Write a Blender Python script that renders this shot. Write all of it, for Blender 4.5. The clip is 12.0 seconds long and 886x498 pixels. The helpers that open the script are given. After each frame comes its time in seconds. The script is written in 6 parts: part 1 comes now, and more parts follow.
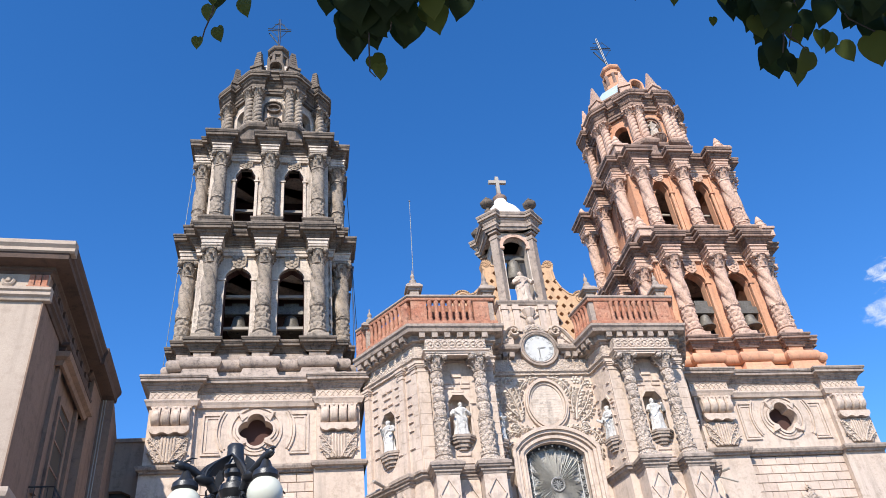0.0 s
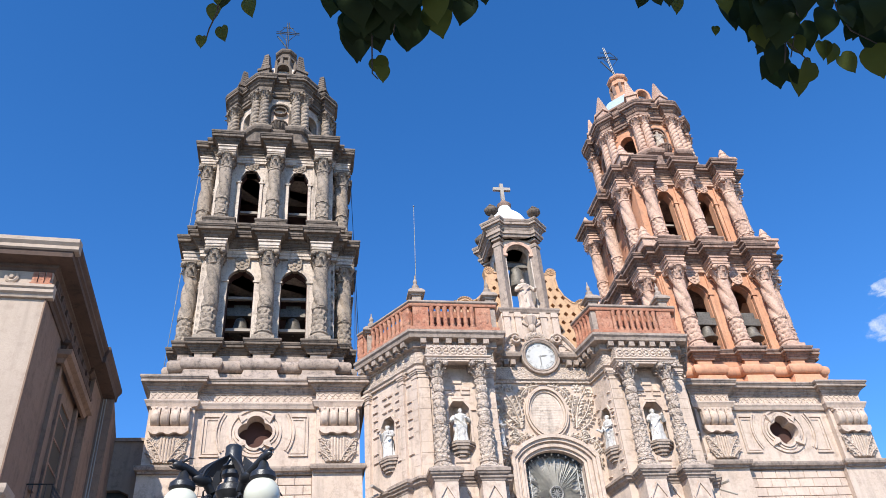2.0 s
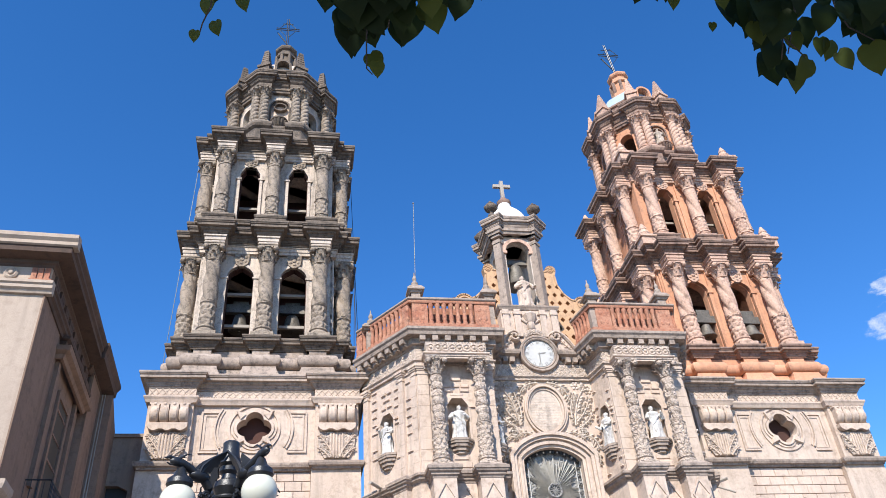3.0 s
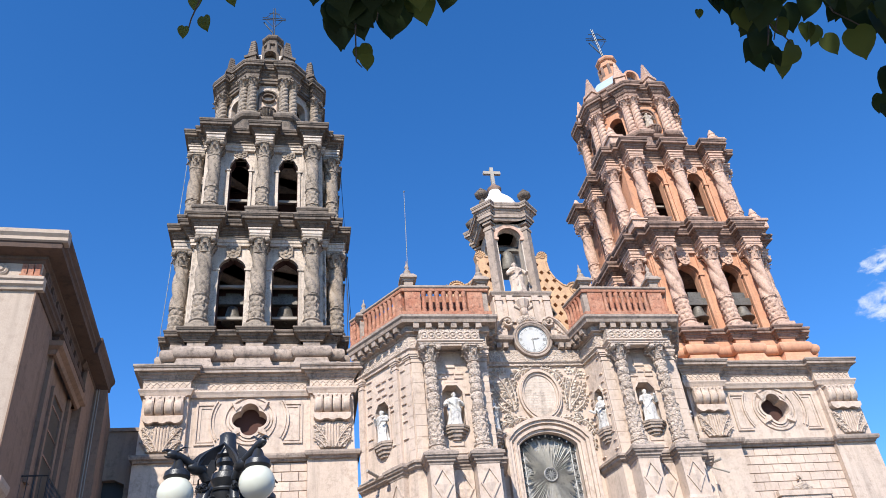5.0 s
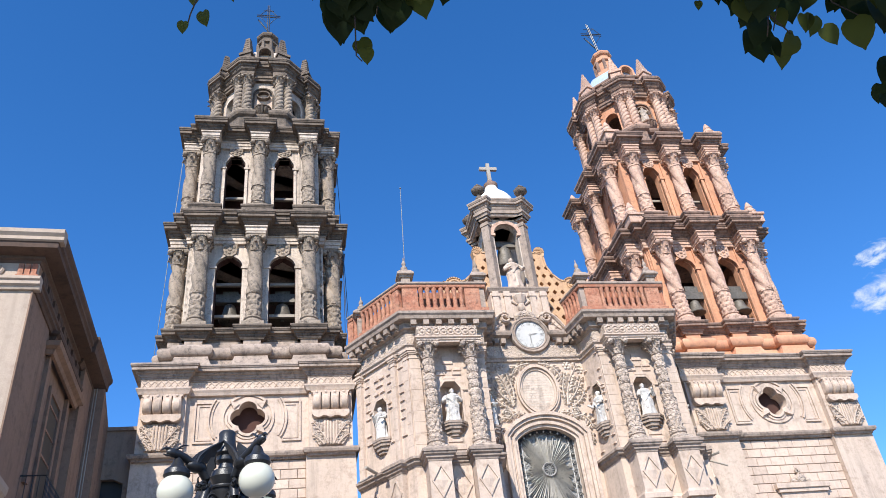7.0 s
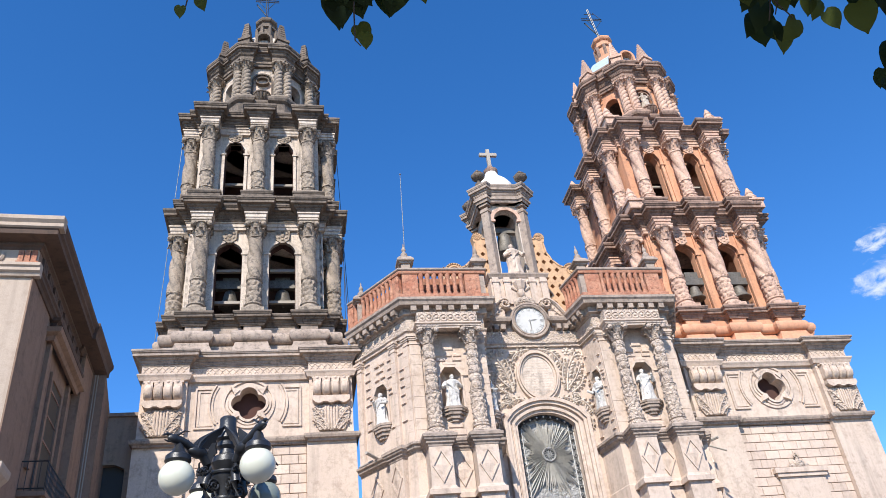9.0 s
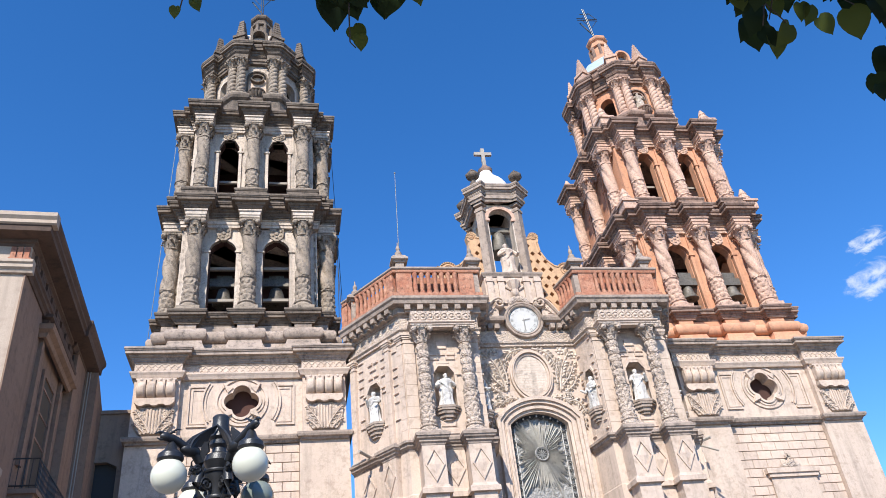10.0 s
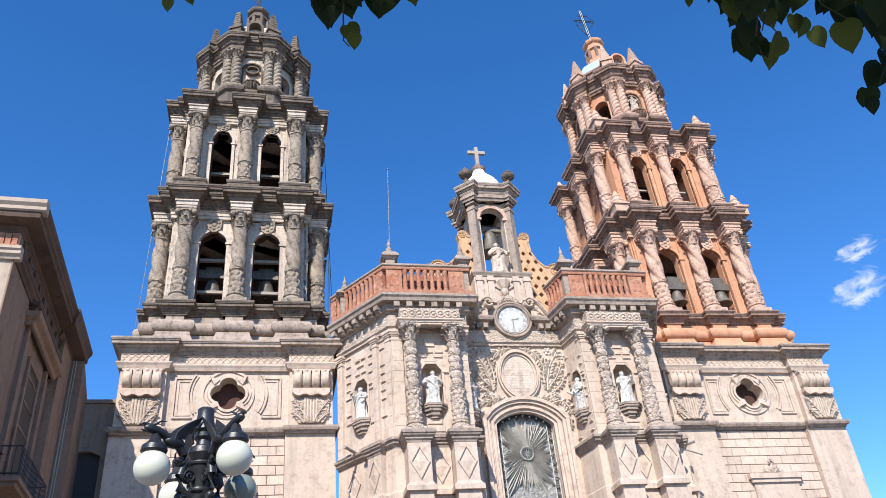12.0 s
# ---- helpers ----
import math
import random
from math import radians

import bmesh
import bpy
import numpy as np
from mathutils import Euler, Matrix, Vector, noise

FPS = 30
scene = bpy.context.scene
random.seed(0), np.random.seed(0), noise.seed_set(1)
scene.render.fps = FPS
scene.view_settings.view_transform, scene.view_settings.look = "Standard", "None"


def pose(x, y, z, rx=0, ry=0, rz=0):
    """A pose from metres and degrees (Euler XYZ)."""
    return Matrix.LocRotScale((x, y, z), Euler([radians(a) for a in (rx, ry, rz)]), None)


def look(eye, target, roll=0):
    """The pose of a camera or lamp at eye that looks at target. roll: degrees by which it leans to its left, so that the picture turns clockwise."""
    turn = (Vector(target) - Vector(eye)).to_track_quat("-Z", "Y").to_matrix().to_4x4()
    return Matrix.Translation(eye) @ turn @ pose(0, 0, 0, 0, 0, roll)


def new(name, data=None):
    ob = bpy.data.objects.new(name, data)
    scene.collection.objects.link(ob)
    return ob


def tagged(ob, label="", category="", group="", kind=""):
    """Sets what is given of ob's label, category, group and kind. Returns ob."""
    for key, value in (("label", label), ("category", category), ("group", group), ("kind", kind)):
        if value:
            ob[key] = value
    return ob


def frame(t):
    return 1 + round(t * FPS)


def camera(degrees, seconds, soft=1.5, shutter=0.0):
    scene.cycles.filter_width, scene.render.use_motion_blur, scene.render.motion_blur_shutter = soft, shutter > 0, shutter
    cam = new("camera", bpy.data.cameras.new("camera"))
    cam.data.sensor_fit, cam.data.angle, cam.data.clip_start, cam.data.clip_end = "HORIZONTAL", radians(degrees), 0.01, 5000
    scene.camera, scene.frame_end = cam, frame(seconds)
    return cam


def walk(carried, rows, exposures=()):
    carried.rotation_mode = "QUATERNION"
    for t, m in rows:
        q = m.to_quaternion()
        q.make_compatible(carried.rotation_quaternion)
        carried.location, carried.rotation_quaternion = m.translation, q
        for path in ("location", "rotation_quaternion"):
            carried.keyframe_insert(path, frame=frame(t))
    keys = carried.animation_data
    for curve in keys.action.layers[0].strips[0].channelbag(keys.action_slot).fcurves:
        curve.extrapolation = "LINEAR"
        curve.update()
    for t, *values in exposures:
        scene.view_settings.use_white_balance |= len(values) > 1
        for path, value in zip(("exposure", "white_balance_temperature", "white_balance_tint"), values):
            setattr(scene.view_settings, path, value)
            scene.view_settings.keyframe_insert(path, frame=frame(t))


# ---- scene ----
cam = camera(58.0, 12.0, soft=0.8)
ROWS = [
    (0.0, -10.923, -34.002, 1.662, -8.412, 35.303, 5.090),
    (0.5, -10.923, -33.996, 1.663, -8.425, 35.599, 5.032),
    (1.0, -10.932, -34.000, 1.659, -8.460, 35.748, 4.854),
    (1.5, -10.915, -33.994, 1.660, -8.605, 35.703, 4.469),
    (2.0, -10.910, -34.003, 1.651, -8.893, 35.695, 3.983),
    (2.5, -10.905, -33.999, 1.649, -8.972, 35.604, 3.840),
    (3.0, -10.893, -33.995, 1.656, -9.017, 35.474, 3.838),
    (5.0, -10.900, -34.014, 1.653, -8.847, 34.598, 5.121),
    (5.5, -10.904, -34.021, 1.649, -8.788, 34.519, 5.510),
    (6.0, -10.909, -34.019, 1.648, -8.834, 34.573, 5.748),
    (6.5, -10.912, -34.013, 1.647, -8.814, 34.493, 5.716),
    (7.0, -10.914, -34.008, 1.647, -8.781, 34.349, 5.655),
    (9.0, -10.912, -34.003, 1.650, -8.748, 33.357, 5.707),
    (9.5, -10.914, -34.008, 1.651, -8.966, 33.255, 5.717),
    (10.0, -10.911, -34.011, 1.656, -9.282, 33.219, 5.647),
    (10.5, -10.916, -34.007, 1.657, -9.635, 33.199, 5.442),
    (11.0, -10.916, -33.989, 1.655, -10.232, 33.097, 4.913),
    (11.5, -10.914, -34.006, 1.656, -10.574, 33.011, 4.649),
    (12.0, -10.903, -34.018, 1.665, -10.686, 32.912, 4.680),
]
walk(cam, [(t, pose(x, y, z, 90 + pitch, roll, yaw)) for t, x, y, z, yaw, pitch, roll in ROWS])

# ---- light ----
SUN_AZ, SUN_EL = radians(24), radians(40.5)      # sun behind the viewer, to the left
to_sun = Vector((-math.sin(SUN_AZ) * math.cos(SUN_EL), -math.cos(SUN_AZ) * math.cos(SUN_EL), math.sin(SUN_EL)))
world = bpy.data.worlds.new("sky")
scene.world = world
world.use_nodes = True
wn = world.node_tree.nodes
sky = wn.new("ShaderNodeTexSky")
sky.sky_type = "NISHITA"
sky.sun_disc = False
sky.sun_elevation = SUN_EL
sky.sun_rotation = math.atan2(to_sun.x, to_sun.y)
sky.altitude = 1860
sky.air_density = 1.0
sky.dust_density = 0.2
sky.ozone_density = 2.5
wn["Background"].inputs["Strength"].default_value = 0.175
deep = wn.new("ShaderNodeHueSaturation")
deep.inputs["Saturation"].default_value = 1.3
deep.inputs["Hue"].default_value = 0.506
world.node_tree.links.new(sky.outputs[0], deep.inputs["Color"])
world.node_tree.links.new(deep.outputs[0], wn["Background"].inputs["Color"])
sun = new("sun", bpy.data.lights.new("sun", "SUN"))
sun.data.energy, sun.data.angle, sun.data.color = 4.5, radians(0.53), (1.0, 0.935, 0.85)
sun.matrix_world = look(to_sun * 100, (0, 0, 0))
scene.view_settings.exposure = 0.63


# ---- materials ----
def material(name, base, second, third=None, scale=1.0, rough=0.9, bump=0.3, grain=40.0, carve=0.0, carve_scale=3.0,
             metal=0.0, streak=0.0, random_piece=0.0, stain=0.0, stain_color=(0.045, 0.04, 0.036), spread=0.16):
    """A weathered surface: blotches, grain, rain streaks and, for carved stone, knobbly relief."""
    m = bpy.data.materials.new(name)
    m.use_nodes = True
    n, l = m.node_tree.nodes, m.node_tree.links
    bsdf = n["Principled BSDF"]
    bsdf.inputs["Roughness"].default_value = rough
    bsdf.inputs["Metallic"].default_value = metal
    geo = n.new("ShaderNodeNewGeometry")

    def noise_node(sc, detail=5.0, rough_=0.6, vec=None):
        t = n.new("ShaderNodeTexNoise")
        t.inputs["Scale"].default_value, t.inputs["Detail"].default_value, t.inputs["Roughness"].default_value = sc, detail, rough_
        l.new(vec or geo.outputs["Position"], t.inputs["Vector"])
        return t.outputs["Fac"]

    def ramp(fac, lo, hi):
        r = n.new("ShaderNodeMapRange")
        r.inputs["From Min"].default_value, r.inputs["From Max"].default_value = lo, hi
        l.new(fac, r.inputs["Value"])
        return r.outputs["Result"]

    def mix(fac, a, b, kind="MIX"):
        x = n.new("ShaderNodeMix")
        x.data_type, x.blend_type = "RGBA", kind
        for sock, val in ((x.inputs[0], fac), (x.inputs[6], a), (x.inputs[7], b)):
            if isinstance(val, bpy.types.NodeSocket):
                l.new(val, sock)
            else:
                sock.default_value = val if isinstance(val, float) else (*val, 1.0)
        return x.outputs[2]

    col = mix(ramp(noise_node(0.45 * scale), 0.5 - spread, 0.5 + spread), base, second)
    if third:
        col = mix(ramp(noise_node(2.3 * scale, 8.0, 0.7), 0.52, 0.52 + spread), col, third)
    if streak:
        mp = n.new("ShaderNodeMapping")
        mp.inputs["Scale"].default_value = (2.2, 2.2, 0.16)
        l.new(geo.outputs["Position"], mp.inputs["Vector"])
        s = ramp(noise_node(1.3, 6.0, 0.65, mp.outputs["Vector"]), 0.5, 0.72)
        mul = n.new("ShaderNodeMath")
        mul.operation = "MULTIPLY"
        mul.inputs[1].default_value = streak
        l.new(s, mul.inputs[0])
        col = mix(mul.outputs[0], col, tuple(c * 0.35 for c in second))
    if stain:
        # black lichen and soot in ragged patches
        sm = n.new("ShaderNodeMath")
        sm.operation = "MULTIPLY"
        big = ramp(noise_node(1.1, 3.0, 0.6), 0.35, 0.65)
        small = ramp(noise_node(7.0, 9.0, 0.75), 0.47, 0.6)
        l.new(big, sm.inputs[0])
        l.new(small, sm.inputs[1])
        sm2 = n.new("ShaderNodeMath")
        sm2.operation = "MULTIPLY"
        sm2.inputs[1].default_value = stain
        l.new(sm.outputs[0], sm2.inputs[0])
        col = mix(sm2.outputs[0], col, stain_color)
    fine = noise_node(grain, 4.0, 0.7)
    g = ramp(fine, 0.25, 0.75)
    hsv = n.new("ShaderNodeHueSaturation")
    val = n.new("ShaderNodeMapRange")
    val.inputs["To Min"].default_value, val.inputs["To Max"].default_value = 0.84, 1.14
    l.new(g, val.inputs["Value"])
    l.new(val.outputs["Result"], hsv.inputs["Value"])
    l.new(col, hsv.inputs["Color"])
    col = hsv.outputs["Color"]
    if random_piece:
        info = n.new("ShaderNodeObjectInfo")
        h2 = n.new("ShaderNodeHueSaturation")
        r2 = n.new("ShaderNodeMapRange")
        r2.inputs["To Min"].default_value, r2.inputs["To Max"].default_value = 1 - random_piece, 1 + random_piece
        l.new(info.outputs["Random"], r2.inputs["Value"])
        l.new(r2.outputs["Result"], h2.inputs["Value"])
        l.new(col, h2.inputs["Color"])
        col = h2.outputs["Color"]
    l.new(col, bsdf.inputs["Base Color"])
    height = fine
    b = n.new("ShaderNodeBump")
    b.inputs["Strength"].default_value, b.inputs["Distance"].default_value = bump, 0.03
    l.new(height, b.inputs["Height"])
    last = b
    if carve:
        vor = n.new("ShaderNodeTexVoronoi")
        vor.feature = "SMOOTH_F1"
        vor.inputs["Scale"].default_value = carve_scale
        vor.inputs["Smoothness"].default_value = 0.35
        warp = n.new("ShaderNodeVectorMath")
        warp.operation = "MULTIPLY_ADD"
        wt = n.new("ShaderNodeTexNoise")
        wt.inputs["Scale"].default_value = carve_scale * 0.7
        l.new(geo.outputs["Position"], wt.inputs["Vector"])
        l.new(wt.outputs["Color"], warp.inputs[0])
        warp.inputs[1].default_value = (0.25, 0.25, 0.25)
        l.new(geo.outputs["Position"], warp.inputs[2])
        l.new(warp.outputs[0], vor.inputs["Vector"])
        b2 = n.new("ShaderNodeBump")
        b2.invert = True
        b2.inputs["Strength"].default_value, b2.inputs["Distance"].default_value = carve, 0.12
        l.new(vor.outputs["Distance"], b2.inputs["Height"])
        l.new(b.outputs["Normal"], b2.inputs["Normal"])
        last = b2
    l.new(last.outputs["Normal"], bsdf.inputs["Normal"])
    return m


M = {
    "pink": material("pink_cantera", (0.54, 0.425, 0.338), (0.62, 0.495, 0.40), (0.42, 0.32, 0.25), rough=0.92, streak=0.4, bump=0.55, stain=0.3, stain_color=(0.17, 0.13, 0.1)),
    "pink_carved": material("pink_cantera_carved", (0.52, 0.415, 0.33), (0.60, 0.485, 0.395), (0.31, 0.24, 0.19), carve=0.75, carve_scale=12, streak=0.25, stain=0.35, stain_color=(0.13, 0.1, 0.082)),
    "ashlar": material("ashlar_block", (0.54, 0.42, 0.335), (0.62, 0.49, 0.395), (0.44, 0.335, 0.262), random_piece=0.08, streak=0.3, stain=0.25, stain_color=(0.22, 0.165, 0.13)),
    "joint": material("joint_mortar", (0.36, 0.27, 0.215), (0.41, 0.315, 0.25), bump=0.2),
    "cornice": material("weathered_cornice", (0.43, 0.34, 0.275), (0.31, 0.243, 0.195), (0.18, 0.142, 0.117), streak=0.45, scale=1.6, stain=0.55, bump=0.5),
    "grey_col": material("grey_carved_stone", (0.37, 0.297, 0.228), (0.275, 0.22, 0.168), (0.10, 0.08, 0.063), carve=0.3, carve_scale=11, scale=1.5, streak=0.35, stain=0.65, bump=0.4),
    "grey": material("grey_stone", (0.215, 0.166, 0.127), (0.126, 0.097, 0.074), (0.038, 0.03, 0.024), scale=1.7, streak=0.6, stain=0.8, bump=0.55),
    "cream": material("cream_stone", (0.62, 0.525, 0.435), (0.52, 0.435, 0.358), (0.36, 0.295, 0.24), streak=0.6, stain=0.45),
    "orange": material("salmon_render", (0.56, 0.275, 0.16), (0.64, 0.35, 0.215), (0.44, 0.23, 0.148), rough=0.95, bump=0.2, streak=0.45, stain=0.3),
    "rose_col": material("rose_carved_stone", (0.62, 0.42, 0.315), (0.54, 0.345, 0.255), (0.30, 0.19, 0.14), carve=0.25, carve_scale=11, scale=1.4, streak=0.3, stain=0.4, bump=0.4),
    "rose": material("rose_stone", (0.36, 0.235, 0.175), (0.22, 0.14, 0.107), (0.085, 0.057, 0.045), scale=1.6, streak=0.5, stain=0.8, bump=0.55),
    # dark red of the reveals, deepened to put shade inside the openings
    "interior": material("shaded_red_interior", (0.085, 0.037, 0.028), (0.06, 0.028, 0.022), rough=0.95),
    "marble": material("white_marble", (0.68, 0.655, 0.615), (0.50, 0.475, 0.44), (0.28, 0.26, 0.24), scale=3.0, rough=0.6, bump=0.3, stain=0.45),
    "bell": material("bronze_bell", (0.13, 0.115, 0.095), (0.20, 0.185, 0.16), (0.06, 0.052, 0.045), metal=0.5, rough=0.6, scale=4, streak=0.5),
    "beam": material("pale_timber", (0.38, 0.34, 0.29), (0.30, 0.26, 0.22), rough=0.8),
    "iron": material("black_iron", (0.028, 0.030, 0.032), (0.05, 0.052, 0.055), metal=0.4, rough=0.36, scale=6, bump=0.15),
    "brick_red": material("red_brick", (0.40, 0.15, 0.085), (0.50, 0.26, 0.165), (0.2, 0.08, 0.052), scale=5, streak=0.35, stain=0.5, bump=0.6),
    "yellow": material("ochre_render", (0.60, 0.38, 0.22), (0.54, 0.33, 0.185), (0.42, 0.26, 0.16), rough=0.95, bump=0.15, streak=0.35, stain=0.3),
    "white": material("white_paint", (0.72, 0.71, 0.69), (0.64, 0.63, 0.60), (0.5, 0.49, 0.46), rough=0.7, bump=0.15, streak=0.3),
    "dial": material("grey_white_enamel", (0.56, 0.55, 0.52), (0.47, 0.46, 0.43), (0.40, 0.39, 0.37), rough=0.5, bump=0.1, scale=4, spread=0.3),
    "black": material("black_paint", (0.02, 0.02, 0.02), (0.03, 0.03, 0.03), rough=0.6, bump=0.05),
    "tile": material("pale_blue_dome_tiles", (0.36, 0.47, 0.54), (0.48, 0.56, 0.60), (0.36, 0.38, 0.38), rough=0.35, scale=3, stain=0.2),
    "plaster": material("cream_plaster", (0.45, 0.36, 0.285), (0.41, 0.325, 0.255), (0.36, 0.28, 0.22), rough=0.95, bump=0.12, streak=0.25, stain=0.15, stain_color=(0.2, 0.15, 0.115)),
    # plaster for the sunless lane side: shade is put into this brown
    "shade_wall": material("shade_brown_plaster", (0.29, 0.188, 0.13), (0.24, 0.153, 0.105), (0.175, 0.113, 0.08), rough=0.95, bump=0.2, streak=0.4, stain=0.25, stain_color=(0.09, 0.062, 0.047)),
    # dark copy for the side eaves, their shade put into the brown
    "eaves": material("shade_dark_eaves", (0.115, 0.072, 0.052), (0.085, 0.054, 0.04), (0.055, 0.037, 0.03), rough=0.9, bump=0.3, streak=0.3),
    "dark_wall": material("dark_stucco", (0.29, 0.222, 0.172), (0.235, 0.178, 0.14), (0.17, 0.13, 0.10), rough=0.95, streak=0.3),
    "paving": material("stone_paving", (0.17, 0.15, 0.14), (0.21, 0.185, 0.165), (0.12, 0.105, 0.10), rough=0.85),
    "bark": material("grey_bark", (0.12, 0.10, 0.08), (0.07, 0.06, 0.05), scale=8, bump=0.6),
    "ray": material("pale_grey_metal", (0.62, 0.60, 0.55), (0.52, 0.50, 0.46), (0.34, 0.33, 0.30), metal=0.1, rough=0.5, scale=4, bump=0.3),
    "lead": material("window_lead", (0.25, 0.245, 0.225), (0.33, 0.32, 0.30), (0.13, 0.128, 0.12), metal=0.1, rough=0.6, scale=6, bump=0.5, carve=0.6, carve_scale=7),
}


# ---- mesh tools ----
class MB:
    """Collects vertices and faces of one mesh."""

    def __init__(self):
        self.v, self.f, self.s = [], [], []

    def add(self, verts, faces, smooth=False, m=None):
        o = len(self.v)
        self.v += [tuple(m @ Vector(p)) for p in verts] if m else [tuple(p) for p in verts]
        self.f += [tuple(i + o for i in fc) for fc in faces]
        self.s += [smooth] * len(faces)

    def join(self, other, m):
        o = len(self.v)
        self.v += [tuple(m @ Vector(p)) for p in other.v]
        self.f += [tuple(i + o for i in fc) for fc in other.f]
        self.s += other.s

    def box(self, x0, x1, y0, y1, z0, z1, m=None):
        self.add([(x0, y0, z0), (x1, y0, z0), (x1, y1, z0), (x0, y1, z0), (x0, y0, z1), (x1, y0, z1), (x1, y1, z1), (x0, y1, z1)],
                 [(0, 3, 2, 1), (4, 5, 6, 7), (0, 1, 5, 4), (1, 2, 6, 5), (2, 3, 7, 6), (3, 0, 4, 7)], m=m)

    def cbox(self, x0, x1, y0, y1, z0, z1, c=0.03, m=None):
        """A block whose front (low y) edges are chamfered."""
        self.add([(x0, y0 + c, z0), (x1, y0 + c, z0), (x1, y1, z0), (x0, y1, z0), (x0, y0 + c, z1), (x1, y0 + c, z1), (x1, y1, z1), (x0, y1, z1),
                  (x0 + c, y0, z0 + c), (x1 - c, y0, z0 + c), (x1 - c, y0, z1 - c), (x0 + c, y0, z1 - c)],
                 [(0, 3, 2, 1), (4, 5, 6, 7), (1, 2, 6, 5), (2, 3, 7, 6), (3, 0, 4, 7), (8, 9, 10, 11), (0, 1, 9, 8), (1, 5, 10, 9), (5, 4, 11, 10), (4, 0, 8, 11)], m=m)

    def plate(self, outline, y0, y1, m=None):
        """An outline in (x, z), counter-clockwise seen from low y, made thick along y."""
        k = len(outline)
        self.add([(u, y0, w) for u, w in outline] + [(u, y1, w) for u, w in outline],
                 [tuple(range(k)), tuple(range(2 * k - 1, k - 1, -1))] + [(i, i + k, (i + 1) % k + k, (i + 1) % k) for i in range(k)], m=m)

    def prism(self, outline, z0, z1, m=None):
        k = len(outline)
        self.add([(x, y, z0) for x, y in outline] + [(x, y, z1) for x, y in outline],
                 [tuple(range(k - 1, -1, -1)), tuple(range(k, 2 * k))] + [(i, (i + 1) % k, (i + 1) % k + k, i + k) for i in range(k)], m=m)

    def lathe(self, profile, n=20, cx=0.0, cy=0.0, wave=None, m=None, smooth=True, turn=0.0):
        """Revolves (r, z). wave(angle, z) scales the radius."""
        vs, fs = [], []
        for r, z in profile:
            for i in range(n):
                a = 2 * math.pi * i / n + turn
                k = r * (wave(a, z) if wave else 1.0)
                vs.append((cx + k * math.cos(a), cy + k * math.sin(a), z))
        for j in range(len(profile) - 1):
            for i in range(n):
                fs.append((j * n + i, j * n + (i + 1) % n, (j + 1) * n + (i + 1) % n, (j + 1) * n + i))
        fs.append(tuple(range(n - 1, -1, -1)))
        fs.append(tuple(range((len(profile) - 1) * n, len(profile) * n)))
        self.add(vs, fs, smooth, m)

    def sweep(self, path, profile, closed=True, m=None, smooth=False):
        """Runs a profile of (outward offset, z) round a plan outline (counter-clockwise), with mitred corners."""
        k = len(path)
        ps = [Vector(p) for p in path]
        dirs = []
        for i in range(k):
            def normal(a, b):
                d = (b - a).normalized()
                return Vector((d.y, -d.x))
            if closed or 0 < i < k - 1:
                n1, n2 = normal(ps[i - 1], ps[i]), normal(ps[i], ps[(i + 1) % k])
                s = n1 + n2
                dirs.append(s / max(0.25, s.dot(n1)))
            else:
                dirs.append(normal(ps[0], ps[1]) if i == 0 else normal(ps[-2], ps[-1]))
        vs = [(p.x + d.x * o, p.y + d.y * o, z) for p, d in zip(ps, dirs) for o, z in profile]
        q = len(profile)
        fs = []
        for i in range(k if closed else k - 1):
            j = (i + 1) % k
            for e in range(q - 1):
                fs.append((i * q + e, j * q + e, j * q + e + 1, i * q + e + 1))
        if not closed:
            fs += [tuple(range(q)), tuple(range((k - 1) * q + q - 1, (k - 1) * q - 1, -1))]
        else:
            fs.append(tuple(i * q + q - 1 for i in range(k)))
            fs.append(tuple(i * q for i in range(k - 1, -1, -1)))
        self.add(vs, fs, smooth, m)

    def tube(self, pts, r, n=8, m=None, r_end=None):
        """A round bar along points."""
        pts = [Vector(p) for p in pts]
        vs, fs = [], []
        up = Vector((0, 0, 1))
        for i, p in enumerate(pts):
            d = (pts[min(i + 1, len(pts) - 1)] - pts[max(i - 1, 0)]).normalized()
            a = d.cross(up if abs(d.z) < 0.95 else Vector((1, 0, 0))).normalized()
            b = a.cross(d)
            rr = r if r_end is None else r + (r_end - r) * i / (len(pts) - 1)
            vs += [tuple(p + rr * (math.cos(2 * math.pi * k / n) * a + math.sin(2 * math.pi * k / n) * b)) for k in range(n)]
        for i in range(len(pts) - 1):
            for k in range(n):
                fs.append((i * n + k, i * n + (k + 1) % n, (i + 1) * n + (k + 1) % n, (i + 1) * n + k))
        fs += [tuple(range(n - 1, -1, -1)), tuple(range((len(pts) - 1) * n, len(pts) * n))]
        self.add(vs, fs, True, m)

    def ball(self, c, r, n=12, squash=(1, 1, 1), m=None):
        prof = [(max(1e-3, math.sin(math.pi * i / n)), -math.cos(math.pi * i / n)) for i in range(n + 1)]
        t = Matrix.Translation(c) @ Matrix.Diagonal((r * squash[0], r * squash[1], r * squash[2], 1))
        self.lathe(prof, n + 4, m=(m @ t) if m else t)

    def mesh(self, name, mat):
        me = bpy.data.meshes.new(name)
        me.from_pydata(self.v, [], self.f)
        me.polygons.foreach_set("use_smooth", self.s)
        me.update()
        b = bmesh.new()
        b.from_mesh(me)
        bmesh.ops.recalc_face_normals(b, faces=b.faces)
        b.to_mesh(me)
        b.free()
        if any(self.s):
            me.set_sharp_from_angle(angle=radians(38))
        me.materials.append(mat if not isinstance(mat, str) else M[mat])
        return me


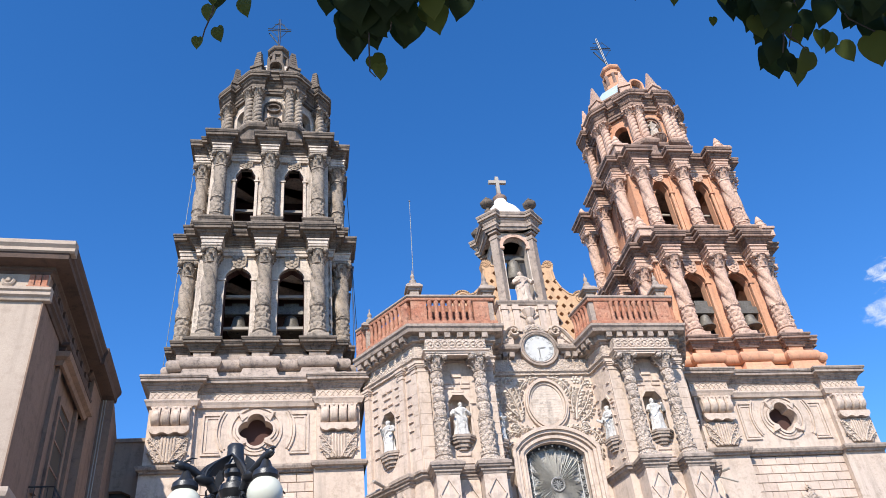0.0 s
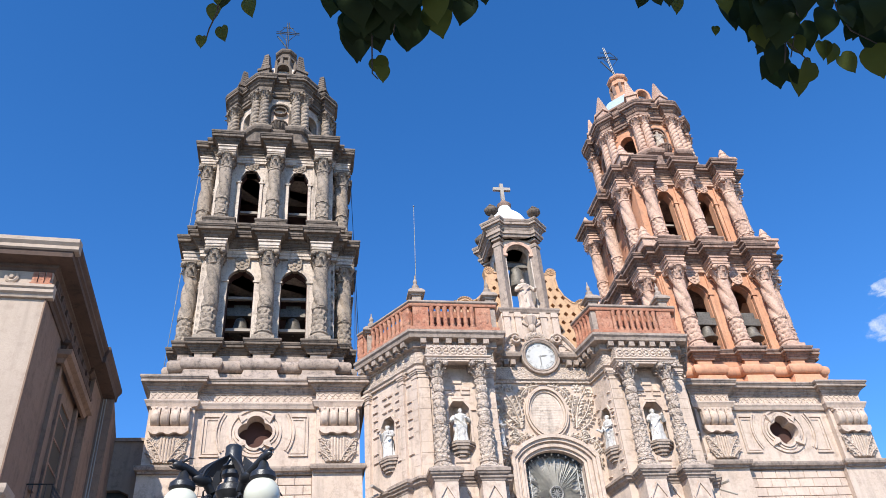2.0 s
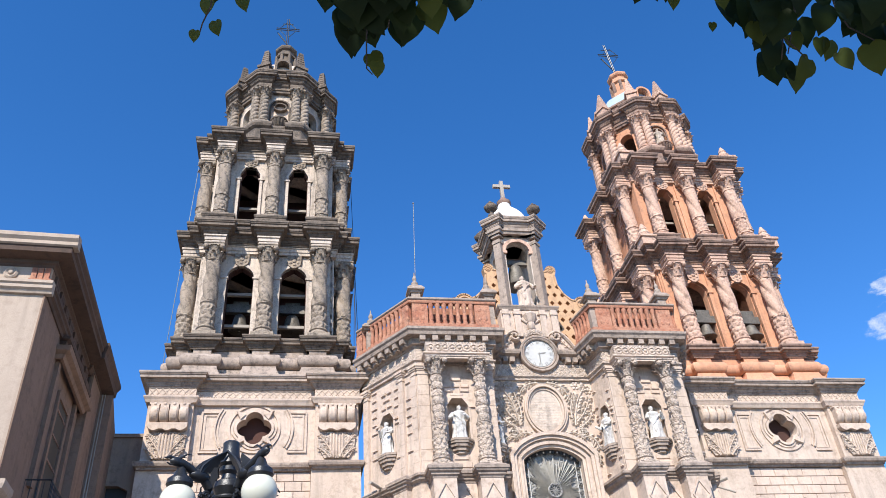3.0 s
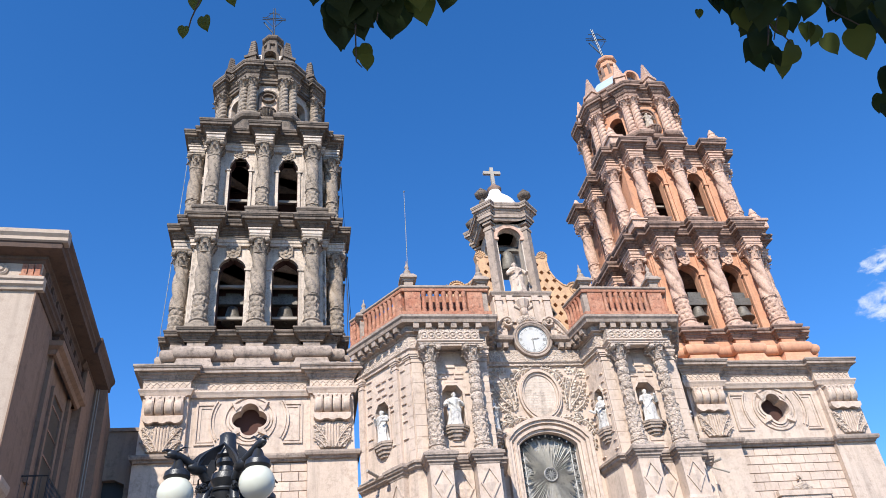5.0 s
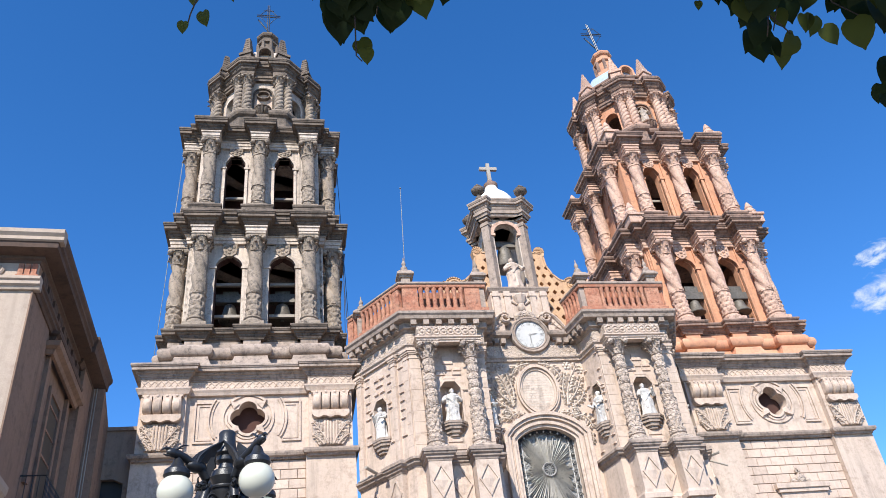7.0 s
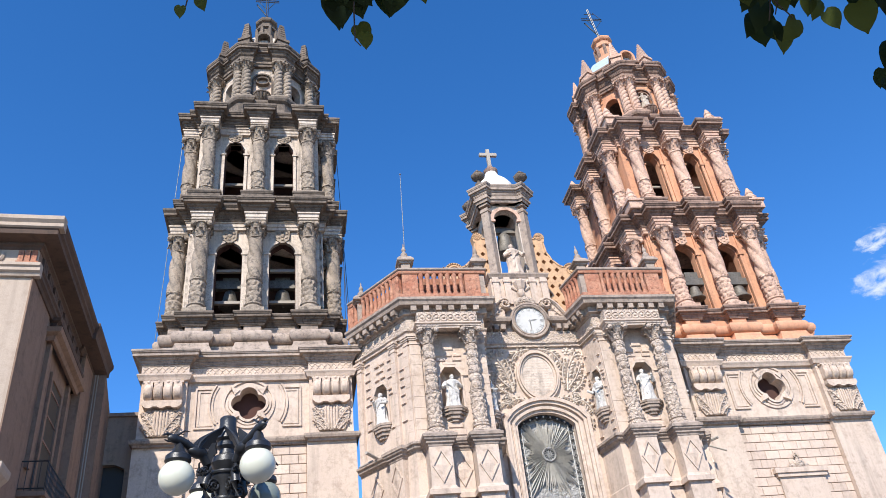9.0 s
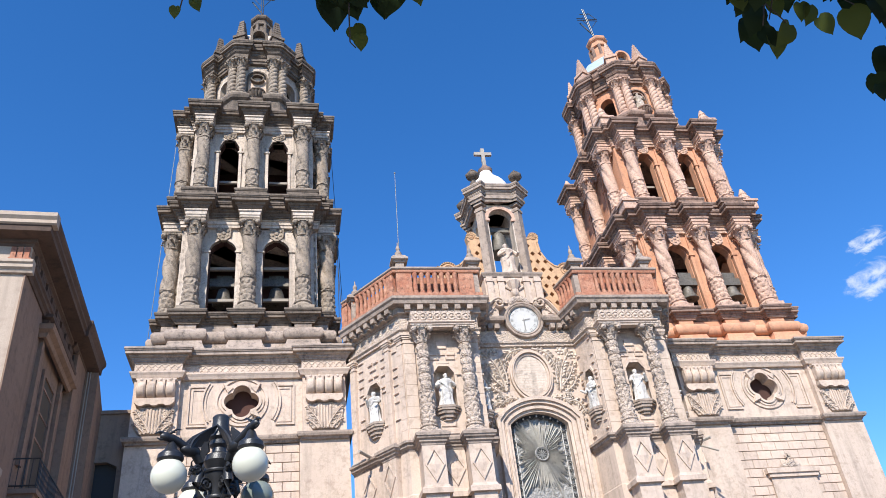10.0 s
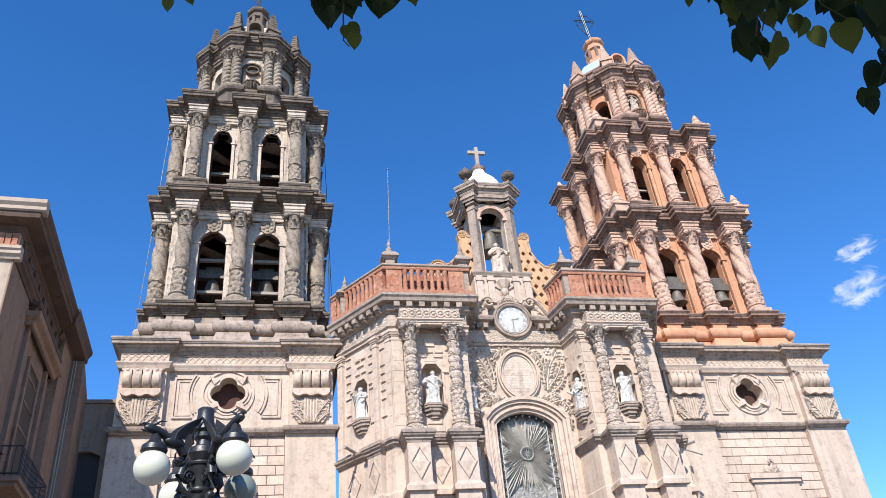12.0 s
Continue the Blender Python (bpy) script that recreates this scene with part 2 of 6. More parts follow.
def thing(name, at=(0, 0, 0), label="", category="", group="", kind="", rz=0.0):
    ob = new(name)
    ob.matrix_basis = pose(*at, 0, 0, rz)
    return tagged(ob, label, category, group, kind)


def part(name, mb, mat, parent, label="", m=None):
    """Links a mesh as one part of a thing; mb is an MB or a ready mesh to be shared."""
    ob = new(name, mb.mesh(name, mat) if isinstance(mb, MB) else mb)
    ob.parent = parent
    if m:
        ob.matrix_basis = m
    return tagged(ob, label) if label else ob


def solo(name, mb, mat, label="", category="", group="", kind="", m=None):
    ob = new(name, mb.mesh(name, mat) if isinstance(mb, MB) else mb)
    if m:
        ob.matrix_basis = m
    return tagged(ob, label, category, group, kind)


def quarter(k):
    return Matrix.Rotation(k * math.pi / 2, 4, "Z")


def bumped(a, b, s, w, spots=(-1, 0, 1)):
    """A square plan of half side a, whose line steps out to b over each column at k * s, half width w."""
    side = [(-a, -a)]
    for k in spots:
        side += [(k * s - w, -a), (k * s - w, -b), (k * s + w, -b), (k * s + w, -a)]
    out = []
    for q in range(4):
        c, sn = [(1, 0), (0, 1), (-1, 0), (0, -1)][q]
        out += [(x * c - y * sn, x * sn + y * c) for x, y in side]
    return out


def arc(cx, cz, r, a0, a1, n=14, ry=None):
    ry = ry or r
    return [(cx + r * math.cos(radians(a0 + (a1 - a0) * i / n)), cz + ry * math.sin(radians(a0 + (a1 - a0) * i / n))) for i in range(n + 1)]


def ring(outer, inner, y0, y1, mb, m=None):
    """A closed band between two outlines of (x, z) with the same number of points."""
    k = len(outer)
    vs = [(u, y0, w) for u, w in outer] + [(u, y0, w) for u, w in inner] + [(u, y1, w) for u, w in outer] + [(u, y1, w) for u, w in inner]
    fs = []
    for i in range(k):
        j = (i + 1) % k
        fs += [(i, j, j + k, i + k), (i, i + 2 * k, j + 2 * k, j), (i + k, j + k, j + 3 * k, i + 3 * k), (i + 2 * k, i + 3 * k, j + 3 * k, j + 2 * k)]
    mb.add(vs, fs, m=m)


def cut(base, cutter, name, mat):
    """The mesh of base with cutter's solids taken out of it."""
    ob = bpy.data.objects.new(name, base.mesh(name, mat))
    co = bpy.data.objects.new("cutter", cutter.mesh("cutter", mat))
    scene.collection.objects.link(ob)
    scene.collection.objects.link(co)
    mod = ob.modifiers.new("cut", "BOOLEAN")
    mod.operation, mod.object, mod.solver = "DIFFERENCE", co, "EXACT"
    dg = bpy.context.evaluated_depsgraph_get()
    me = bpy.data.meshes.new_from_object(ob.evaluated_get(dg))
    for o in (ob, co):
        bpy.data.objects.remove(o)
    return me


def pierced(name, mat, u0, u1, z0, z1, openings, y0, y1):
    """One wall slab with openings (centre, half width, sill, head from right to left) cut through it."""
    slab, holes = MB(), MB()
    slab.box(u0, u1, y0, y1, z0, z1)
    for c, w, sill, head in openings:
        holes.plate([(c - w, sill), (c + w, sill)] + list(head), y0 - 0.3, y1 + 0.3)
    return cut(slab, holes, name, mat)


def frond(mb, pts, w, y, lobes=9, lift=0.09):
    """A carved leaf spray: a raised curved stem with lobes that lean forward on both sides."""
    spine = [Vector((p[0], 0, p[1])) for p in pts]
    fine = []
    for i in range(len(spine) - 1):
        for f in np.linspace(0, 1, 5)[:-1]:
            p0 = spine[max(i - 1, 0)]; p1 = spine[i]; p2 = spine[i + 1]; p3 = spine[min(i + 2, len(spine) - 1)]
            f = float(f)
            fine.append(0.5 * (2 * p1 + (p2 - p0) * f + (2 * p0 - 5 * p1 + 4 * p2 - p3) * f * f + (3 * p1 - p0 - 3 * p2 + p3) * f ** 3))
    fine.append(spine[-1])
    mb.tube([(p.x, y - lift * 0.6, p.z) for p in fine], 0.04, 6, r_end=0.02)
    n = len(fine)
    for k in range(lobes):
        i = min(n - 2, int((k + 0.5) / lobes * n))
        d = (fine[i + 1] - fine[i]).normalized()
        q = Vector((-d.z, 0, d.x))
        size = w * (0.55 + 0.45 * math.sin(math.pi * (k + 1) / (lobes + 1)))
        for s in (-1, 1):
            tip = fine[i] + q * s * size + d * size * 0.8
            midp = fine[i] + q * s * size * 0.72 + d * size * 0.1
            low = fine[i] - d * size * 0.1
            high = fine[i] + d * size * 0.8 + q * s * size * 0.12
            vs = [(low.x, y, low.z), (midp.x, y, midp.z), (tip.x, y - 0.02, tip.z), (high.x, y, high.z),
                  ((low.x + tip.x) / 2 + 0.1 * d.x * size, y - lift, (low.z + tip.z) / 2 + 0.1 * d.z * size)]
            mb.add(vs, [(0, 1, 4), (1, 2, 4), (2, 3, 4), (3, 0, 4)])


# ---- columns ----
def capital(mb, r, z0, z1, half):
    """A leafy capital: two rows of curling leaves, corner scrolls and a square abacus."""
    h = z1 - z0
    prof = [(r, z0), (r * 1.16, z0 + 0.02), (r * 1.16, z0 + 0.06 * h), (r, z0 + 0.08 * h)]
    mb.lathe(prof + [(r * 1.02, z0 + 0.5 * h), (half * 0.95, z0 + 0.84 * h)], 20)
    for row, (za, zb, n, rr) in enumerate(((0.08, 0.46, 8, 1.0), (0.3, 0.78, 8, 1.08))):
        for i in range(n):
            a = 2 * math.pi * (i + 0.5 * row) / n
            w = r * 0.36
            t = Matrix.Rotation(a, 4, "Z")
            x0 = r * rr
            zs = [z0 + h * (za + (zb - za) * f) for f in (0, 0.5, 0.88, 1.0, 0.86)]
            xs = [x0, x0 + 0.05, x0 + 0.13, x0 + 0.22, x0 + 0.25]
            ws = [w, w * 1.1, w * 0.9, w * 0.6, w * 0.3]
            vs = [(x + dx, s * ww, z) for x, ww, z in zip(xs, ws, zs) for dx, s in ((0, -1), (0.05, 0), (0, 1))]
            fs = [(3 * k + e, 3 * k + e + 1, 3 * k + e + 4, 3 * k + e + 3) for k in range(4) for e in (0, 1)]
            mb.add(vs, fs, m=t)
    for i in range(4):
        a = math.pi / 4 + i * math.pi / 2
        mb.ball((half * 1.15 * math.cos(a), half * 1.15 * math.sin(a), z0 + 0.76 * h), 0.13 * h + 0.03, 6)
    mb.box(-half, half, -half, half, z0 + 0.84 * h, z0 + 0.93 * h)
    mb.box(-half * 1.06, half * 1.06, -half * 1.06, half * 1.06, z0 + 0.93 * h, z1)


def base_mould(mb, r, h):
    mb.box(-r * 1.42, r * 1.42, -r * 1.42, r * 1.42, 0, 0.3 * h)
    mb.lathe([(r * 1.38, 0.3 * h), (r * 1.42, 0.4 * h), (r * 1.36, 0.52 * h), (r * 1.12, 0.58 * h), (r * 1.08, 0.7 * h), (r * 1.22, 0.78 * h), (r * 1.22, 0.9 * h), (r, h)], 24)


def column(kind, r, height, base_h, cap_h):
    """kind: 'spiral' (carved spiral above a leafy drum), 'drum' (two carved drums with a collar), 'knobs' (stacked bulbs), 'rope' (tight twist)."""
    shaft, cap, base = MB(), MB(), MB()
    base_mould(base, r, base_h)
    z0, z1 = base_h, height - cap_h
    n, rings = 54, 150
    length = z1 - z0
    prof = []
    for i in range(rings + 1):
        f = i / rings
        z = z0 + length * f
        k = r * (1.03 - 0.16 * f)
        if kind == "spiral" and 0.335 < f < 0.36:
            k *= 1.09
        if kind == "drum" and (0.33 < f < 0.37 or f > 0.965 or 0.03 < f < 0.05):
            k *= 1.12
        if kind == "knobs":
            k = r * (1.0 if f < 0.42 else 0.62 + 0.22 * abs(math.sin(math.pi * ((f - 0.42) / 0.58) * 6)) ** 0.6)
        if kind == "knobs" and (f < 0.03 or 0.4 < f < 0.425):
            k *= 1.12
        prof.append((k, z))

    def leafy(a, z, q):
        """Chiselled foliage: rows of lobes offset against each other, cut by noise."""
        row = z * q
        lobe = abs(math.sin(4 * a + (math.pi / 2 if int(row) % 2 else 0))) * (1 - abs(2 * (row % 1) - 1)) ** 0.5
        return 0.15 * lobe - 0.08 + 0.10 * noise.noise(Vector((3.4 * math.cos(a), 3.4 * math.sin(a), z * 7)))

    def wave(a, z):
        f = (z - z0) / length
        if kind == "spiral":
            if f > 0.36:
                s = (3 * a / (2 * math.pi) + 0.72 * (z - z0)) % 1
                return 1 + 0.26 * math.sin(math.pi * s) ** 0.8 - 0.19 + 0.07 * abs(math.sin(9 * a - 12 * z)) * (1 if 0.2 < s < 0.8 else 0)
            return 1 + leafy(a, z, 3.2)
        if kind == "drum":
            if f > 0.37:
                s = (3 * a / (2 * math.pi) + 0.55 * (z - z0)) % 1
                return 1 + 0.2 * math.sin(math.pi * s) ** 0.8 - 0.14 + 0.07 * abs(math.sin(8 * a - 11 * z)) * (1 if 0.15 < s < 0.8 else 0)
            return 1 + leafy(a, z, 3.6)
        if kind == "knobs":
            return 1 + (1.3 * leafy(a, z, 4.5) if f < 0.42 else 0.09 * math.sin(3 * a + 9 * z) + 0.06 * math.sin(9 * a + 5 * z) + 0.05 * noise.noise(Vector((6 * math.cos(a), 6 * math.sin(a), z * 9))))
        s = (3 * a / (2 * math.pi) - 3.0 * z) % 1
        return 1 + 0.24 * abs(math.sin(math.pi * s)) ** 0.6 - 0.14
    shaft.lathe(prof, n, wave=wave)
    capital(cap, r * 0.86 if kind != "knobs" else r * 0.72, z1, height, r * (1.3 if kind != "knobs" else 1.42))
    return [("shaft", shaft), ("capital", cap), ("column_base", base)]


def make_column(parts, mat):
    """Meshes to be shared by all columns of one kind."""
    return [(n, mb.mesh(n, mat)) for n, mb in parts]


def put_columns(meshes, places, parent, label):
    for x, y, z, a in places:
        holder = None
        for n, me in meshes:
            if n == "shaft":
                holder = new("column", me)
                holder.parent = parent
                holder.matrix_basis = pose(x, y, z, 0, 0, a)
                tagged(holder, label)
        for n, me in meshes:
            if n != "shaft":
                o = new(n, me)
                o.parent = holder


def cornice_profile(z0, z1, out, inner=-0.4):
    """Stepped mouldings that grow outwards to the top slab."""
    h = z1 - z0
    steps = ((0.04, 0.0), (0.04, 0.09), (0.13, 0.1), (0.13, 0.18), (0.2, 0.2), (0.26, 0.27), (0.3, 0.28), (0.3, 0.35), (0.48, 0.4), (0.54, 0.48), (0.54, 0.52),
             (0.86, 0.54), (0.86, 0.69), (0.8, 0.7), (0.8, 0.75), (0.9, 0.77), (0.95, 0.84), (1.0, 0.86), (1.0, 0.96), (0.97, 1.0))
    return [(inner, z0)] + [(o * out, z0 + f * h) for o, f in steps] + [(inner, z1 + 0.06)]


def arch_wall(mb, u0, u1, z0, z1, openings, y0, y1):
    """A wall from u0 to u1 with openings (centre, half width, sill, outline of the head from right to left)."""
    left = u0
    for c, w, sill, head in openings:
        mb.box(left, c - w, y0, y1, z0, z1)
        mb.box(c - w, c + w, y0, y1, z0, sill)
        mb.plate(list(reversed(head)) + [(c + w, z1), (c - w, z1)], y0, y1)
        left = c + w
    mb.box(left, u1, y0, y1, z0, z1)


def opening_frame(mb, c, w, sill, head_fn, t, y0, y1):
    """A moulded band round an opening; head_fn(extra) is the head outline, right to left, grown by extra."""
    inner = [(c + w, sill)] + head_fn(0) + [(c - w, sill)]
    outer = [(c + w + t, sill)] + head_fn(t) + [(c - w - t, sill)]
    k = len(inner)
    vs = [(u, y0, z) for u, z in outer] + [(u, y0, z) for u, z in inner] + [(u, y1, z) for u, z in outer] + [(u, y1, z) for u, z in inner]
    fs = []
    for i in range(k - 1):
        fs += [(i, i + 1, i + 1 + k, i + k), (i, i + 2 * k, i + 1 + 2 * k, i + 1), (i + k, i + k + 1, i + 3 * k + 1, i + 3 * k)]
    mb.add(vs, fs)


def bell(mb, r, h, top):
    z = top - h
    mb.lathe([(r, z), (r * 1.02, z + 0.04 * h), (r * 0.86, z + 0.16 * h), (r * 0.68, z + 0.4 * h), (r * 0.58, z + 0.68 * h), (r * 0.5, z + 0.82 * h), (r * 0.28, z + 0.92 * h), (0.06, z + 0.94 * h)], 24)
    mb.lathe([(0.09, z - 0.06 * h), (0.09, z + 0.05 * h), (0.03, z + 0.3 * h)], 8)


# ---- the two bell towers ----
TX, TY = 13.0, 5.75
S = 2.76


def bell_tower(side, wall_mat, trim_mat, col_mat, plinth_mat, label, col_label):
    t = thing("bell_tower", (side * TX, TY + 0.33, 0), label, "bell tower", "bell towers")
    t.scale = (1, 1.07, 1)
    if side > 0:
        # the old tower leans a little towards the nave
        t.location.x += 0.41
        t.rotation_euler.y = radians(-1.2)
    # plinth with its rounded course
    mb = MB()
    mb.sweep(bumped(4.1, 4.5, S, 0.72), [(-1, 16.9), (0.35, 16.9), (0.35, 17.25), (0.28, 17.32), (0.1, 17.75), (0.05, 17.95), (-1, 17.95)])
    part("plinth_step", mb, plinth_mat, t)
    mb = MB()
    mb.sweep(bumped(4.1, 4.42, S, 0.7), [(-1, 17.95)] + [(0.02 + 0.26 * math.sin(math.pi * i / 8), 18.3 - 0.32 * math.cos(math.pi * i / 8)) for i in range(9)] + [(-1, 18.62)], smooth=True)
    part("rounded_course", mb, plinth_mat, t)
    mb = MB()
    mb.sweep(bumped(4.0, 4.25, S, 0.42), [(-1, 18.62), (0, 18.62), (0, 19.0), (-1, 19.0)])
    part("pedestal", mb, plinth_mat, t)
    mb = MB()
    mb.sweep(bumped(3.95, 4.3, S, 0.55), cornice_profile(18.98, 19.64, 0.38, -1))
    part("pedestal_cornice", mb, trim_mat, t)

    def level(z0, z_spring, z_top, a, kind, cap0, cap1, head, half_w, key0):
        """One storey of belfry: pierced walls, frames, columns and pilasters."""
        d = a + 0.62
        fr = MB()
        w = half_w
        hs = {}
        for c in (-S / 2, S / 2):
            hs[c] = (lambda e, c=c: head(c, w, e))
        face_mesh = pierced("belfry_wall", wall_mat, -a, a, z0, z_top, [(c, w, z0 + 0.05, hs[c](0)) for c in (-S / 2, S / 2)], -a, -a + 0.55)
        for c in (-S / 2, S / 2):
            opening_frame(fr, c, w, z0 + 0.05, hs[c], 0.16, -a - 0.1, -a + 0.1)
            key = MB()
            hk = z_top - key0
            key.plate([(c - 0.34, key0 + 0.14), (c - 0.1, key0 - 0.05), (c + 0.1, key0 - 0.05), (c + 0.34, key0 + 0.14), (c + 0.38, z_top - 0.45 * hk), (c + 0.38, z_top - 0.06), (c - 0.38, z_top - 0.06), (c - 0.38, z_top - 0.45 * hk)], -a - 0.15, -a + 0.05)
            for dx, dz, r_ in ((0, 0.5, 0.13), (-0.22, 0.68, 0.1), (0.22, 0.68, 0.1), (-0.2, 0.34, 0.08), (0.2, 0.34, 0.08), (0, 0.82, 0.09), (0, 0.2, 0.09)):
                key.ball((c + dx, -a - 0.15, key0 + dz * hk), r_, 6, (1, 0.5, 1))
            for q in range(4):
                o = MB()
                o.join(key, quarter(q))
                part("keystone", o, col_mat, t, "carved stone shield over the arch")
            for sg in (-1, 1):
                fr.box(c + sg * (w + 0.1) - 0.17, c + sg * (w + 0.1) + 0.17, -a - 0.15, -a + 0.05, z_spring - 0.1, z_spring)
        for u in (-S, 0, S):
            fr.box(u - 0.58, u + 0.58, -a - 0.08, -a + 0.04, z0, z_top)
        for q in range(4):
            part("belfry_wall", face_mesh, None, t, m=quarter(q))
        for q in range(4):
            o = MB()
            o.join(fr, quarter(q))
            part("opening_frame", o, wall_mat if side > 0 else "cream", t)
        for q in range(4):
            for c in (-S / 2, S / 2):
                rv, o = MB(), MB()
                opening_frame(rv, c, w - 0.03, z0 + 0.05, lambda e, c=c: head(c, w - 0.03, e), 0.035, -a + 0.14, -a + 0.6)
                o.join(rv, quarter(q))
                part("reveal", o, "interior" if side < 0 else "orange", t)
        meshes = make_column(column(kind, 0.39 if kind == "spiral" else 0.37, cap1 - z0, 0.62 if kind == "spiral" else 0.3, cap1 - cap0), M[col_mat])
        spots = []
        for q in range(4):
            for k in (-1, 0, 1):
                p = quarter(q) @ Vector((k * S, -d, z0))
                spots.append((p.x, p.y, p.z, 90 * q))
        put_columns(meshes, spots, t, col_label)
        return d

    def round_head(spring):
        return lambda c, w, e: [(c + (w + e) * math.cos(math.pi * i / 12), spring + (w + e) * math.sin(math.pi * i / 12)) for i in range(13)]

    def ogee_head(spring):
        """A round head whose crown rises to a small point."""
        return lambda c, w, e: [(c + (w + e) * math.cos(math.pi * i / 16), spring + (w + e) * math.sin(math.pi * i / 16) + 0.14 * max(0.0, 1 - abs(i - 8) / 2.0)) for i in range(17)]

    def eight_head(spring):
        return lambda c, w, e: [(c + w + e, spring - 0.05 * e), (c + (w + e) * 0.55, spring + 0.5 + e), (c - (w + e) * 0.55, spring + 0.5 + e), (c - w - e, spring - 0.05 * e)]

    d1 = level(19.66, 23.75, 25.25, 3.45, "spiral", 24.2, 25.2, ogee_head(23.75), 0.69, 24.45)
    mb = MB()
    mb.sweep(bumped(3.62, 4.5, S, 0.5), [(-1, 25.2), (0, 25.2), (0, 25.38), (0.04, 25.38), (0.04, 25.58), (0.1, 25.6), (0.1, 25.68), (-1, 25.68)])
    part("architrave", mb, wall_mat if side < 0 else col_mat, t)
    mb = MB()
    mb.sweep(bumped(3.75, 4.42, S, 0.52), cornice_profile(25.66, 26.5, 0.5, -1))
    part("cornice", mb, trim_mat, t)
    mb = MB()
    mb.sweep(bumped(3.7, 4.15, S, 0.55), cornice_profile(26.5, 27.22, 0.34, -1))
    part("pedestal_cornice", mb, trim_mat, t)
    d2 = level(27.22, 30.75, 32.2, 3.28, "drum", 31.2, 32.15, eight_head(31.1), 0.55, 31.65)
    mb = MB()
    mb.sweep(bumped(3.45, 4.3, S, 0.46), [(-1, 32.15), (0, 32.15), (0, 32.32), (0.04, 32.32), (0.04, 32.52), (0.1, 32.54), (0.1, 32.62), (-1, 32.62)])
    part("architrave", mb, wall_mat if side < 0 else col_mat, t)
    mb = MB()
    mb.sweep(bumped(3.55, 4.22, S, 0.5), cornice_profile(32.6, 33.5, 0.46, -1))
    part("cornice", mb, trim_mat, t)
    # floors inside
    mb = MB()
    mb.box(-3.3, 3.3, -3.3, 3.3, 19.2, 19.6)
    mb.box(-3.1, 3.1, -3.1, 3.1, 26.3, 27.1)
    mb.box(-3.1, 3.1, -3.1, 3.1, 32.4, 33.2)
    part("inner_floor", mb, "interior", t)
    # linings in the deepened red, so the inner shade sits in the colour
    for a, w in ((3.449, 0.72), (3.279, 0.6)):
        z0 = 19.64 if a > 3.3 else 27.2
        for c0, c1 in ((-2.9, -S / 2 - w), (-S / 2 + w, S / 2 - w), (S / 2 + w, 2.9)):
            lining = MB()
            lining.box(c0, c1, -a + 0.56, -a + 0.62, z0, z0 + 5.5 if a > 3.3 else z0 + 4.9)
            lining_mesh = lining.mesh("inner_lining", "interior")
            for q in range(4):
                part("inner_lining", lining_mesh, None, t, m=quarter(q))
    # added wall that paints a dark, shaded back into the openings
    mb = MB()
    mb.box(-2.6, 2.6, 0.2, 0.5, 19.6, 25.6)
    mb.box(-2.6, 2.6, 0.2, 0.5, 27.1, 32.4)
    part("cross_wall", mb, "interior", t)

    # octagonal top storey
    ap = 2.75
    oct8 = [Matrix.Rotation(k * math.pi / 4, 4, "Z") for k in range(8)]

    def octagon(r):
        h = r * math.tan(math.pi / 8)
        return [tuple((oct8[k] @ Vector((-h, -r, 0))).xy) for k in range(8)]

    def oct_bumped(r, b, u, w):
        h = r * math.tan(math.pi / 8)
        pts = []
        for k in range(8):
            for x, y in ((-h, -r), (-u - w, -b), (-u + w, -b), (-u + w, -r), (u - w, -r), (u - w, -b), (u + w, -b))[1:]:
                pts.append(tuple((oct8[k] @ Vector((x, y, 0))).xy))
        return pts
    z0, zt = 35.25, 38.45
    mb = MB()
    mb.sweep(oct_bumped(2.95, 3.3, 0.99, 0.33), [(-1, 33.4), (0.3, 33.4), (0.3, 33.75), (0.12, 33.9), (0.06, 34.3), (0.06, 34.85), (0.22, 34.95), (0.28, 35.1), (0.28, 35.25), (-1, 35.25)])
    part("octagon_plinth", mb, trim_mat, t)
    half = ap * math.tan(math.pi / 8)
    open_face = pierced("octagon_wall", wall_mat, -half, half, z0, zt, [(0, 0.46, z0 + 0.05, round_head(37.25)(0, 0.46, 0))], -ap, -ap + 0.45)
    niche_face = pierced("octagon_wall", wall_mat, -half, half, z0, zt, [(0, 0.54, z0 + 0.6, round_head(37.35)(0, 0.54, 0))], -ap, -ap + 0.45)
    for k in range(8):
        if k % 2:
            part("octagon_wall", open_face, None, t, m=oct8[k])
        else:
            part("octagon_wall", niche_face, None, t, m=oct8[k])
            f = MB()
            f.box(-half + 0.2, half - 0.2, -ap + (0.2 if side < 0 else 0.46), -ap + (0.44 if side < 0 else 0.56), z0 + 0.1, zt)
            part("niche_back", f, "pink" if side < 0 else "orange", t, m=oct8[k])
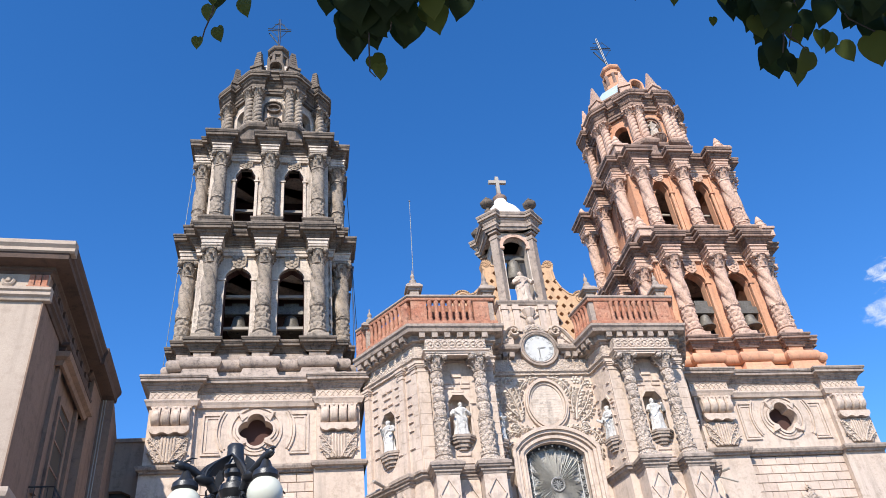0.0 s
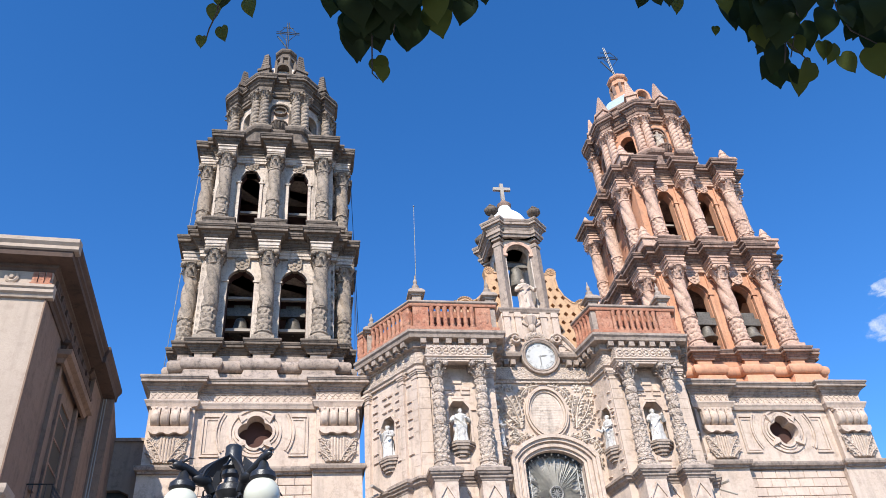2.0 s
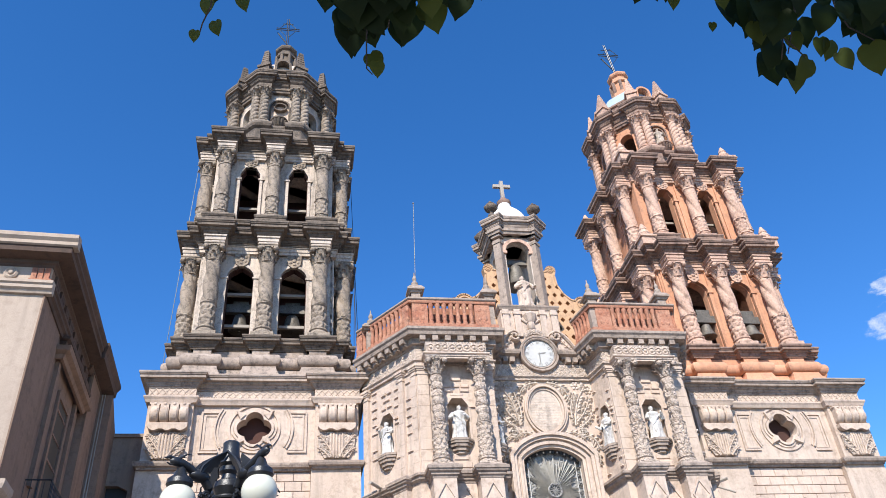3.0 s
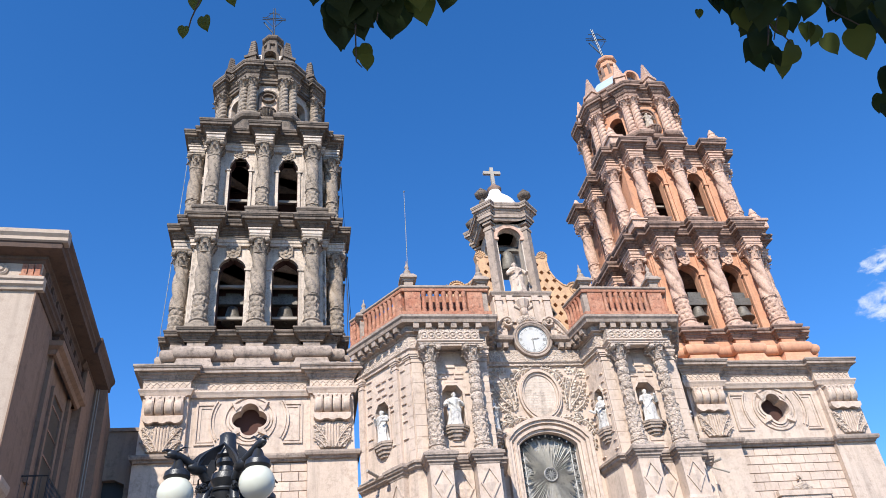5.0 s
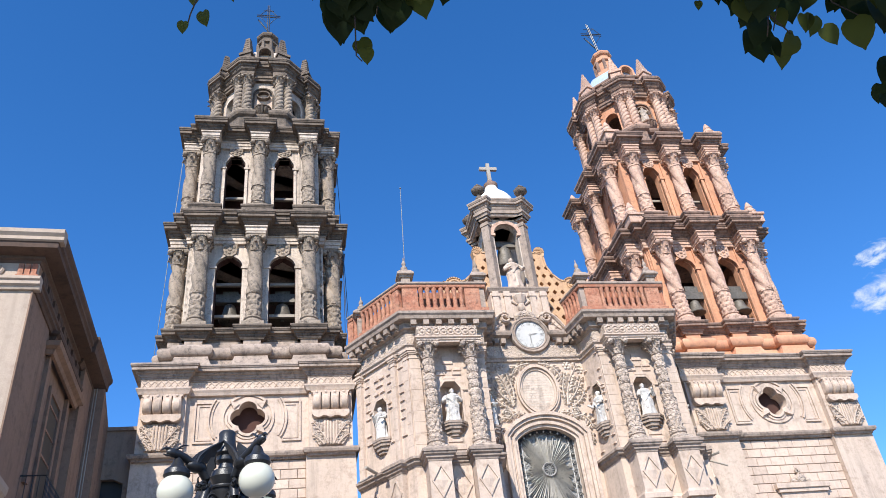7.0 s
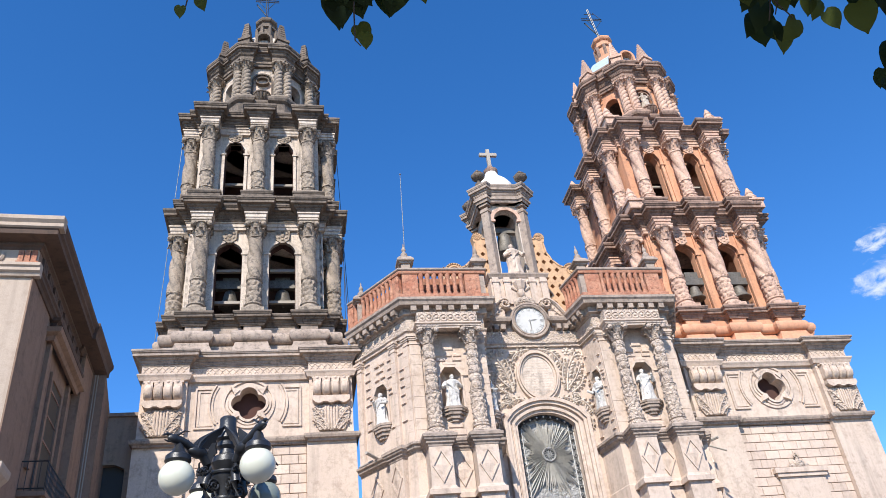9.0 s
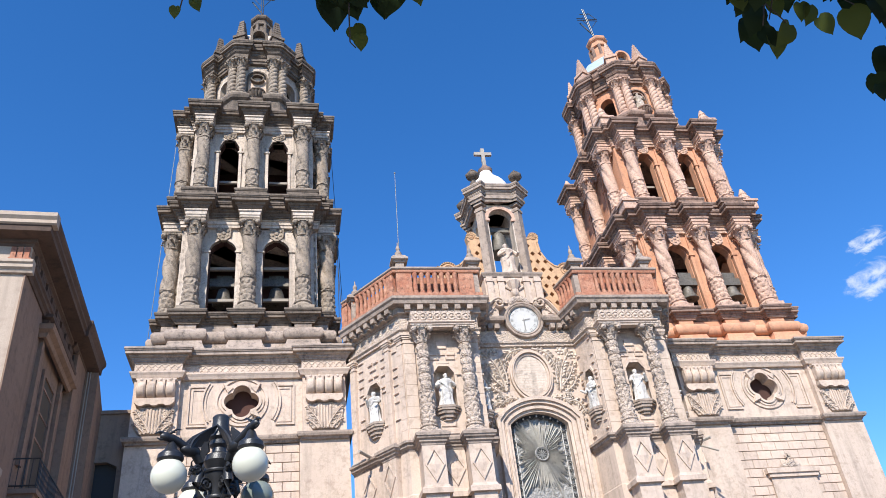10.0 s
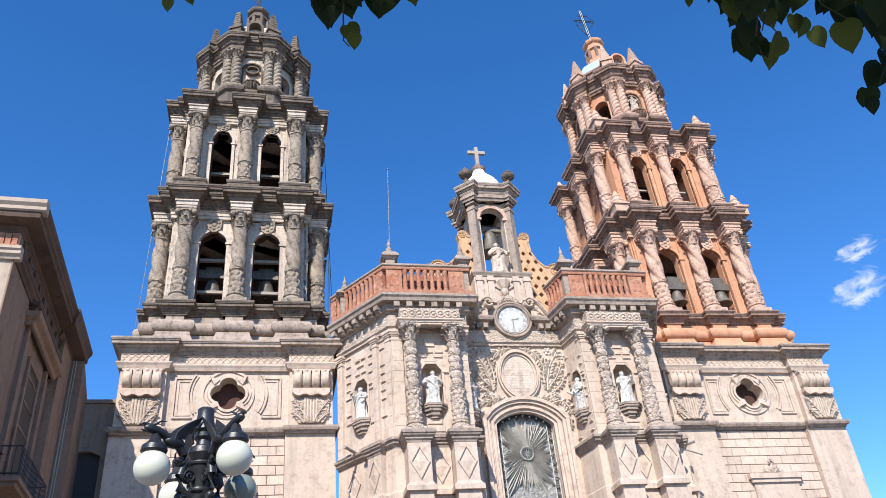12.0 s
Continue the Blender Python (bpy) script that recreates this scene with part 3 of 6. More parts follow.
    for k in range(8):
        f = MB()
        if k % 2:
            opening_frame(f, 0, 0.46, z0 + 0.05, lambda e: round_head(37.25)(0, 0.46, e), 0.16, -ap - 0.09, -ap + 0.05)
        else:
            ring(arc(0, 37.4, 0.42, 0, 360, 24, 0.34)[:-1], arc(0, 37.4, 0.34, 0, 360, 24, 0.26)[:-1], -ap - 0.04, -ap + 0.3, f)
            opening_frame(f, 0, 0.54, z0 + 0.6, lambda e: round_head(37.35)(0, 0.54, e), 0.1, -ap - 0.07, -ap + 0.03)
            f.lathe([(0.08, z0 + 0.02), (0.26, z0 + 0.1), (0.3, z0 + 0.17), (0.42, z0 + 0.3), (0.5, z0 + 0.5), (0.44, z0 + 0.56), (0.56, z0 + 0.6), (0.56, z0 + 0.7), (0.42, z0 + 0.72)], 42, 0, -ap - 0.12, wave=lambda a, z: 1 + (0.22 * abs(math.sin(7 * a)) if z < z0 + 0.55 else 0))
        o = MB()
        o.join(f, oct8[k])
        part("octagon_frame", o, trim_mat if k % 2 == 0 else ("cream" if side < 0 else wall_mat), t)
    meshes = make_column(column("rope", 0.29, zt - z0, 0.42, 0.6), M[col_mat])
    spots = []
    for k in range(8):
        for u in (-0.98, 0.98):
            p = oct8[k] @ Vector((u, -3.12, z0))
            spots.append((p.x, p.y, p.z, 45 * k))
    put_columns(meshes, spots, t, col_label)
    mb = MB()
    mb.sweep(oct_bumped(2.95, 3.3, 0.99, 0.33), [(-1, zt), (0, zt), (0.02, 38.62), (0.08, 38.64), (0.08, 38.84), (0.16, 38.9), (-1, 38.9)])
    part("octagon_architrave", mb, trim_mat, t)
    mb = MB()
    mb.sweep(oct_bumped(2.95, 3.3, 0.99, 0.33), cornice_profile(38.88, 39.8, 0.4, -1))
    part("octagon_cornice", mb, trim_mat, t)
    # stepped attic, pinnacles, dome, dormers and lantern
    mb = MB()
    mb.sweep(octagon(2.6), [(-1.5, 39.7), (0.1, 39.7), (0.1, 40.1), (0, 40.15), (0, 40.75), (0.12, 40.8), (0.12, 40.95), (-1.5, 41.0)])
    part("attic", mb, trim_mat, t)
    pin = MB()
    pin.box(-0.36, 0.36, -0.36, 0.36, 39.7, 40.95)
    pin.box(-0.44, 0.44, -0.44, 0.44, 40.85, 41.05)
    for i in range(7):
        r = (0.29 - 0.022 * i) if side < 0 else (0.33 - 0.042 * i)
        pin.box(-r, r, -r, r, 41.05 + 0.23 * i, 41.05 + 0.23 * i + 0.16)
        pin.box(-r + 0.05, r - 0.05, -r + 0.05, r - 0.05, 41.2 + 0.23 * i, 41.3 + 0.23 * i)
    pin_mesh = pin.mesh("pinnacle", "grey" if side < 0 else "rose_col")
    for k in range(8):
        p = oct8[k] @ Matrix.Rotation(math.pi / 8, 4, "Z") @ Vector((0, -2.85, 0))
        part("pinnacle", pin_mesh, None, t, m=pose(p.x, p.y, 0, 0, 0, 45 * k + 22.5))
    if side > 0:
        sp = MB()
        sp.box(-0.3, 0.3, -0.3, 0.3, 0, 0.35)
        sp.box(-0.36, 0.36, -0.36, 0.36, 0.35, 0.45)
        sp.lathe([(0.3, 0.45), (0.24, 0.6), (0.26, 0.66), (0.16, 0.85), (0.18, 0.9), (0.05, 1.2)], 8, smooth=False)
        sp_mesh = sp.mesh("corner_pinnacle", "rose_col")
        for z, o in ((33.5, 3.6), (26.5, 3.95)):
            for q in range(4):
                p = quarter(q) @ Vector((o, -o, z))
                part("corner_pinnacle", sp_mesh, None, t, m=pose(p.x, p.y, p.z) @ Matrix.Scale(1.45, 4))
    mb = MB()
    mb.lathe([(2.35 * math.cos(math.pi / 2 * i / 10) + 0.12, 40.9 + 2.5 * math.sin(math.pi / 2 * i / 10)) for i in range(11)], 8, turn=math.pi / 8, smooth=False)
    part("dome", mb, "cream" if side < 0 else "tile", t, "pale rendered dome shell" if side < 0 else "pale blue tiled dome shell")
    for k in (0, 2, 4, 6):
        f = MB()
        ring([(0.56, 40.7)] + arc(0, 41.5, 0.56, 0, 180, 14, 0.6) + [(-0.56, 40.7)], [(0.4, 40.8)] + arc(0, 41.5, 0.4, 0, 180, 14, 0.46) + [(-0.4, 40.8)], -2.6, -1.0, f)
        o = MB()
        o.join(f, oct8[k])
        part("dormer", o, trim_mat if side < 0 else wall_mat, t)
    mb = MB()
    mb.lathe([(0.92, 42.60), (0.92, 43.80), (0.68, 43.85), (0.64, 44.95), (0.8, 45.00), (0.8, 45.12), (0.72, 45.16), (0.72, 45.26), (0.62, 45.28), (0.62, 45.60), (0.76, 45.66), (0.82, 45.76), (0.82, 45.88), (0.72, 45.90), (0.72, 46.02), (0.4, 46.05)], 8, turn=math.pi / 8, smooth=False)
    for k in range(8):
        p = oct8[k] @ Matrix.Rotation(math.pi / 8, 4, "Z") @ Vector((0, -0.7, 0))
        lp = MB()
        lp.lathe([(0.14, 43.8), (0.12, 45.0)], 6, p.x, p.y)
        part("lantern_post", lp, trim_mat, t)
    part("lantern", mb, trim_mat if side < 0 else wall_mat, t)
    # iron cross with its stay
    mb = MB()
    lean = 0.0 if side < 0 else -0.3
    zc = 45.9
    for dx in (-0.06, 0.06):
        mb.tube([(dx, 0, zc), (dx + lean, 0, zc + 3.9)], 0.034)
    mb.tube([(-0.85 + lean * 0.6, 0, zc + 2.6), (0.85 + lean * 0.6, 0, zc + 2.6)], 0.034)
    mb.tube([(-0.85 + lean * 0.6, 0, zc + 2.78), (0.85 + lean * 0.6, 0, zc + 2.78)], 0.034)
    mb.tube([(-0.38 + lean, 0, zc + 3.3), (0.38 + lean, 0, zc + 3.3)], 0.03)
    for sgn in (-1, 1):
        mb.tube([(sgn * 0.06, 0, zc + 1.8), (sgn * 0.6, 0, zc + 2.6)], 0.024)
        mb.tube([(sgn * 0.06, 0, zc + 3.5), (sgn * 0.6, 0, zc + 2.8)], 0.024)
    mb.tube([(0.75, 0.2, zc), (-0.75, 0.2, zc + 2.5)], 0.05)
    part("cross", mb, "iron", t, "thin black iron cross with stay")
    return t


left_tower = bell_tower(-1, "cream", "grey", "grey_col", "cornice", "weathered grey stone bell tower with carved columns", "dark grey carved stone column")
right_tower = bell_tower(1, "orange", "rose", "rose_col", "orange", "salmon pink bell tower with twisted carved columns", "rose stone twisted column")


# ---- tower bases ----
def quatrefoil(cz, d, r, n=48):
    out = []
    for i in range(n):
        a = 2 * math.pi * i / n
        best = 0.0
        for k in range(4):
            e = a - k * math.pi / 2
            q = r * r - (d * math.sin(e)) ** 2
            if q > 0:
                best = max(best, d * math.cos(e) + math.sqrt(q))
        out.append((best * math.cos(a), cz + best * math.sin(a)))
    return out


def on_rect(outline, cz, x0, x1, z0, z1):
    """The outline's directions, carried out to a rectangle."""
    out = []
    for u, z in outline:
        dx, dz = u, z - cz
        k = min(((x1 if dx > 0 else x0) / dx) if abs(dx) > 1e-6 else 1e9, (((z1 if dz > 0 else z0) - cz) / dz) if abs(dz) > 1e-6 else 1e9)
        out.append((dx * k, cz + dz * k))
    return out


def tower_base(side):
    b = thing("tower_base", (side * TX, 0, 0), "pink stone tower base with quatrefoil window, consoles and cornice", "tower base", "tower bases")
    cz = 14.6
    core = MB()
    core.box(-4.66, 4.66, 1.5, 11.5, 0, 16.9)
    core.box(-4.66, 4.66, 0.95, 1.5, 0, 13.3)
    core.box(-4.66, 4.66, 0.95, 1.5, 15.6, 16.9)
    part("core_wall", core, "joint", b)
    hole = quatrefoil(cz, 0.37, 0.40)
    pan = MB()
    ring(on_rect(hole, cz, -2.75, 2.75, 13.0, 15.7), hole, 0.82, 1.4, pan)
    part("panel_wall", pan, "pink", b)
    # panel coloured dark to put the recess's shade behind the hole
    dark = MB()
    dark.box(-1.1, 1.1, 1.42, 1.48, 13.4, 15.5)
    part("window_recess", dark, "interior", b, "dark red panel giving the shade behind the quatrefoil")
    fr = MB()
    for d, r, d2, r2, y in ((0.37, 0.40, 0.37, 0.52, 0.70), (0.37, 0.54, 0.37, 0.64, 0.76)):
        ring(quatrefoil(cz, d2, r2), quatrefoil(cz, d, r), y, 0.85, fr)
    ring(arc(0, cz, 1.17, 0, 360, 48)[:-1], arc(0, cz, 1.06, 0, 360, 48)[:-1], 0.75, 0.83, fr)
    part("window_frame", fr, "pink", b)
    for k in range(4):
        a = math.pi / 4 + k * math.pi / 2
        sp = MB()
        sp.add([(0, -0.1, -0.16), (0, -0.1, 0.16), (0.42, -0.1, 0), (0, 0.1, -0.2), (0, 0.1, 0.2), (0.5, 0.1, 0)], [(0, 2, 1), (0, 3, 5, 2), (2, 5, 4, 1), (1, 4, 3, 0)])
        part("leaf_spike", sp, "pink", b, m=Matrix.Translation((0.72 * math.cos(a), 0.74, cz + 0.72 * math.sin(a))) @ Matrix.Rotation(-a, 4, "Y"))
    # sunk frame lines and side arcs
    for sg in (-1, 1):
        ln = MB()
        for y, e in ((0.74, 0.0), (0.78, 0.14)):
            ln.box(*sorted((sg * (2.35 - e), sg * (2.27 - e))), y, 0.83, 13.53 + e, 15.32 - e)
            ln.box(*sorted((sg * (2.35 - e), sg * (1.5 + e * 0.4))), y, 0.83, 15.32 - e, 15.4 - e)
            ln.box(*sorted((sg * (2.35 - e), sg * (1.5 + e * 0.4))), y, 0.83, 13.45 + e, 13.53 + e)
        part("panel_moulding", ln, "pink", b)
        ar = MB()
        for r, y in ((1.62, 0.77), (1.75, 0.73)):
            o = arc(0, cz, r, -33, 33, 20) if sg > 0 else arc(0, cz, r, 147, 213, 20)
            i_ = arc(0, cz, r - 0.07, -33, 33, 20) if sg > 0 else arc(0, cz, r - 0.07, 147, 213, 20)
            ar.plate(o + i_[::-1], y, 0.83)
        part("side_arc", ar, "pink", b)
    # corner pilasters with consoles
    for sg in (-1, 1):
        c = sg * 3.68
        pil = MB()
        pil.box(c - 0.98, c + 0.98, 0.5, 1.0, 12.9, 15.75)
        pil.box(c - 0.98 - 0.12, c + 0.98 + 0.12, 0.62, 1.0, 0, 12.75)
        pil.box(c - 0.86, c + 0.86, 0.45, 0.55, 15.55, 15.72)
        pil.box(c - 0.92, c + 0.92, 0.38, 0.55, 15.66, 15.76)
        part("pilaster", pil, "pink", b)
        roll = MB()
        for k in range(4):
            u = c - 0.62 + k * 0.413
            m = Matrix.Translation((u, 0, 0)) @ Matrix.Rotation(math.pi / 2, 4, "Y")
            roll.lathe([(0.30, -0.19), (0.38, -0.12), (0.40, 0.0), (0.38, 0.12), (0.30, 0.19)], 18, m=Matrix.Translation((u, 0.42, 15.08)) @ Matrix.Rotation(math.pi / 2, 4, "Y"))
            roll.box(u - 0.18, u + 0.18, 0.16, 0.5, 15.2, 15.5)
            roll.ball((u, 0.2, 15.5), 0.085, 6)
        roll.box(c - 0.86, c + 0.86, 0.2, 0.55, 15.5, 15.58)
        part("console", roll, "pink", b)
        scal = MB()
        pts = [(c - 0.84, 14.64), (c - 0.84, 14.46)]
        for k in range(3):
            pts += [(c - 0.84 + 0.56 * k + 0.56 * f, 14.42 - 0.14 * math.sin(math.pi * f)) for f in (0.15, 0.35, 0.5, 0.65, 0.85)]
        pts += [(c + 0.84, 14.46), (c + 0.84, 14.64)]
        scal.plate(pts, 0.18, 0.55)
        part("scalloped_band", scal, "pink", b)
        bk = MB()
        bk.plate([(c - 0.55, 13.06), (c + 0.55, 13.06), (c + 0.78, 13.5), (c + 0.84, 14.15), (c + 0.6, 14.26), (c - 0.6, 14.26), (c - 0.84, 14.15), (c - 0.78, 13.5)], 0.38, 0.52)
        part("carved_field", bk, "pink_carved", b)
        for sd in (-1, 1):
            lf = MB()
            frond(lf, [(c + sd * 0.12, 13.08), (c + sd * 0.3, 13.45), (c + sd * 0.55, 13.8), (c + sd * 0.8, 14.12)], 0.15, 0.38, 7, 0.07)
            frond(lf, [(c + sd * 0.3, 13.05), (c + sd * 0.52, 13.3), (c + sd * 0.72, 13.45), (c + sd * 0.76, 13.5)], 0.12, 0.38, 5, 0.06)
            part("leaf_carving", lf, "pink", b)
        for k in range(5):
            rib = MB()
            u = c + (k - 2) * 0.13
            rib.tube([(u, 0.39, 13.1), (u, 0.37, 13.6), (u, 0.36, 14.05), (u, 0.4, 14.2)], 0.05, 6)
            part("leaf_rib", rib, "pink", b)
    # string course, frieze and cornice, all stepping out over the pilasters
    def line(y_mid, y_pil, e=0.0):
        return [(-4.72 - e, 11), (-4.72 - e, y_pil), (-2.66 + e, y_pil), (-2.66 + e, y_mid), (2.66 - e, y_mid), (2.66 - e, y_pil), (4.72 + e, y_pil), (4.72 + e, 11)]
    mb = MB()
    mb.sweep(line(0.78, 0.5), [(-0.4, 12.62), (0.02, 12.62), (0.05, 12.7), (0.16, 12.74), (0.2, 12.84), (0.2, 12.93), (0.05, 12.98), (-0.4, 13.0)], closed=False)
    part("string_course", mb, "cornice", b)
    mb = MB()
    mb.sweep(line(0.72, 0.42), [(-0.4, 15.68), (0.05, 15.68), (0.1, 15.8), (0.16, 15.9), (0.16, 15.97), (-0.4, 15.97)], closed=False)
    part("lower_moulding", mb, "pink", b)
    mb = MB()
    mb.sweep(line(0.78, 0.48), [(-0.4, 15.9), (0.0, 15.9), (0.0, 16.45), (-0.4, 16.45)], closed=False)
    part("frieze", mb, "pink", b)
    # lattice on the frieze
    for a0, a1, y in ((-4.7, -2.7, 0.48), (-2.6, 2.6, 0.78), (2.7, 4.7, 0.48)):
        n = round((a1 - a0) / 0.3)
        w = (a1 - a0) / n
        lat = MB()
        for i in range(n):
            u = a0 + i * w
            for za, zb in ((16.02, 16.38), (16.38, 16.02)):
                lat.add([(u, y - 0.03, za - 0.025), (u + w, y - 0.03, zb - 0.025), (u + w, y - 0.03, zb + 0.025), (u, y - 0.03, za + 0.025),
                         (u, y, za - 0.05), (u + w, y, zb - 0.05), (u + w, y, zb + 0.05), (u, y, za + 0.05)], [(0, 1, 2, 3), (0, 4, 5, 1), (2, 6, 7, 3)])
        part("frieze_lattice", lat, "pink", b)
    mb = MB()
    mb.sweep(line(0.75, 0.46), cornice_profile(16.4, 17.08, 0.46), closed=False)
    part("main_cornice", mb, "cornice", b)
    top = MB()
    top.box(-4.7, 4.7, 0.5, 11, 16.9, 17.02)
    part("top_slab", top, "cornice", b)
    return b


base_left, base_right = tower_base(-1), tower_base(1)

# ---- the portal screen: a folded wall in front of the nave ----
PLAN = [(-8.15, 0.6), (-6.15, -2.45), (-2.7, -2.45), (-2.42, -1.0), (2.42, -1.0), (2.7, -2.45), (6.3, -2.45), (7.6, 0.6)]
CX = 0.15      # the front stands a little off the middle of the towers
portal = thing("church_portal", (CX, 0, 0), "carved pink stone church front with twisted columns and niches", "church portal")


def along(i):
    """A frame on face i of the screen: x along it from its middle, y inwards, and its half length."""
    a, c = Vector(PLAN[i]), Vector(PLAN[i + 1])
    d = (c - a).normalized()
    mid = (a + c) / 2
    return Matrix(((d.x, -d.y, 0, mid.x), (d.y, d.x, 0, mid.y), (0, 0, 1, 0), (0, 0, 0, 1))), (c - a).length / 2


def screen(profile, lo=0, hi=8):
    mb = MB()
    mb.sweep(PLAN[lo:hi], profile, closed=False)
    return mb


part("podium_wall", screen([(-0.5, 0), (0.15, 0), (0.15, 9.0), (0.12, 9.05), (0.1, 10.8), (-0.5, 10.8)], 0, 4), "pink", portal)
part("podium_wall", screen([(-0.5, 0), (0.15, 0), (0.15, 9.0), (0.12, 9.05), (0.1, 10.8), (-0.5, 10.8)], 4, 8), "pink", portal)
ped_prof = [(-0.5, 10.78), (0.1, 10.78), (0.14, 10.88), (0.26, 10.96), (0.28, 11.06), (0.36, 11.1), (0.36, 11.2), (0.1, 11.26), (-0.5, 11.26)]
part("podium_cornice", screen(ped_prof, 0, 4), "cornice", portal)
part("podium_cornice", screen(ped_prof, 4, 8), "cornice", portal)
ent = [(-0.4, 16.2), (0.12, 16.2), (0.12, 16.3), (0.2, 16.36), (0.2, 16.44), (0.1, 16.46), (0.1, 17.02), (-0.4, 17.02)]
part("frieze", screen(ent), "pink_carved", portal)
part("main_cornice", screen([(-0.4, 17.0), (0.14, 17.0), (0.18, 17.1), (0.3, 17.14), (0.3, 17.42), (0.62, 17.46), (0.66, 17.6), (0.74, 17.68), (0.74, 17.8), (0.3, 17.9), (-0.6, 17.9)], 0, 4), "cornice", portal)
part("main_cornice", screen([(-0.4, 17.0), (0.14, 17.0), (0.18, 17.1), (0.3, 17.14), (0.3, 17.42), (0.62, 17.46), (0.66, 17.6), (0.74, 17.68), (0.74, 17.8), (0.3, 17.9), (-0.6, 17.9)], 4, 8), "cornice", portal)
modillion = MB()
modillion.box(-0.13, 0.13, -0.58, -0.25, 17.2, 17.46)
modillion.box(-0.1, 0.1, -0.46, -0.25, 17.1, 17.2)
mod_mesh = modillion.mesh("modillion", "cornice")
for i in (0, 1, 2, 4, 5, 6):
    m, h = along(i)
    n = max(2, round(2 * h / 0.55))
    for k in range(n):
        part("modillion", mod_mesh, None, portal, m=m @ Matrix.Translation(((k + 0.5) * 2 * h / n - h, 0, 0)))
back = MB()
back.box(-6.3, 6.3, -0.2, 16, 0, 17.5)
back.box(-7.6, 8.1, -0.2, 0.9, 0, 11)
part("nave_block", back, "pink", portal)


def niche_face(i, w_niche, z0, z1):
    """Face i of the upper storey, with an open niche for a statue."""
    m, h = along(i)
    off = {0: -0.25, 6: 0.25}.get(i, 0.0)
    m = m @ Matrix.Translation((off, 0, 0))
    wall = MB()
    head = [(w_niche, z1 - 0.32), (w_niche * 0.5, z1), (-w_niche * 0.5, z1), (-w_niche, z1 - 0.32)]
    arch_wall(wall, -h - off, h - off, 11.2, 16.25, [(0, w_niche, z0, head)], 0, 0.55)
    o = MB()
    o.join(wall, m)
    part("niche_wall", o, "pink", portal)
    o = MB()
    shell = MB()
    pr = [(w_niche * 1.02 * math.cos(math.pi * k / 10), 0.1 + 0.5 * math.sin(math.pi * k / 10)) for k in range(11)]
    shell.add([(x, y, z0) for x, y in pr] + [(x, y, z1 + 0.05) for x, y in pr], [(k, k + 1, k + 12, k + 11) for k in range(10)] + [tuple(range(11, 22))], True)
    o.join(shell, m)
    part("niche_shell", o, "pink", portal)
    cor = MB()
    for q, (r, za, zb) in enumerate(((w_niche * 1.3, z0 - 0.1, z0), (w_niche * 1.22, z0 - 0.2, z0 - 0.1), (w_niche * 1.05, z0 - 0.34, z0 - 0.2), (w_niche * 0.8, z0 - 0.5, z0 - 0.34), (w_niche * 0.55, z0 - 0.62, z0 - 0.5))):
        pts = [(-r, 0.2), (-r, -0.12 * r), (-r * 0.5, -0.62 * r), (r * 0.5, -0.62 * r), (r, -0.12 * r), (r, 0.2)]
        cor.prism(pts, za, zb)
    o = MB()
    o.join(cor, m)
    part("corbel", o, "cornice", portal)
    fr = MB()
    opening_frame(fr, 0, w_niche, z0, lambda e: [(w_niche + e, z1 - 0.32), (w_niche * 0.5 + e * 0.6, z1 + e), (-w_niche * 0.5 - e * 0.6, z1 + e), (-w_niche - e, z1 - 0.32)], 0.1, -0.06, 0.05)
    for sg in (-1, 1):
        fr.box(*sorted((sg * (w_niche + 0.02), sg * (w_niche + 0.3))), -0.08, 0.02, z1 - 0.42, z1 - 0.34)
    o = MB()
    o.join(fr, m)
    part("niche_frame", o, "pink", portal)
    return m, h


statue_spots = []
for i in (0, 1, 2, 4, 5, 6):
    h_ = along(i)[1]
    w_ = 0.46 if h_ > 1 else 0.4
    m_, h_ = niche_face(i, w_, 12.68, 14.6)
    statue_spots.append(m_ @ Matrix.Translation((0, -0.02, 12.68)))
knob_col = make_column(column("knobs", 0.31, 16.2 - 11.26, 0.45, 0.78), M["pink_carved"])
put_columns(knob_col, [(x, -3.0, 11.26, 0) for x in (-5.37, -3.46, 3.41, 5.3)], portal, "pink stone column, knobbed above and carved below")
def lozenge(mb, x, za, zb, half, y):
    """A raised diamond frame with a flat pyramid in it, on a face at y."""
    c = (za + zb) / 2
    ring([(x, za), (x + half, c), (x, zb), (x - half, c)], [(x, za + 0.13), (x + half * 0.84, c), (x, zb - 0.13), (x - half * 0.84, c)], y - 0.06, y + 0.01, mb)
    mb.add([(x, y, za + 0.28), (x + half * 0.64, y, c), (x, y, zb - 0.28), (x - half * 0.64, y, c), (x, y - 0.05, c)], [(0, 1, 4), (1, 2, 4), (2, 3, 4), (3, 0, 4)])


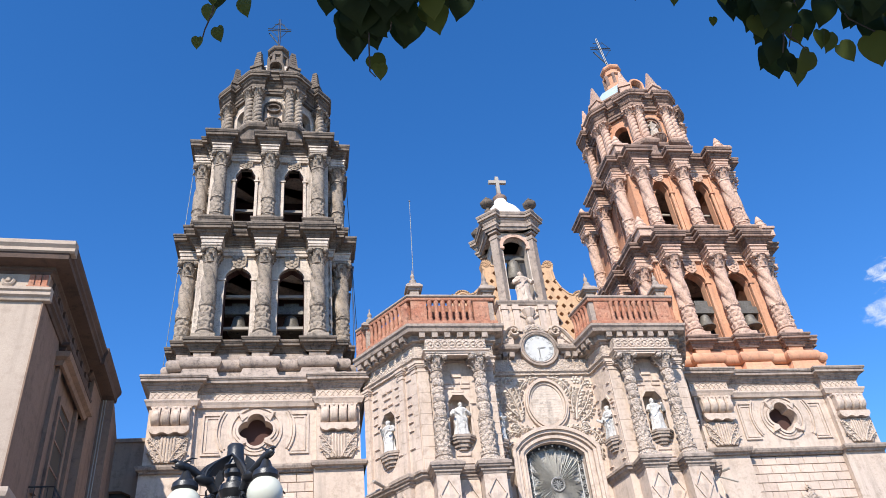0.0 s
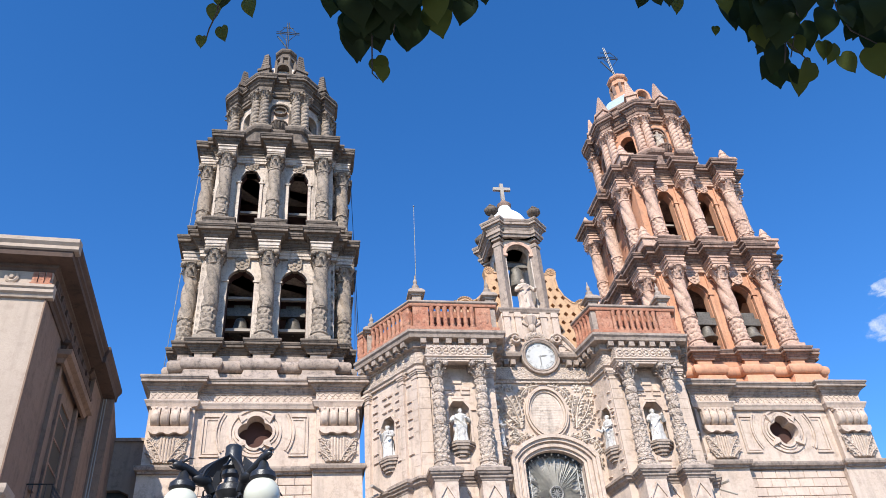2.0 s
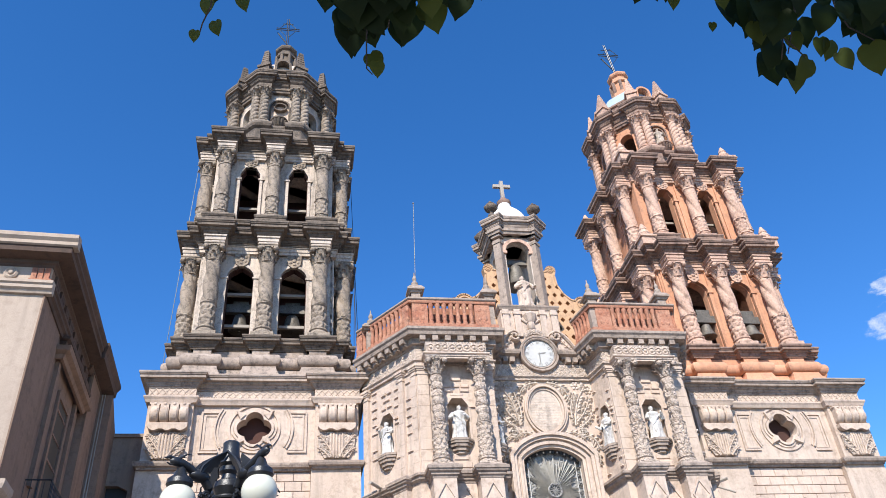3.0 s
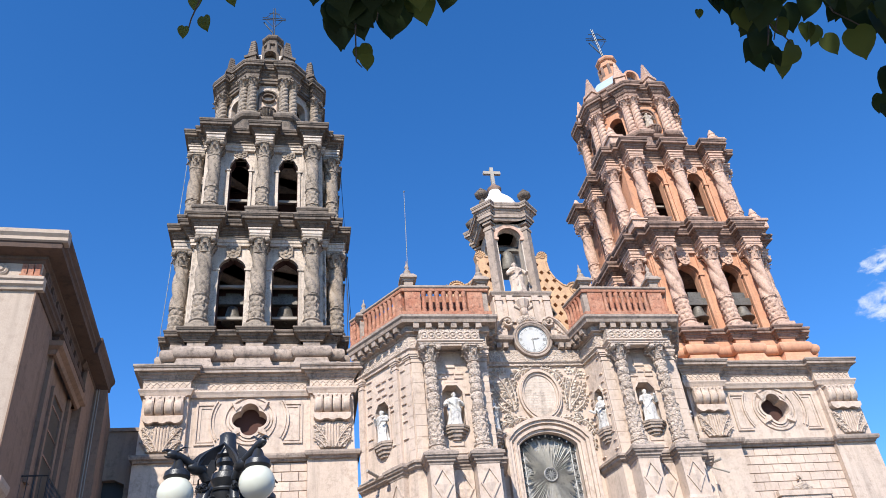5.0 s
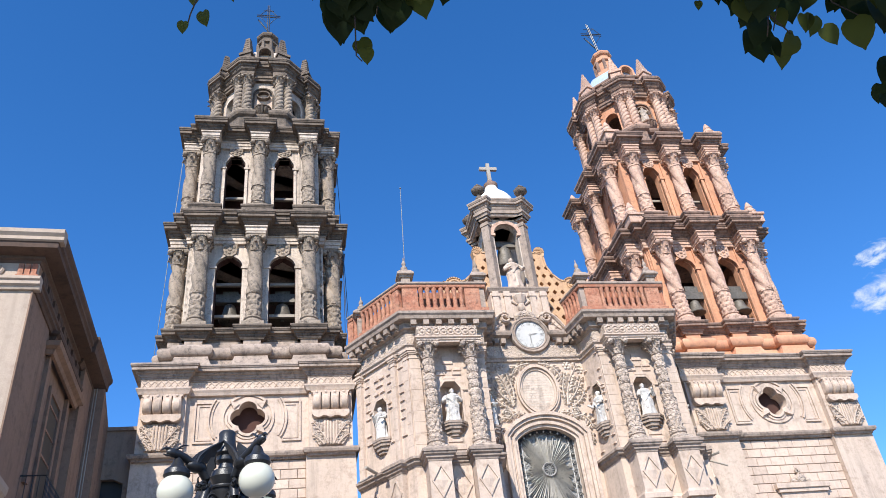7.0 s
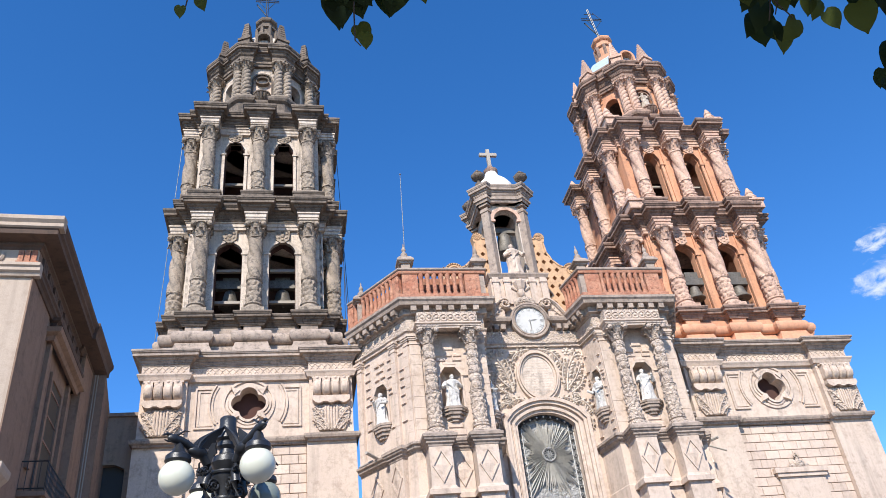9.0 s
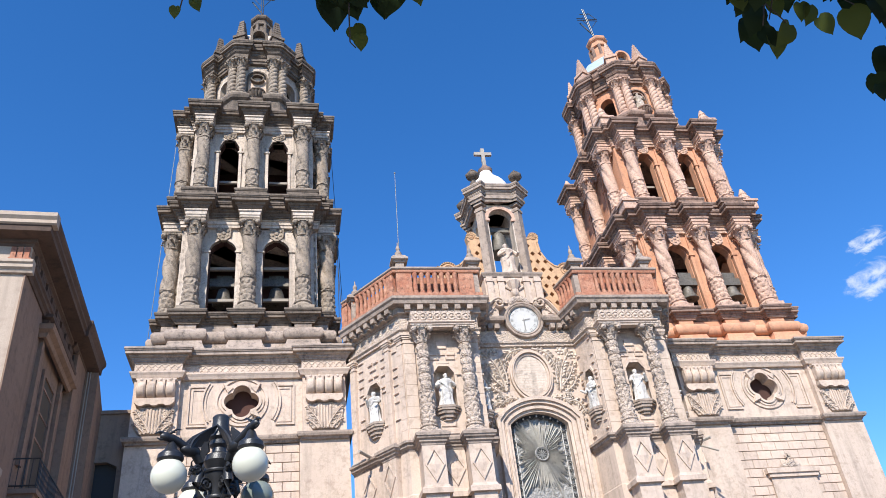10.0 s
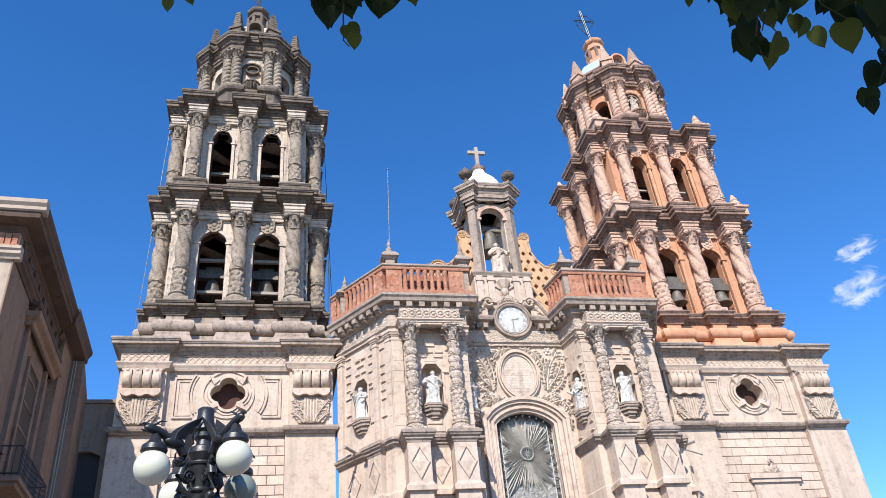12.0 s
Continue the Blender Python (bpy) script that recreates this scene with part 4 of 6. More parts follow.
def pier_foot(name, x0, x1, y0, y1, m=None, panel=True):
    """A projecting pier of the podium with its moulded cap, foot and lozenge."""
    p = MB()
    p.box(x0, x1, y0, y1, 0, 10.85, m=m)
    part(name, p, "pink", portal)
    line = [(x0, y1), (x0, y0), (x1, y0), (x1, y1)]
    p = MB()
    p.sweep(line, [(-0.3, 10.7), (0.02, 10.7), (0.04, 10.78), (0.1, 10.82), (0.1, 10.9), (0.18, 10.95), (0.2, 11.02), (0.24, 11.04), (0.24, 11.16), (0.16, 11.2), (0.1, 11.26), (-0.3, 11.27)], closed=False, m=m)
    p.box(x0 + 0.05, x1 - 0.05, y0 + 0.05, y1, 11.2, 11.268, m=m)
    part("pedestal_cap", p, "cornice", portal)
    p = MB()
    p.sweep(line, [(-0.3, 8.75), (0.14, 8.75), (0.14, 8.95), (0.06, 9.0), (0.02, 9.1), (-0.3, 9.1)], closed=False, m=m)
    part("pedestal_foot", p, "pink", portal)
    if panel:
        d, o = MB(), MB()
        lozenge(d, (x0 + x1) / 2, 9.2, 10.6, min(0.4, (x1 - x0) * 0.44), y0)
        if m:
            o.join(d, m)
        part("diamond_panel", o if m else d, "pink", portal)


for x in (-5.37, -3.46, 3.41, 5.3):
    pier_foot("pedestal", x - 0.47, x + 0.47, -3.5, -2.4)
for x in (-4.415, 4.355):
    pier_foot("podium_panel", x - 0.46, x + 0.46, -2.86, -2.4)
for i, u in ((0, 0.87), (6, -0.87)):
    pier_foot("podium_pier", u - 0.42, u + 0.42, -0.36, 0.2, along(i)[0])
for i, u in ((0, -0.75), (6, 0.75)):
    o, d = MB(), MB()
    lozenge(d, u, 9.2, 10.6, 0.45, -0.11)
    o.join(d, along(i)[0])
    part("diamond_panel", o, "pink", portal)
for x in (-4.415, 4.355):
    eb = MB()
    eb.box(x - 1.36, x + 1.36, -3.15, -2.5, 16.42, 17.02)
    part("frieze_block", eb, "pink_carved", portal)
    eb = MB()
    eb.sweep([(x - 1.36, -2.5), (x - 1.36, -3.15), (x + 1.36, -3.15), (x + 1.36, -2.5)], [(-0.3, 16.2), (0.02, 16.2), (0.02, 16.28), (0.07, 16.3), (0.07, 16.36), (0.14, 16.4), (0.14, 16.46), (-0.3, 16.48)], closed=False)
    part("architrave_block", eb, "pink", portal)
    for k in range(8):
        eb = MB()
        u = x - 1.3 + 2.6 * (k + 0.5) / 8
        eb.tube([(u + 0.15 * math.cos(a * math.pi / 6), -3.16, 16.74 + 0.17 * math.sin(a * math.pi / 6)) for a in range(13)], 0.035, 5)
        eb.ball((u, -3.15, 16.74), 0.07, 6)
        part("frieze_rosette", eb, "pink", portal)
# centre: wall over the great window
cw = MB()
head_c = arc(0, 10.99, 1.93, 45.6, 134.4, 18)
arch_wall(cw, -2.5, 2.5, 0, 16.25, [(0, 1.35, 8.2, head_c)], -1.0, -0.3)
part("centre_wall", cw, "pink", portal)
fr = MB()
def window_head(e):
    return [(1.35 + e, 12.36 + 0.3 * e)] + arc(0, 10.99, 1.93 + e, 45.6, 134.4, 18)[1:-1] + [(-1.35 - e, 12.36 + 0.3 * e)]


for e0, e1, y in ((0.0, 0.13, -1.06), (0.13, 0.26, -1.17), (0.26, 0.36, -1.1), (0.36, 0.5, -1.24), (0.5, 0.66, -1.34)):
    opening_frame(fr, 0, 1.35 + e0, 8.2, lambda e, e0=e0: window_head(e0 + e), e1 - e0, y, -0.95)
part("window_surround", fr, "pink", portal)


# ---- balustrades, finials ----
def finial_post(x, y, z0, mat, parent, name="finial_post", wide=0.3, tall=1.1):
    p = MB()
    p.box(x - wide, x + wide, y - wide, y + wide, z0, z0 + tall)
    zz = z0 + tall
    p.sweep([(x - wide, y - wide), (x + wide, y - wide), (x + wide, y + wide), (x - wide, y + wide)], [(-0.1, zz), (wide * 0.3, zz), (wide * 0.4, zz + 0.08), (wide * 0.9, zz + 0.12), (wide * 0.9, zz + 0.2), (wide * 0.3, zz + 0.38), (-0.1, zz + 0.42)])
    post = part(name, p, "cornice", parent)
    u = MB()
    zb = z0 + tall + 0.38
    u.lathe([(wide * 1.1, zb), (wide * 1.1, zb + 0.1), (wide * 0.75, zb + 0.14), (wide * 0.8, zb + 0.26), (wide * 0.4, zb + 0.36), (wide * 0.36, zb + 0.42), (wide * 0.5, zb + 0.48), (wide * 0.42, zb + 0.58), (wide * 0.16, zb + 0.7), (0.02, zb + 0.88)], 12, x, y)
    o = new("urn_finial", u.mesh("urn_finial", "cornice"))
    o.parent = post
    return post


def balustrade(lo, hi, label):
    b = thing("balustrade", (CX, 0, 0), label, "balustrade", "roof balustrades")
    mb = MB()
    mb.sweep(PLAN[lo:hi], [(0.15, 17.88), (0.52, 17.88), (0.52, 18.08), (0.46, 18.12), (0.2, 18.12), (0.15, 17.9)], closed=False)
    part("bottom_rail", mb, "brick_red", b)
    mb = MB()
    mb.sweep(PLAN[lo:hi], [(0.14, 19.34), (0.5, 19.34), (0.54, 19.38), (0.54, 19.45), (0.48, 19.5), (0.18, 19.5), (0.14, 19.45)], closed=False)
    part("top_rail", mb, "cornice", b)
    mb = MB()
    mb.sweep(PLAN[lo:hi], [(0.2, 19.2), (0.46, 19.2), (0.48, 19.26), (0.48, 19.345), (0.2, 19.345)], closed=False)
    part("brick_rail", mb, "brick_red", b)
    mb = MB()
    mb.sweep(PLAN[lo:hi], [(-0.5, 17.9), (-0.3, 17.9), (-0.3, 19.36), (-0.36, 19.42), (-0.5, 19.42)], closed=False)
    part("brick_parapet", mb, "brick_red", b)
    ba = MB()
    ba.lathe([(0.13, 18.1), (0.13, 18.24), (0.09, 18.28), (0.115, 18.45), (0.1, 18.6), (0.075, 18.78), (0.1, 18.98), (0.12, 19.04), (0.13, 19.1), (0.13, 19.24)], 10)
    me = ba.mesh("baluster", "brick_red")
    for i in range(lo, hi - 1):
        m, h = along(i)
        if h > 1:
            ends = 0.62 if i in (1, 5) else 0.3
            for sg in (-1, 1):
                pn = MB()
                pn.box(sg * h - ends if sg > 0 else -h - 0.1, h + 0.1 if sg > 0 else -h + ends, -0.42, -0.2, 18.08, 19.24)
                c0 = sg * (h - ends * 0.5 + 0.05)
                for zz in (18.42, 18.9):
                    for du in (-0.14, 0.14):
                        pn.ball((c0 + du, -0.41, zz), 0.1, 6, (1, 0.3, 1.3))
                o = MB()
                o.join(pn, m)
                part("brick_panel", o, "brick_red", b)
            h -= ends
        n = max(3, round(2 * h / 0.3))
        for k in range(n):
            part("baluster", me, None, b, m=m @ Matrix.Translation(((k + 0.5) * 2 * h / n - h, -0.34, 0)))
    for i in range(lo, hi):
        x, y = PLAN[i]
        sg = -1 if x < 0 else 1
        if abs(x) > 8:
            finial_post(x * 0.97, y - 0.7, 17.85, "pink", b, tall=1.3, wide=0.23)
        elif abs(x) > 5:
            finial_post(x * 0.98, y - 0.15, 17.85, "pink", b, tall=1.95, wide=0.21)
        elif abs(x) > 2.5:
            finial_post(x * 0.95, y - 0.15, 17.85, "pink", b, tall=1.85, wide=0.21)
    return b


balustrade(0, 4, "weathered red brick balustrade with vase finials")
balustrade(4, 8, "weathered red brick balustrade with vase finials")
pole = MB()
pole.tube([(-5.75, -1.9, 17.9), (-5.72, -1.9, 21), (-5.6, -1.9, 25.9)], 0.026, 6, r_end=0.014)
pole.ball((-5.6, -1.9, 25.9), 0.05, 6)
solo("flagpole", pole, "lead", "thin bare pole on the church roof", "pole")

# ---- upper centre: attic, scrolled pediment ----
mb = MB()
mb.box(-1.48, 1.48, -0.75, 1.2, 17.0, 20.45)
part("attic_wall", mb, "pink", portal)
mb = MB()
mb.sweep([(-1.48, 1.0), (-1.48, -0.75), (1.48, -0.75), (1.48, 1.0)], [(-0.4, 20.25), (0.04, 20.25), (0.08, 20.35), (0.12, 20.42), (0.12, 20.5), (-0.4, 20.54)], closed=False)
part("attic_cornice", mb, "cornice", portal)
for x in (-1.24, -0.66, 0.66, 1.24):
    mb = MB()
    mb.box(x - 0.16, x + 0.16, -0.86, -0.7, 18.7, 20.25)
    mb.box(x - 0.2, x + 0.2, -0.9, -0.7, 19.95, 20.1)
    part("attic_pilaster", mb, "pink", portal)
mb = MB()
mb.lathe([(0.1, 19.1), (0.16, 19.16), (0.2, 19.36), (0.17, 19.5), (0.24, 19.62), (0.34, 19.95), (0.28, 20.05)], 16, 0, -0.76, wave=lambda a, z: 1 + 0.06 * math.cos(8 * a))
for sg in (-1, 1):
    mb.tube([(sg * 0.2, -0.78, 19.5), (sg * 0.5, -0.8, 19.7), (sg * 0.56, -0.8, 19.95), (sg * 0.4, -0.8, 20.0)], 0.06, 6)
part("carved_vase", mb, "pink", portal)
# wall behind the clock with its entablature
mb = MB()
mb.box(-2.4, 2.4, -0.95, -0.2, 16.15, 17.9)
part("clock_wall", mb, "pink", portal)
for sg in (-1, 1):
    m = Matrix.Translation((sg * 1.72, 0, 0))
    mb = MB()
    mb.sweep([(-0.5, -0.9), (-0.5, -1.1), (0.5, -1.1), (0.5, -0.9)], [(-0.2, 17.3), (0.05, 17.3), (0.1, 17.42), (0.26, 17.48), (0.3, 17.6), (0.3, 17.7), (-0.2, 17.74)], closed=False, m=m)
    part("broken_cornice", mb, "cornice", portal)
    for u in (-0.3, 0.05, 0.38):
        mb = MB()
        mb.box(sg * 1.72 + u - 0.11, sg * 1.72 + u + 0.11, -1.32, -0.9, 17.08, 17.32)
        part("modillion", mb, "cornice", portal)
    # S-shaped scroll over the clock, ending in a curl
    pts = [(2.2, 17.78), (2.02, 17.84), (1.85, 18.0), (1.7, 18.25), (1.52, 18.5), (1.32, 18.68), (1.12, 18.78)]
    for k in range(26):
        g_ = k / 25
        an = math.radians(95 + 470 * g_)
        r = 0.27 * (1 - 0.72 * g_)
        pts.append((1.05 + r * math.cos(an), 18.52 + r * math.sin(an)))
    for y_, r_ in ((-1.24, 0.05), (-1.16, 0.09), (-1.02, 0.1), (-0.9, 0.09)):
        mb = MB()
        mb.tube([(sg * x, y_, z) for x, z in pts], r_, 8)
        part("scroll", mb, "pink", portal)
    mb = MB()
    mb.plate([(sg * x, z) for x, z in ([(2.2, 17.7), (1.1, 17.7), (1.1, 18.4), (1.3, 18.6), (1.5, 18.45), (1.7, 18.2), (1.86, 17.95)] if sg < 0 else [(2.2, 17.7), (1.86, 17.95), (1.7, 18.2), (1.5, 18.45), (1.3, 18.6), (1.1, 18.4), (1.1, 17.7)])], -1.1, -0.85)
    part("scroll_web", mb, "pink", portal)
    mb = MB()
    frond(mb, [(sg * 1.75, 17.85), (sg * 1.5, 18.05), (sg * 1.3, 18.3), (sg * 1.2, 18.45)], 0.16, -1.1, 5, 0.08)
    part("carved_leaf", mb, "pink", portal)
mb = MB()
for k in range(7):
    a = math.pi * (k + 0.5) / 7
    mb.ball((0.42 * math.cos(a), -1.1, 18.55 + 0.25 * math.sin(a)), 0.15, 7, (0.9, 0.6, 1.2))
part("garland", mb, "pink_carved", portal)

# ---- clock ----
clock = thing("wall_clock", (0.22, -1.06, 17.58), "round white clock face in a moulded stone ring", "clock")
mb = MB()
flat = Matrix.Rotation(math.pi / 2, 4, "X")
mb.lathe([(0.74, 0.0), (0.74, 0.16), (0.80, 0.2), (0.84, 0.16), (0.88, 0.2), (0.95, 0.2), (0.98, 0.12), (0.98, 0.0)], 48, m=flat)
part("ring", mb, "cornice", clock, "dark moulded stone ring")
mb = MB()
mb.lathe([(0.75, 0.02), (0.75, 0.09), (0.01, 0.092)], 48, m=flat)
part("face", mb, "dial", clock, "white enamel dial")
for k in range(12):
    a = 2 * math.pi * k / 12
    mb = MB()
    for d in ((-0.045, 0.045) if k % 3 else (-0.06, 0.0, 0.06)):
        mb.box(d - 0.013, d + 0.013, -0.1, -0.093, 0.52, 0.66)
    part("numeral", mb, "lead", clock, m=Matrix.Rotation(a, 4, "Y"))
for ang, ln, w, y in ((179, 0.56, 0.02, -0.118), (78, 0.36, 0.026, -0.108)):
    mb = MB()
    mb.plate([(-w, -0.08), (w, -0.08), (w * 1.4, ln * 0.7), (0, ln), (-w * 1.4, ln * 0.7)], y, y + 0.008)
    part("pointer", mb, "lead", clock, m=Matrix.Rotation(radians(ang), 4, "Y"))
mb = MB()
ring(arc(0, 0, 0.70, 0, 360, 48)[:-1], arc(0, 0, 0.685, 0, 360, 48)[:-1], -0.098, -0.09, mb)
part("minute_ring", mb, "iron", clock)


# ---- oval tablet with leaf carving ----
cz = 14.72
mb = MB()
for rx, rz, t_, y in ((1.02, 1.28, 0.09, -1.16), (0.92, 1.17, 0.05, -1.22), (0.86, 1.1, 0.1, -1.12)):
    ring(arc(0, cz, rx, 0, 360, 56, rz)[:-1], arc(0, cz, rx - t_, 0, 360, 56, rz - t_)[:-1], y, -0.98, mb)
tablet = thing("oval_tablet", (CX, 0, 0), "oval pale stone tablet with worn inscription lines", "tablet")
part("frame", mb, "pink", tablet)
mb = MB()
mb.plate(arc(0, cz, 0.8, 0, 360, 56, 1.04)[:-1], -1.06, -0.98)
part("slab", mb, "cream", tablet, "pale smooth stone slab")
rt = random.Random(4)
for k in range(13):
    z = cz + 0.78 - 0.13 * k
    w = 0.8 * math.sqrt(max(0.02, 1 - ((z - cz) / 1.04) ** 2)) - 0.1
    mb = MB()
    x = -w
    while x < w - 0.05:
        e = min(w, x + rt.uniform(0.08, 0.24))
        mb.box(x, e, -1.066, -1.05, z - 0.022, z + 0.022)
        x = e + 0.045
    part("inscription_line", mb, "pink", tablet)


for sg in (-1, 1):
    for pts, w, lb in (
        ([(0.22, 16.08), (0.72, 15.98), (1.08, 15.66), (1.26, 15.1)], 0.26, 9),
        ([(1.3, 13.95), (1.42, 14.6), (1.65, 15.3), (2.1, 16.0)], 0.34, 11),
        ([(1.42, 14.15), (1.75, 14.5), (2.0, 14.9), (2.2, 15.35)], 0.26, 8),
        ([(1.5, 13.85), (1.8, 14.05), (2.05, 14.3), (2.25, 14.7)], 0.2, 6),
        ([(1.2, 14.3), (1.2, 14.75), (1.3, 15.15), (1.42, 15.6)], 0.17, 7),
        ([(0.62, 13.42), (1.0, 13.6), (1.35, 13.55), (1.6, 13.3)], 0.2, 7),
        ([(1.55, 13.35), (1.9, 13.42), (2.15, 13.2), (2.28, 12.85)], 0.24, 7),
        ([(1.85, 12.95), (2.1, 12.7), (2.2, 12.4), (2.15, 12.1)], 0.16, 5),
    ):
        mb = MB()
        frond(mb, [(sg * x, z) for x, z in pts], w, -0.99, lb, 0.16)
        part("leaf_spray", mb, "cream", portal)
    for x, z in ((1.62, 15.98), (2.2, 15.75)):
        mb = MB()
        mb.ball((sg * x, -1.03, z), 0.09, 7)
        for k in range(6):
            mb.ball((sg * x + 0.15 * math.cos(k * math.pi / 3), -1.02, z + 0.15 * math.sin(k * math.pi / 3)), 0.075, 6, (1, 0.6, 1))
        part("carved_rosette", mb, "cream", portal)
    sp = MB()
    sp.tube([(sg * (1.62 + 0.22 * (1 - k / 24) * math.cos(k * 0.55)), -1.06, 13.62 + 0.22 * (1 - k / 24) * math.sin(k * 0.55)) for k in range(24)], 0.05, 6)
    part("leaf_scroll", sp, "cream", portal)

# ---- great window with its sunburst grille ----
grille = thing("window_grille", (CX, -0.62, 11.08), "grey sunburst window grille round a dark star hub", "window grille")
mb = MB()
mb.box(-1.4, 1.4, 0.02, 0.1, -2.9, 1.95)
part("backing", mb, "lead", grille)
rb = random.Random(7)
for k in range(88):
    a = 2 * math.pi * k / 88
    dx, dz = math.cos(a), math.sin(a)
    ln = min(1.25 / max(abs(dx), 1e-6), (1.75 if dz > 0 else 2.7) / max(abs(dz), 1e-6), 2.2) * rb.uniform(0.66, 1.02)
    w = (0.012, 0.03, 0.018, 0.024)[k % 4]
    mb = MB()
    mb.add([(-w * 0.5, -0.03, 0.3), (0, -0.1, 0.3), (w * 0.5, -0.03, 0.3), (-w * 1.6, -0.02, ln * 0.8), (0, -0.13 - 0.05 * (k % 2), ln * 0.8), (w * 1.6, -0.02, ln * 0.8), (rb.uniform(-0.06, 0.06), -0.03, ln)],
           [(0, 3, 4, 1), (1, 4, 5, 2), (3, 6, 4), (4, 6, 5)])
    part("ray", mb, "ray", grille, m=Matrix.Rotation(math.pi / 2 - a, 4, "Y"))
mb = MB()
mb.lathe([(0.34, 0.0), (0.34, 0.12), (0.3, 0.16), (0.24, 0.12), (0.24, 0.0)], 24, m=flat)
part("hub_ring", mb, "lead", grille)
mb = MB()
mb.lathe([(0.25, 0.02), (0.25, 0.06), (0.02, 0.06)], 24, m=flat)
part("hub", mb, "black", grille, "dark hub opening")
mb = MB()
for k in range(6):
    a = math.pi * k / 6
    mb.tube([(0.23 * math.cos(a), -0.08, 0.23 * math.sin(a)), (-0.23 * math.cos(a), -0.08, -0.23 * math.sin(a))], 0.022, 5)
part("hub_star", mb, "lead", grille)
for sg in (-1, 1):
    for xx in (1.1, 1.32):
        mb = MB()
        mb.tube([(sg * xx, -0.06, -2.8), (sg * xx, -0.06, 1.3 if xx > 1.2 else 1.42)], 0.022, 5)
        part("border_bar", mb, "ray", grille)
for k in range(30):
    f = k / 29
    if f < 0.36:
        x, z = -1.22, -2.6 + 3.75 * f / 0.36
    elif f > 0.64:
        x, z = 1.22, 1.15 - 3.75 * (f - 0.64) / 0.36
    else:
        a = math.pi * (1 - (f - 0.36) / 0.28)
        x, z = 1.22 * math.cos(a), 1.2 + 0.5 * math.sin(a)
    mb = MB()
    mb.tube([(x + 0.11 * (1 - q / 16) * math.cos(0.6 * q + k), -0.08, z + 0.11 * (1 - q / 16) * math.sin(0.6 * q + k)) for q in range(15)], 0.02, 5)
    part("border_scroll", mb, "iron", grille)
for k in range(7):
    mb = MB()
    x = -0.96 + 0.32 * k
    mb.ball((x, -0.16, 1.74 - 0.3 * (x / 1.0) ** 2), 0.045, 6)
    part("lamp_knob", mb, "marble", grille)
mb = MB()
mb.add([(x, -0.12 - 0.05 * (i % 2), 1.86 - 0.32 * x * x - dz) for i, x in enumerate(np.linspace(-1.15, 1.15, 24)) for dz in (0.0, 0.16)], [(2 * i, 2 * i + 1, 2 * i + 3, 2 * i + 2) for i in range(23)])
part("head_band", mb, "black", grille)


# ---- belfry over the centre with its pierced wings ----
belfry = thing("bell_gable", (0.22, 1.1, 0), "grey stone bell gable with white dome and stone cross", "bell gable")
hw, hd = 1.02, 1.2
wall = MB()
arch_wall(wall, -hw + 0.2, hw - 0.2, 20.55, 25.4, [(0, 0.66, 20.6, arc(0, 24.3, 0.66, 0, 180, 14))], -hd, -hd + 0.4)
arch_wall(wall, -hw + 0.2, hw - 0.2, 20.55, 25.4, [(0, 0.66, 20.6, arc(0, 24.3, 0.66, 0, 180, 14))], hd - 0.4, hd)
part("arch_wall", wall, "cream", belfry)
for sx in (-1, 1):
    side_w = MB()
    arch_wall(side_w, -hd + 0.3, hd - 0.3, 20.55, 25.4, [(0, 0.45, 20.6, arc(0, 24.15, 0.45, 0, 180, 12))], -hw, -hw + 0.35)
    o = MB()
    o.join(side_w, Matrix.Rotation(sx * math.pi / 2, 4, "Z"))
    part("side_wall", o, "cream", belfry)
fr = MB()
opening_frame(fr, 0, 0.66, 24.28, lambda e: arc(0, 24.3, 0.66 + e, 0, 180, 14), 0.2, -hd - 0.1, -hd + 0.05)
for sg in (-1, 1):
    fr.box(*sorted((sg * 0.6, sg * 0.9)), -hd - 0.12, -hd + 0.05, 24.18, 24.32)
part("arch_moulding", fr, "rose_col", belfry, "pale rose arch moulding")
for sx in (-1, 1):
    for sy in (-1, 1):
        m = Matrix.Translation((sx * (hw - 0.02), sy * (hd - 0.02), 0)) @ Matrix.Rotation(radians(45 * sx * sy * -1), 4, "Z")
        p = MB()
        p.box(-0.22, 0.22, -0.2, 0.2, 20.5, 24.75, m=m)
        p.box(-0.3, 0.3, -0.28, 0.28, 20.5, 20.8, m=m)
        for z_, e in ((24.75, 0.04), (24.85, 0.0), (25.15, 0.05), (25.3, 0.1)):
            p.box(-0.22 - e, 0.22 + e, -0.2 - e, 0.2 + e, z_, z_ + 0.15, m=m)
        part("corner_pier", p, "cornice", belfry)
bp = []
for sx, sy in ((-1, -1), (1, -1), (1, 1), (-1, 1)):
    c0 = Vector((sx * hw, sy * hd))
    t1 = Vector((sx, sy)).normalized() * 0.3
    s_ = Vector((sx, -sy)).normalized() * 0.36
    a_, b_ = (c0 + t1 - s_, c0 + t1 + s_) if sx * sy > 0 else (c0 + t1 + s_, c0 + t1 - s_)
    first, second = ((a_, b_) if (sx, sy) in ((-1, -1), (1, 1)) else (a_, b_))
    inner1, inner2 = first - t1 * 0.8, second - t1 * 0.8
    bp += [inner1, first, second, inner2]
if sum(bp[i - 1].x * bp[i].y - bp[i].x * bp[i - 1].y for i in range(len(bp))) < 0:
    bp.reverse()
ang = sorted(bp, key=lambda p: math.atan2(p.y, p.x))
bp = [tuple(p) for p in ang]
mb = MB()
mb.sweep(bp, [(-1, 25.3), (0.0, 25.3), (0.04, 25.45), (0.1, 25.47), (0.1, 25.62), (-1, 25.62)])
part("architrave", mb, "cornice", belfry)
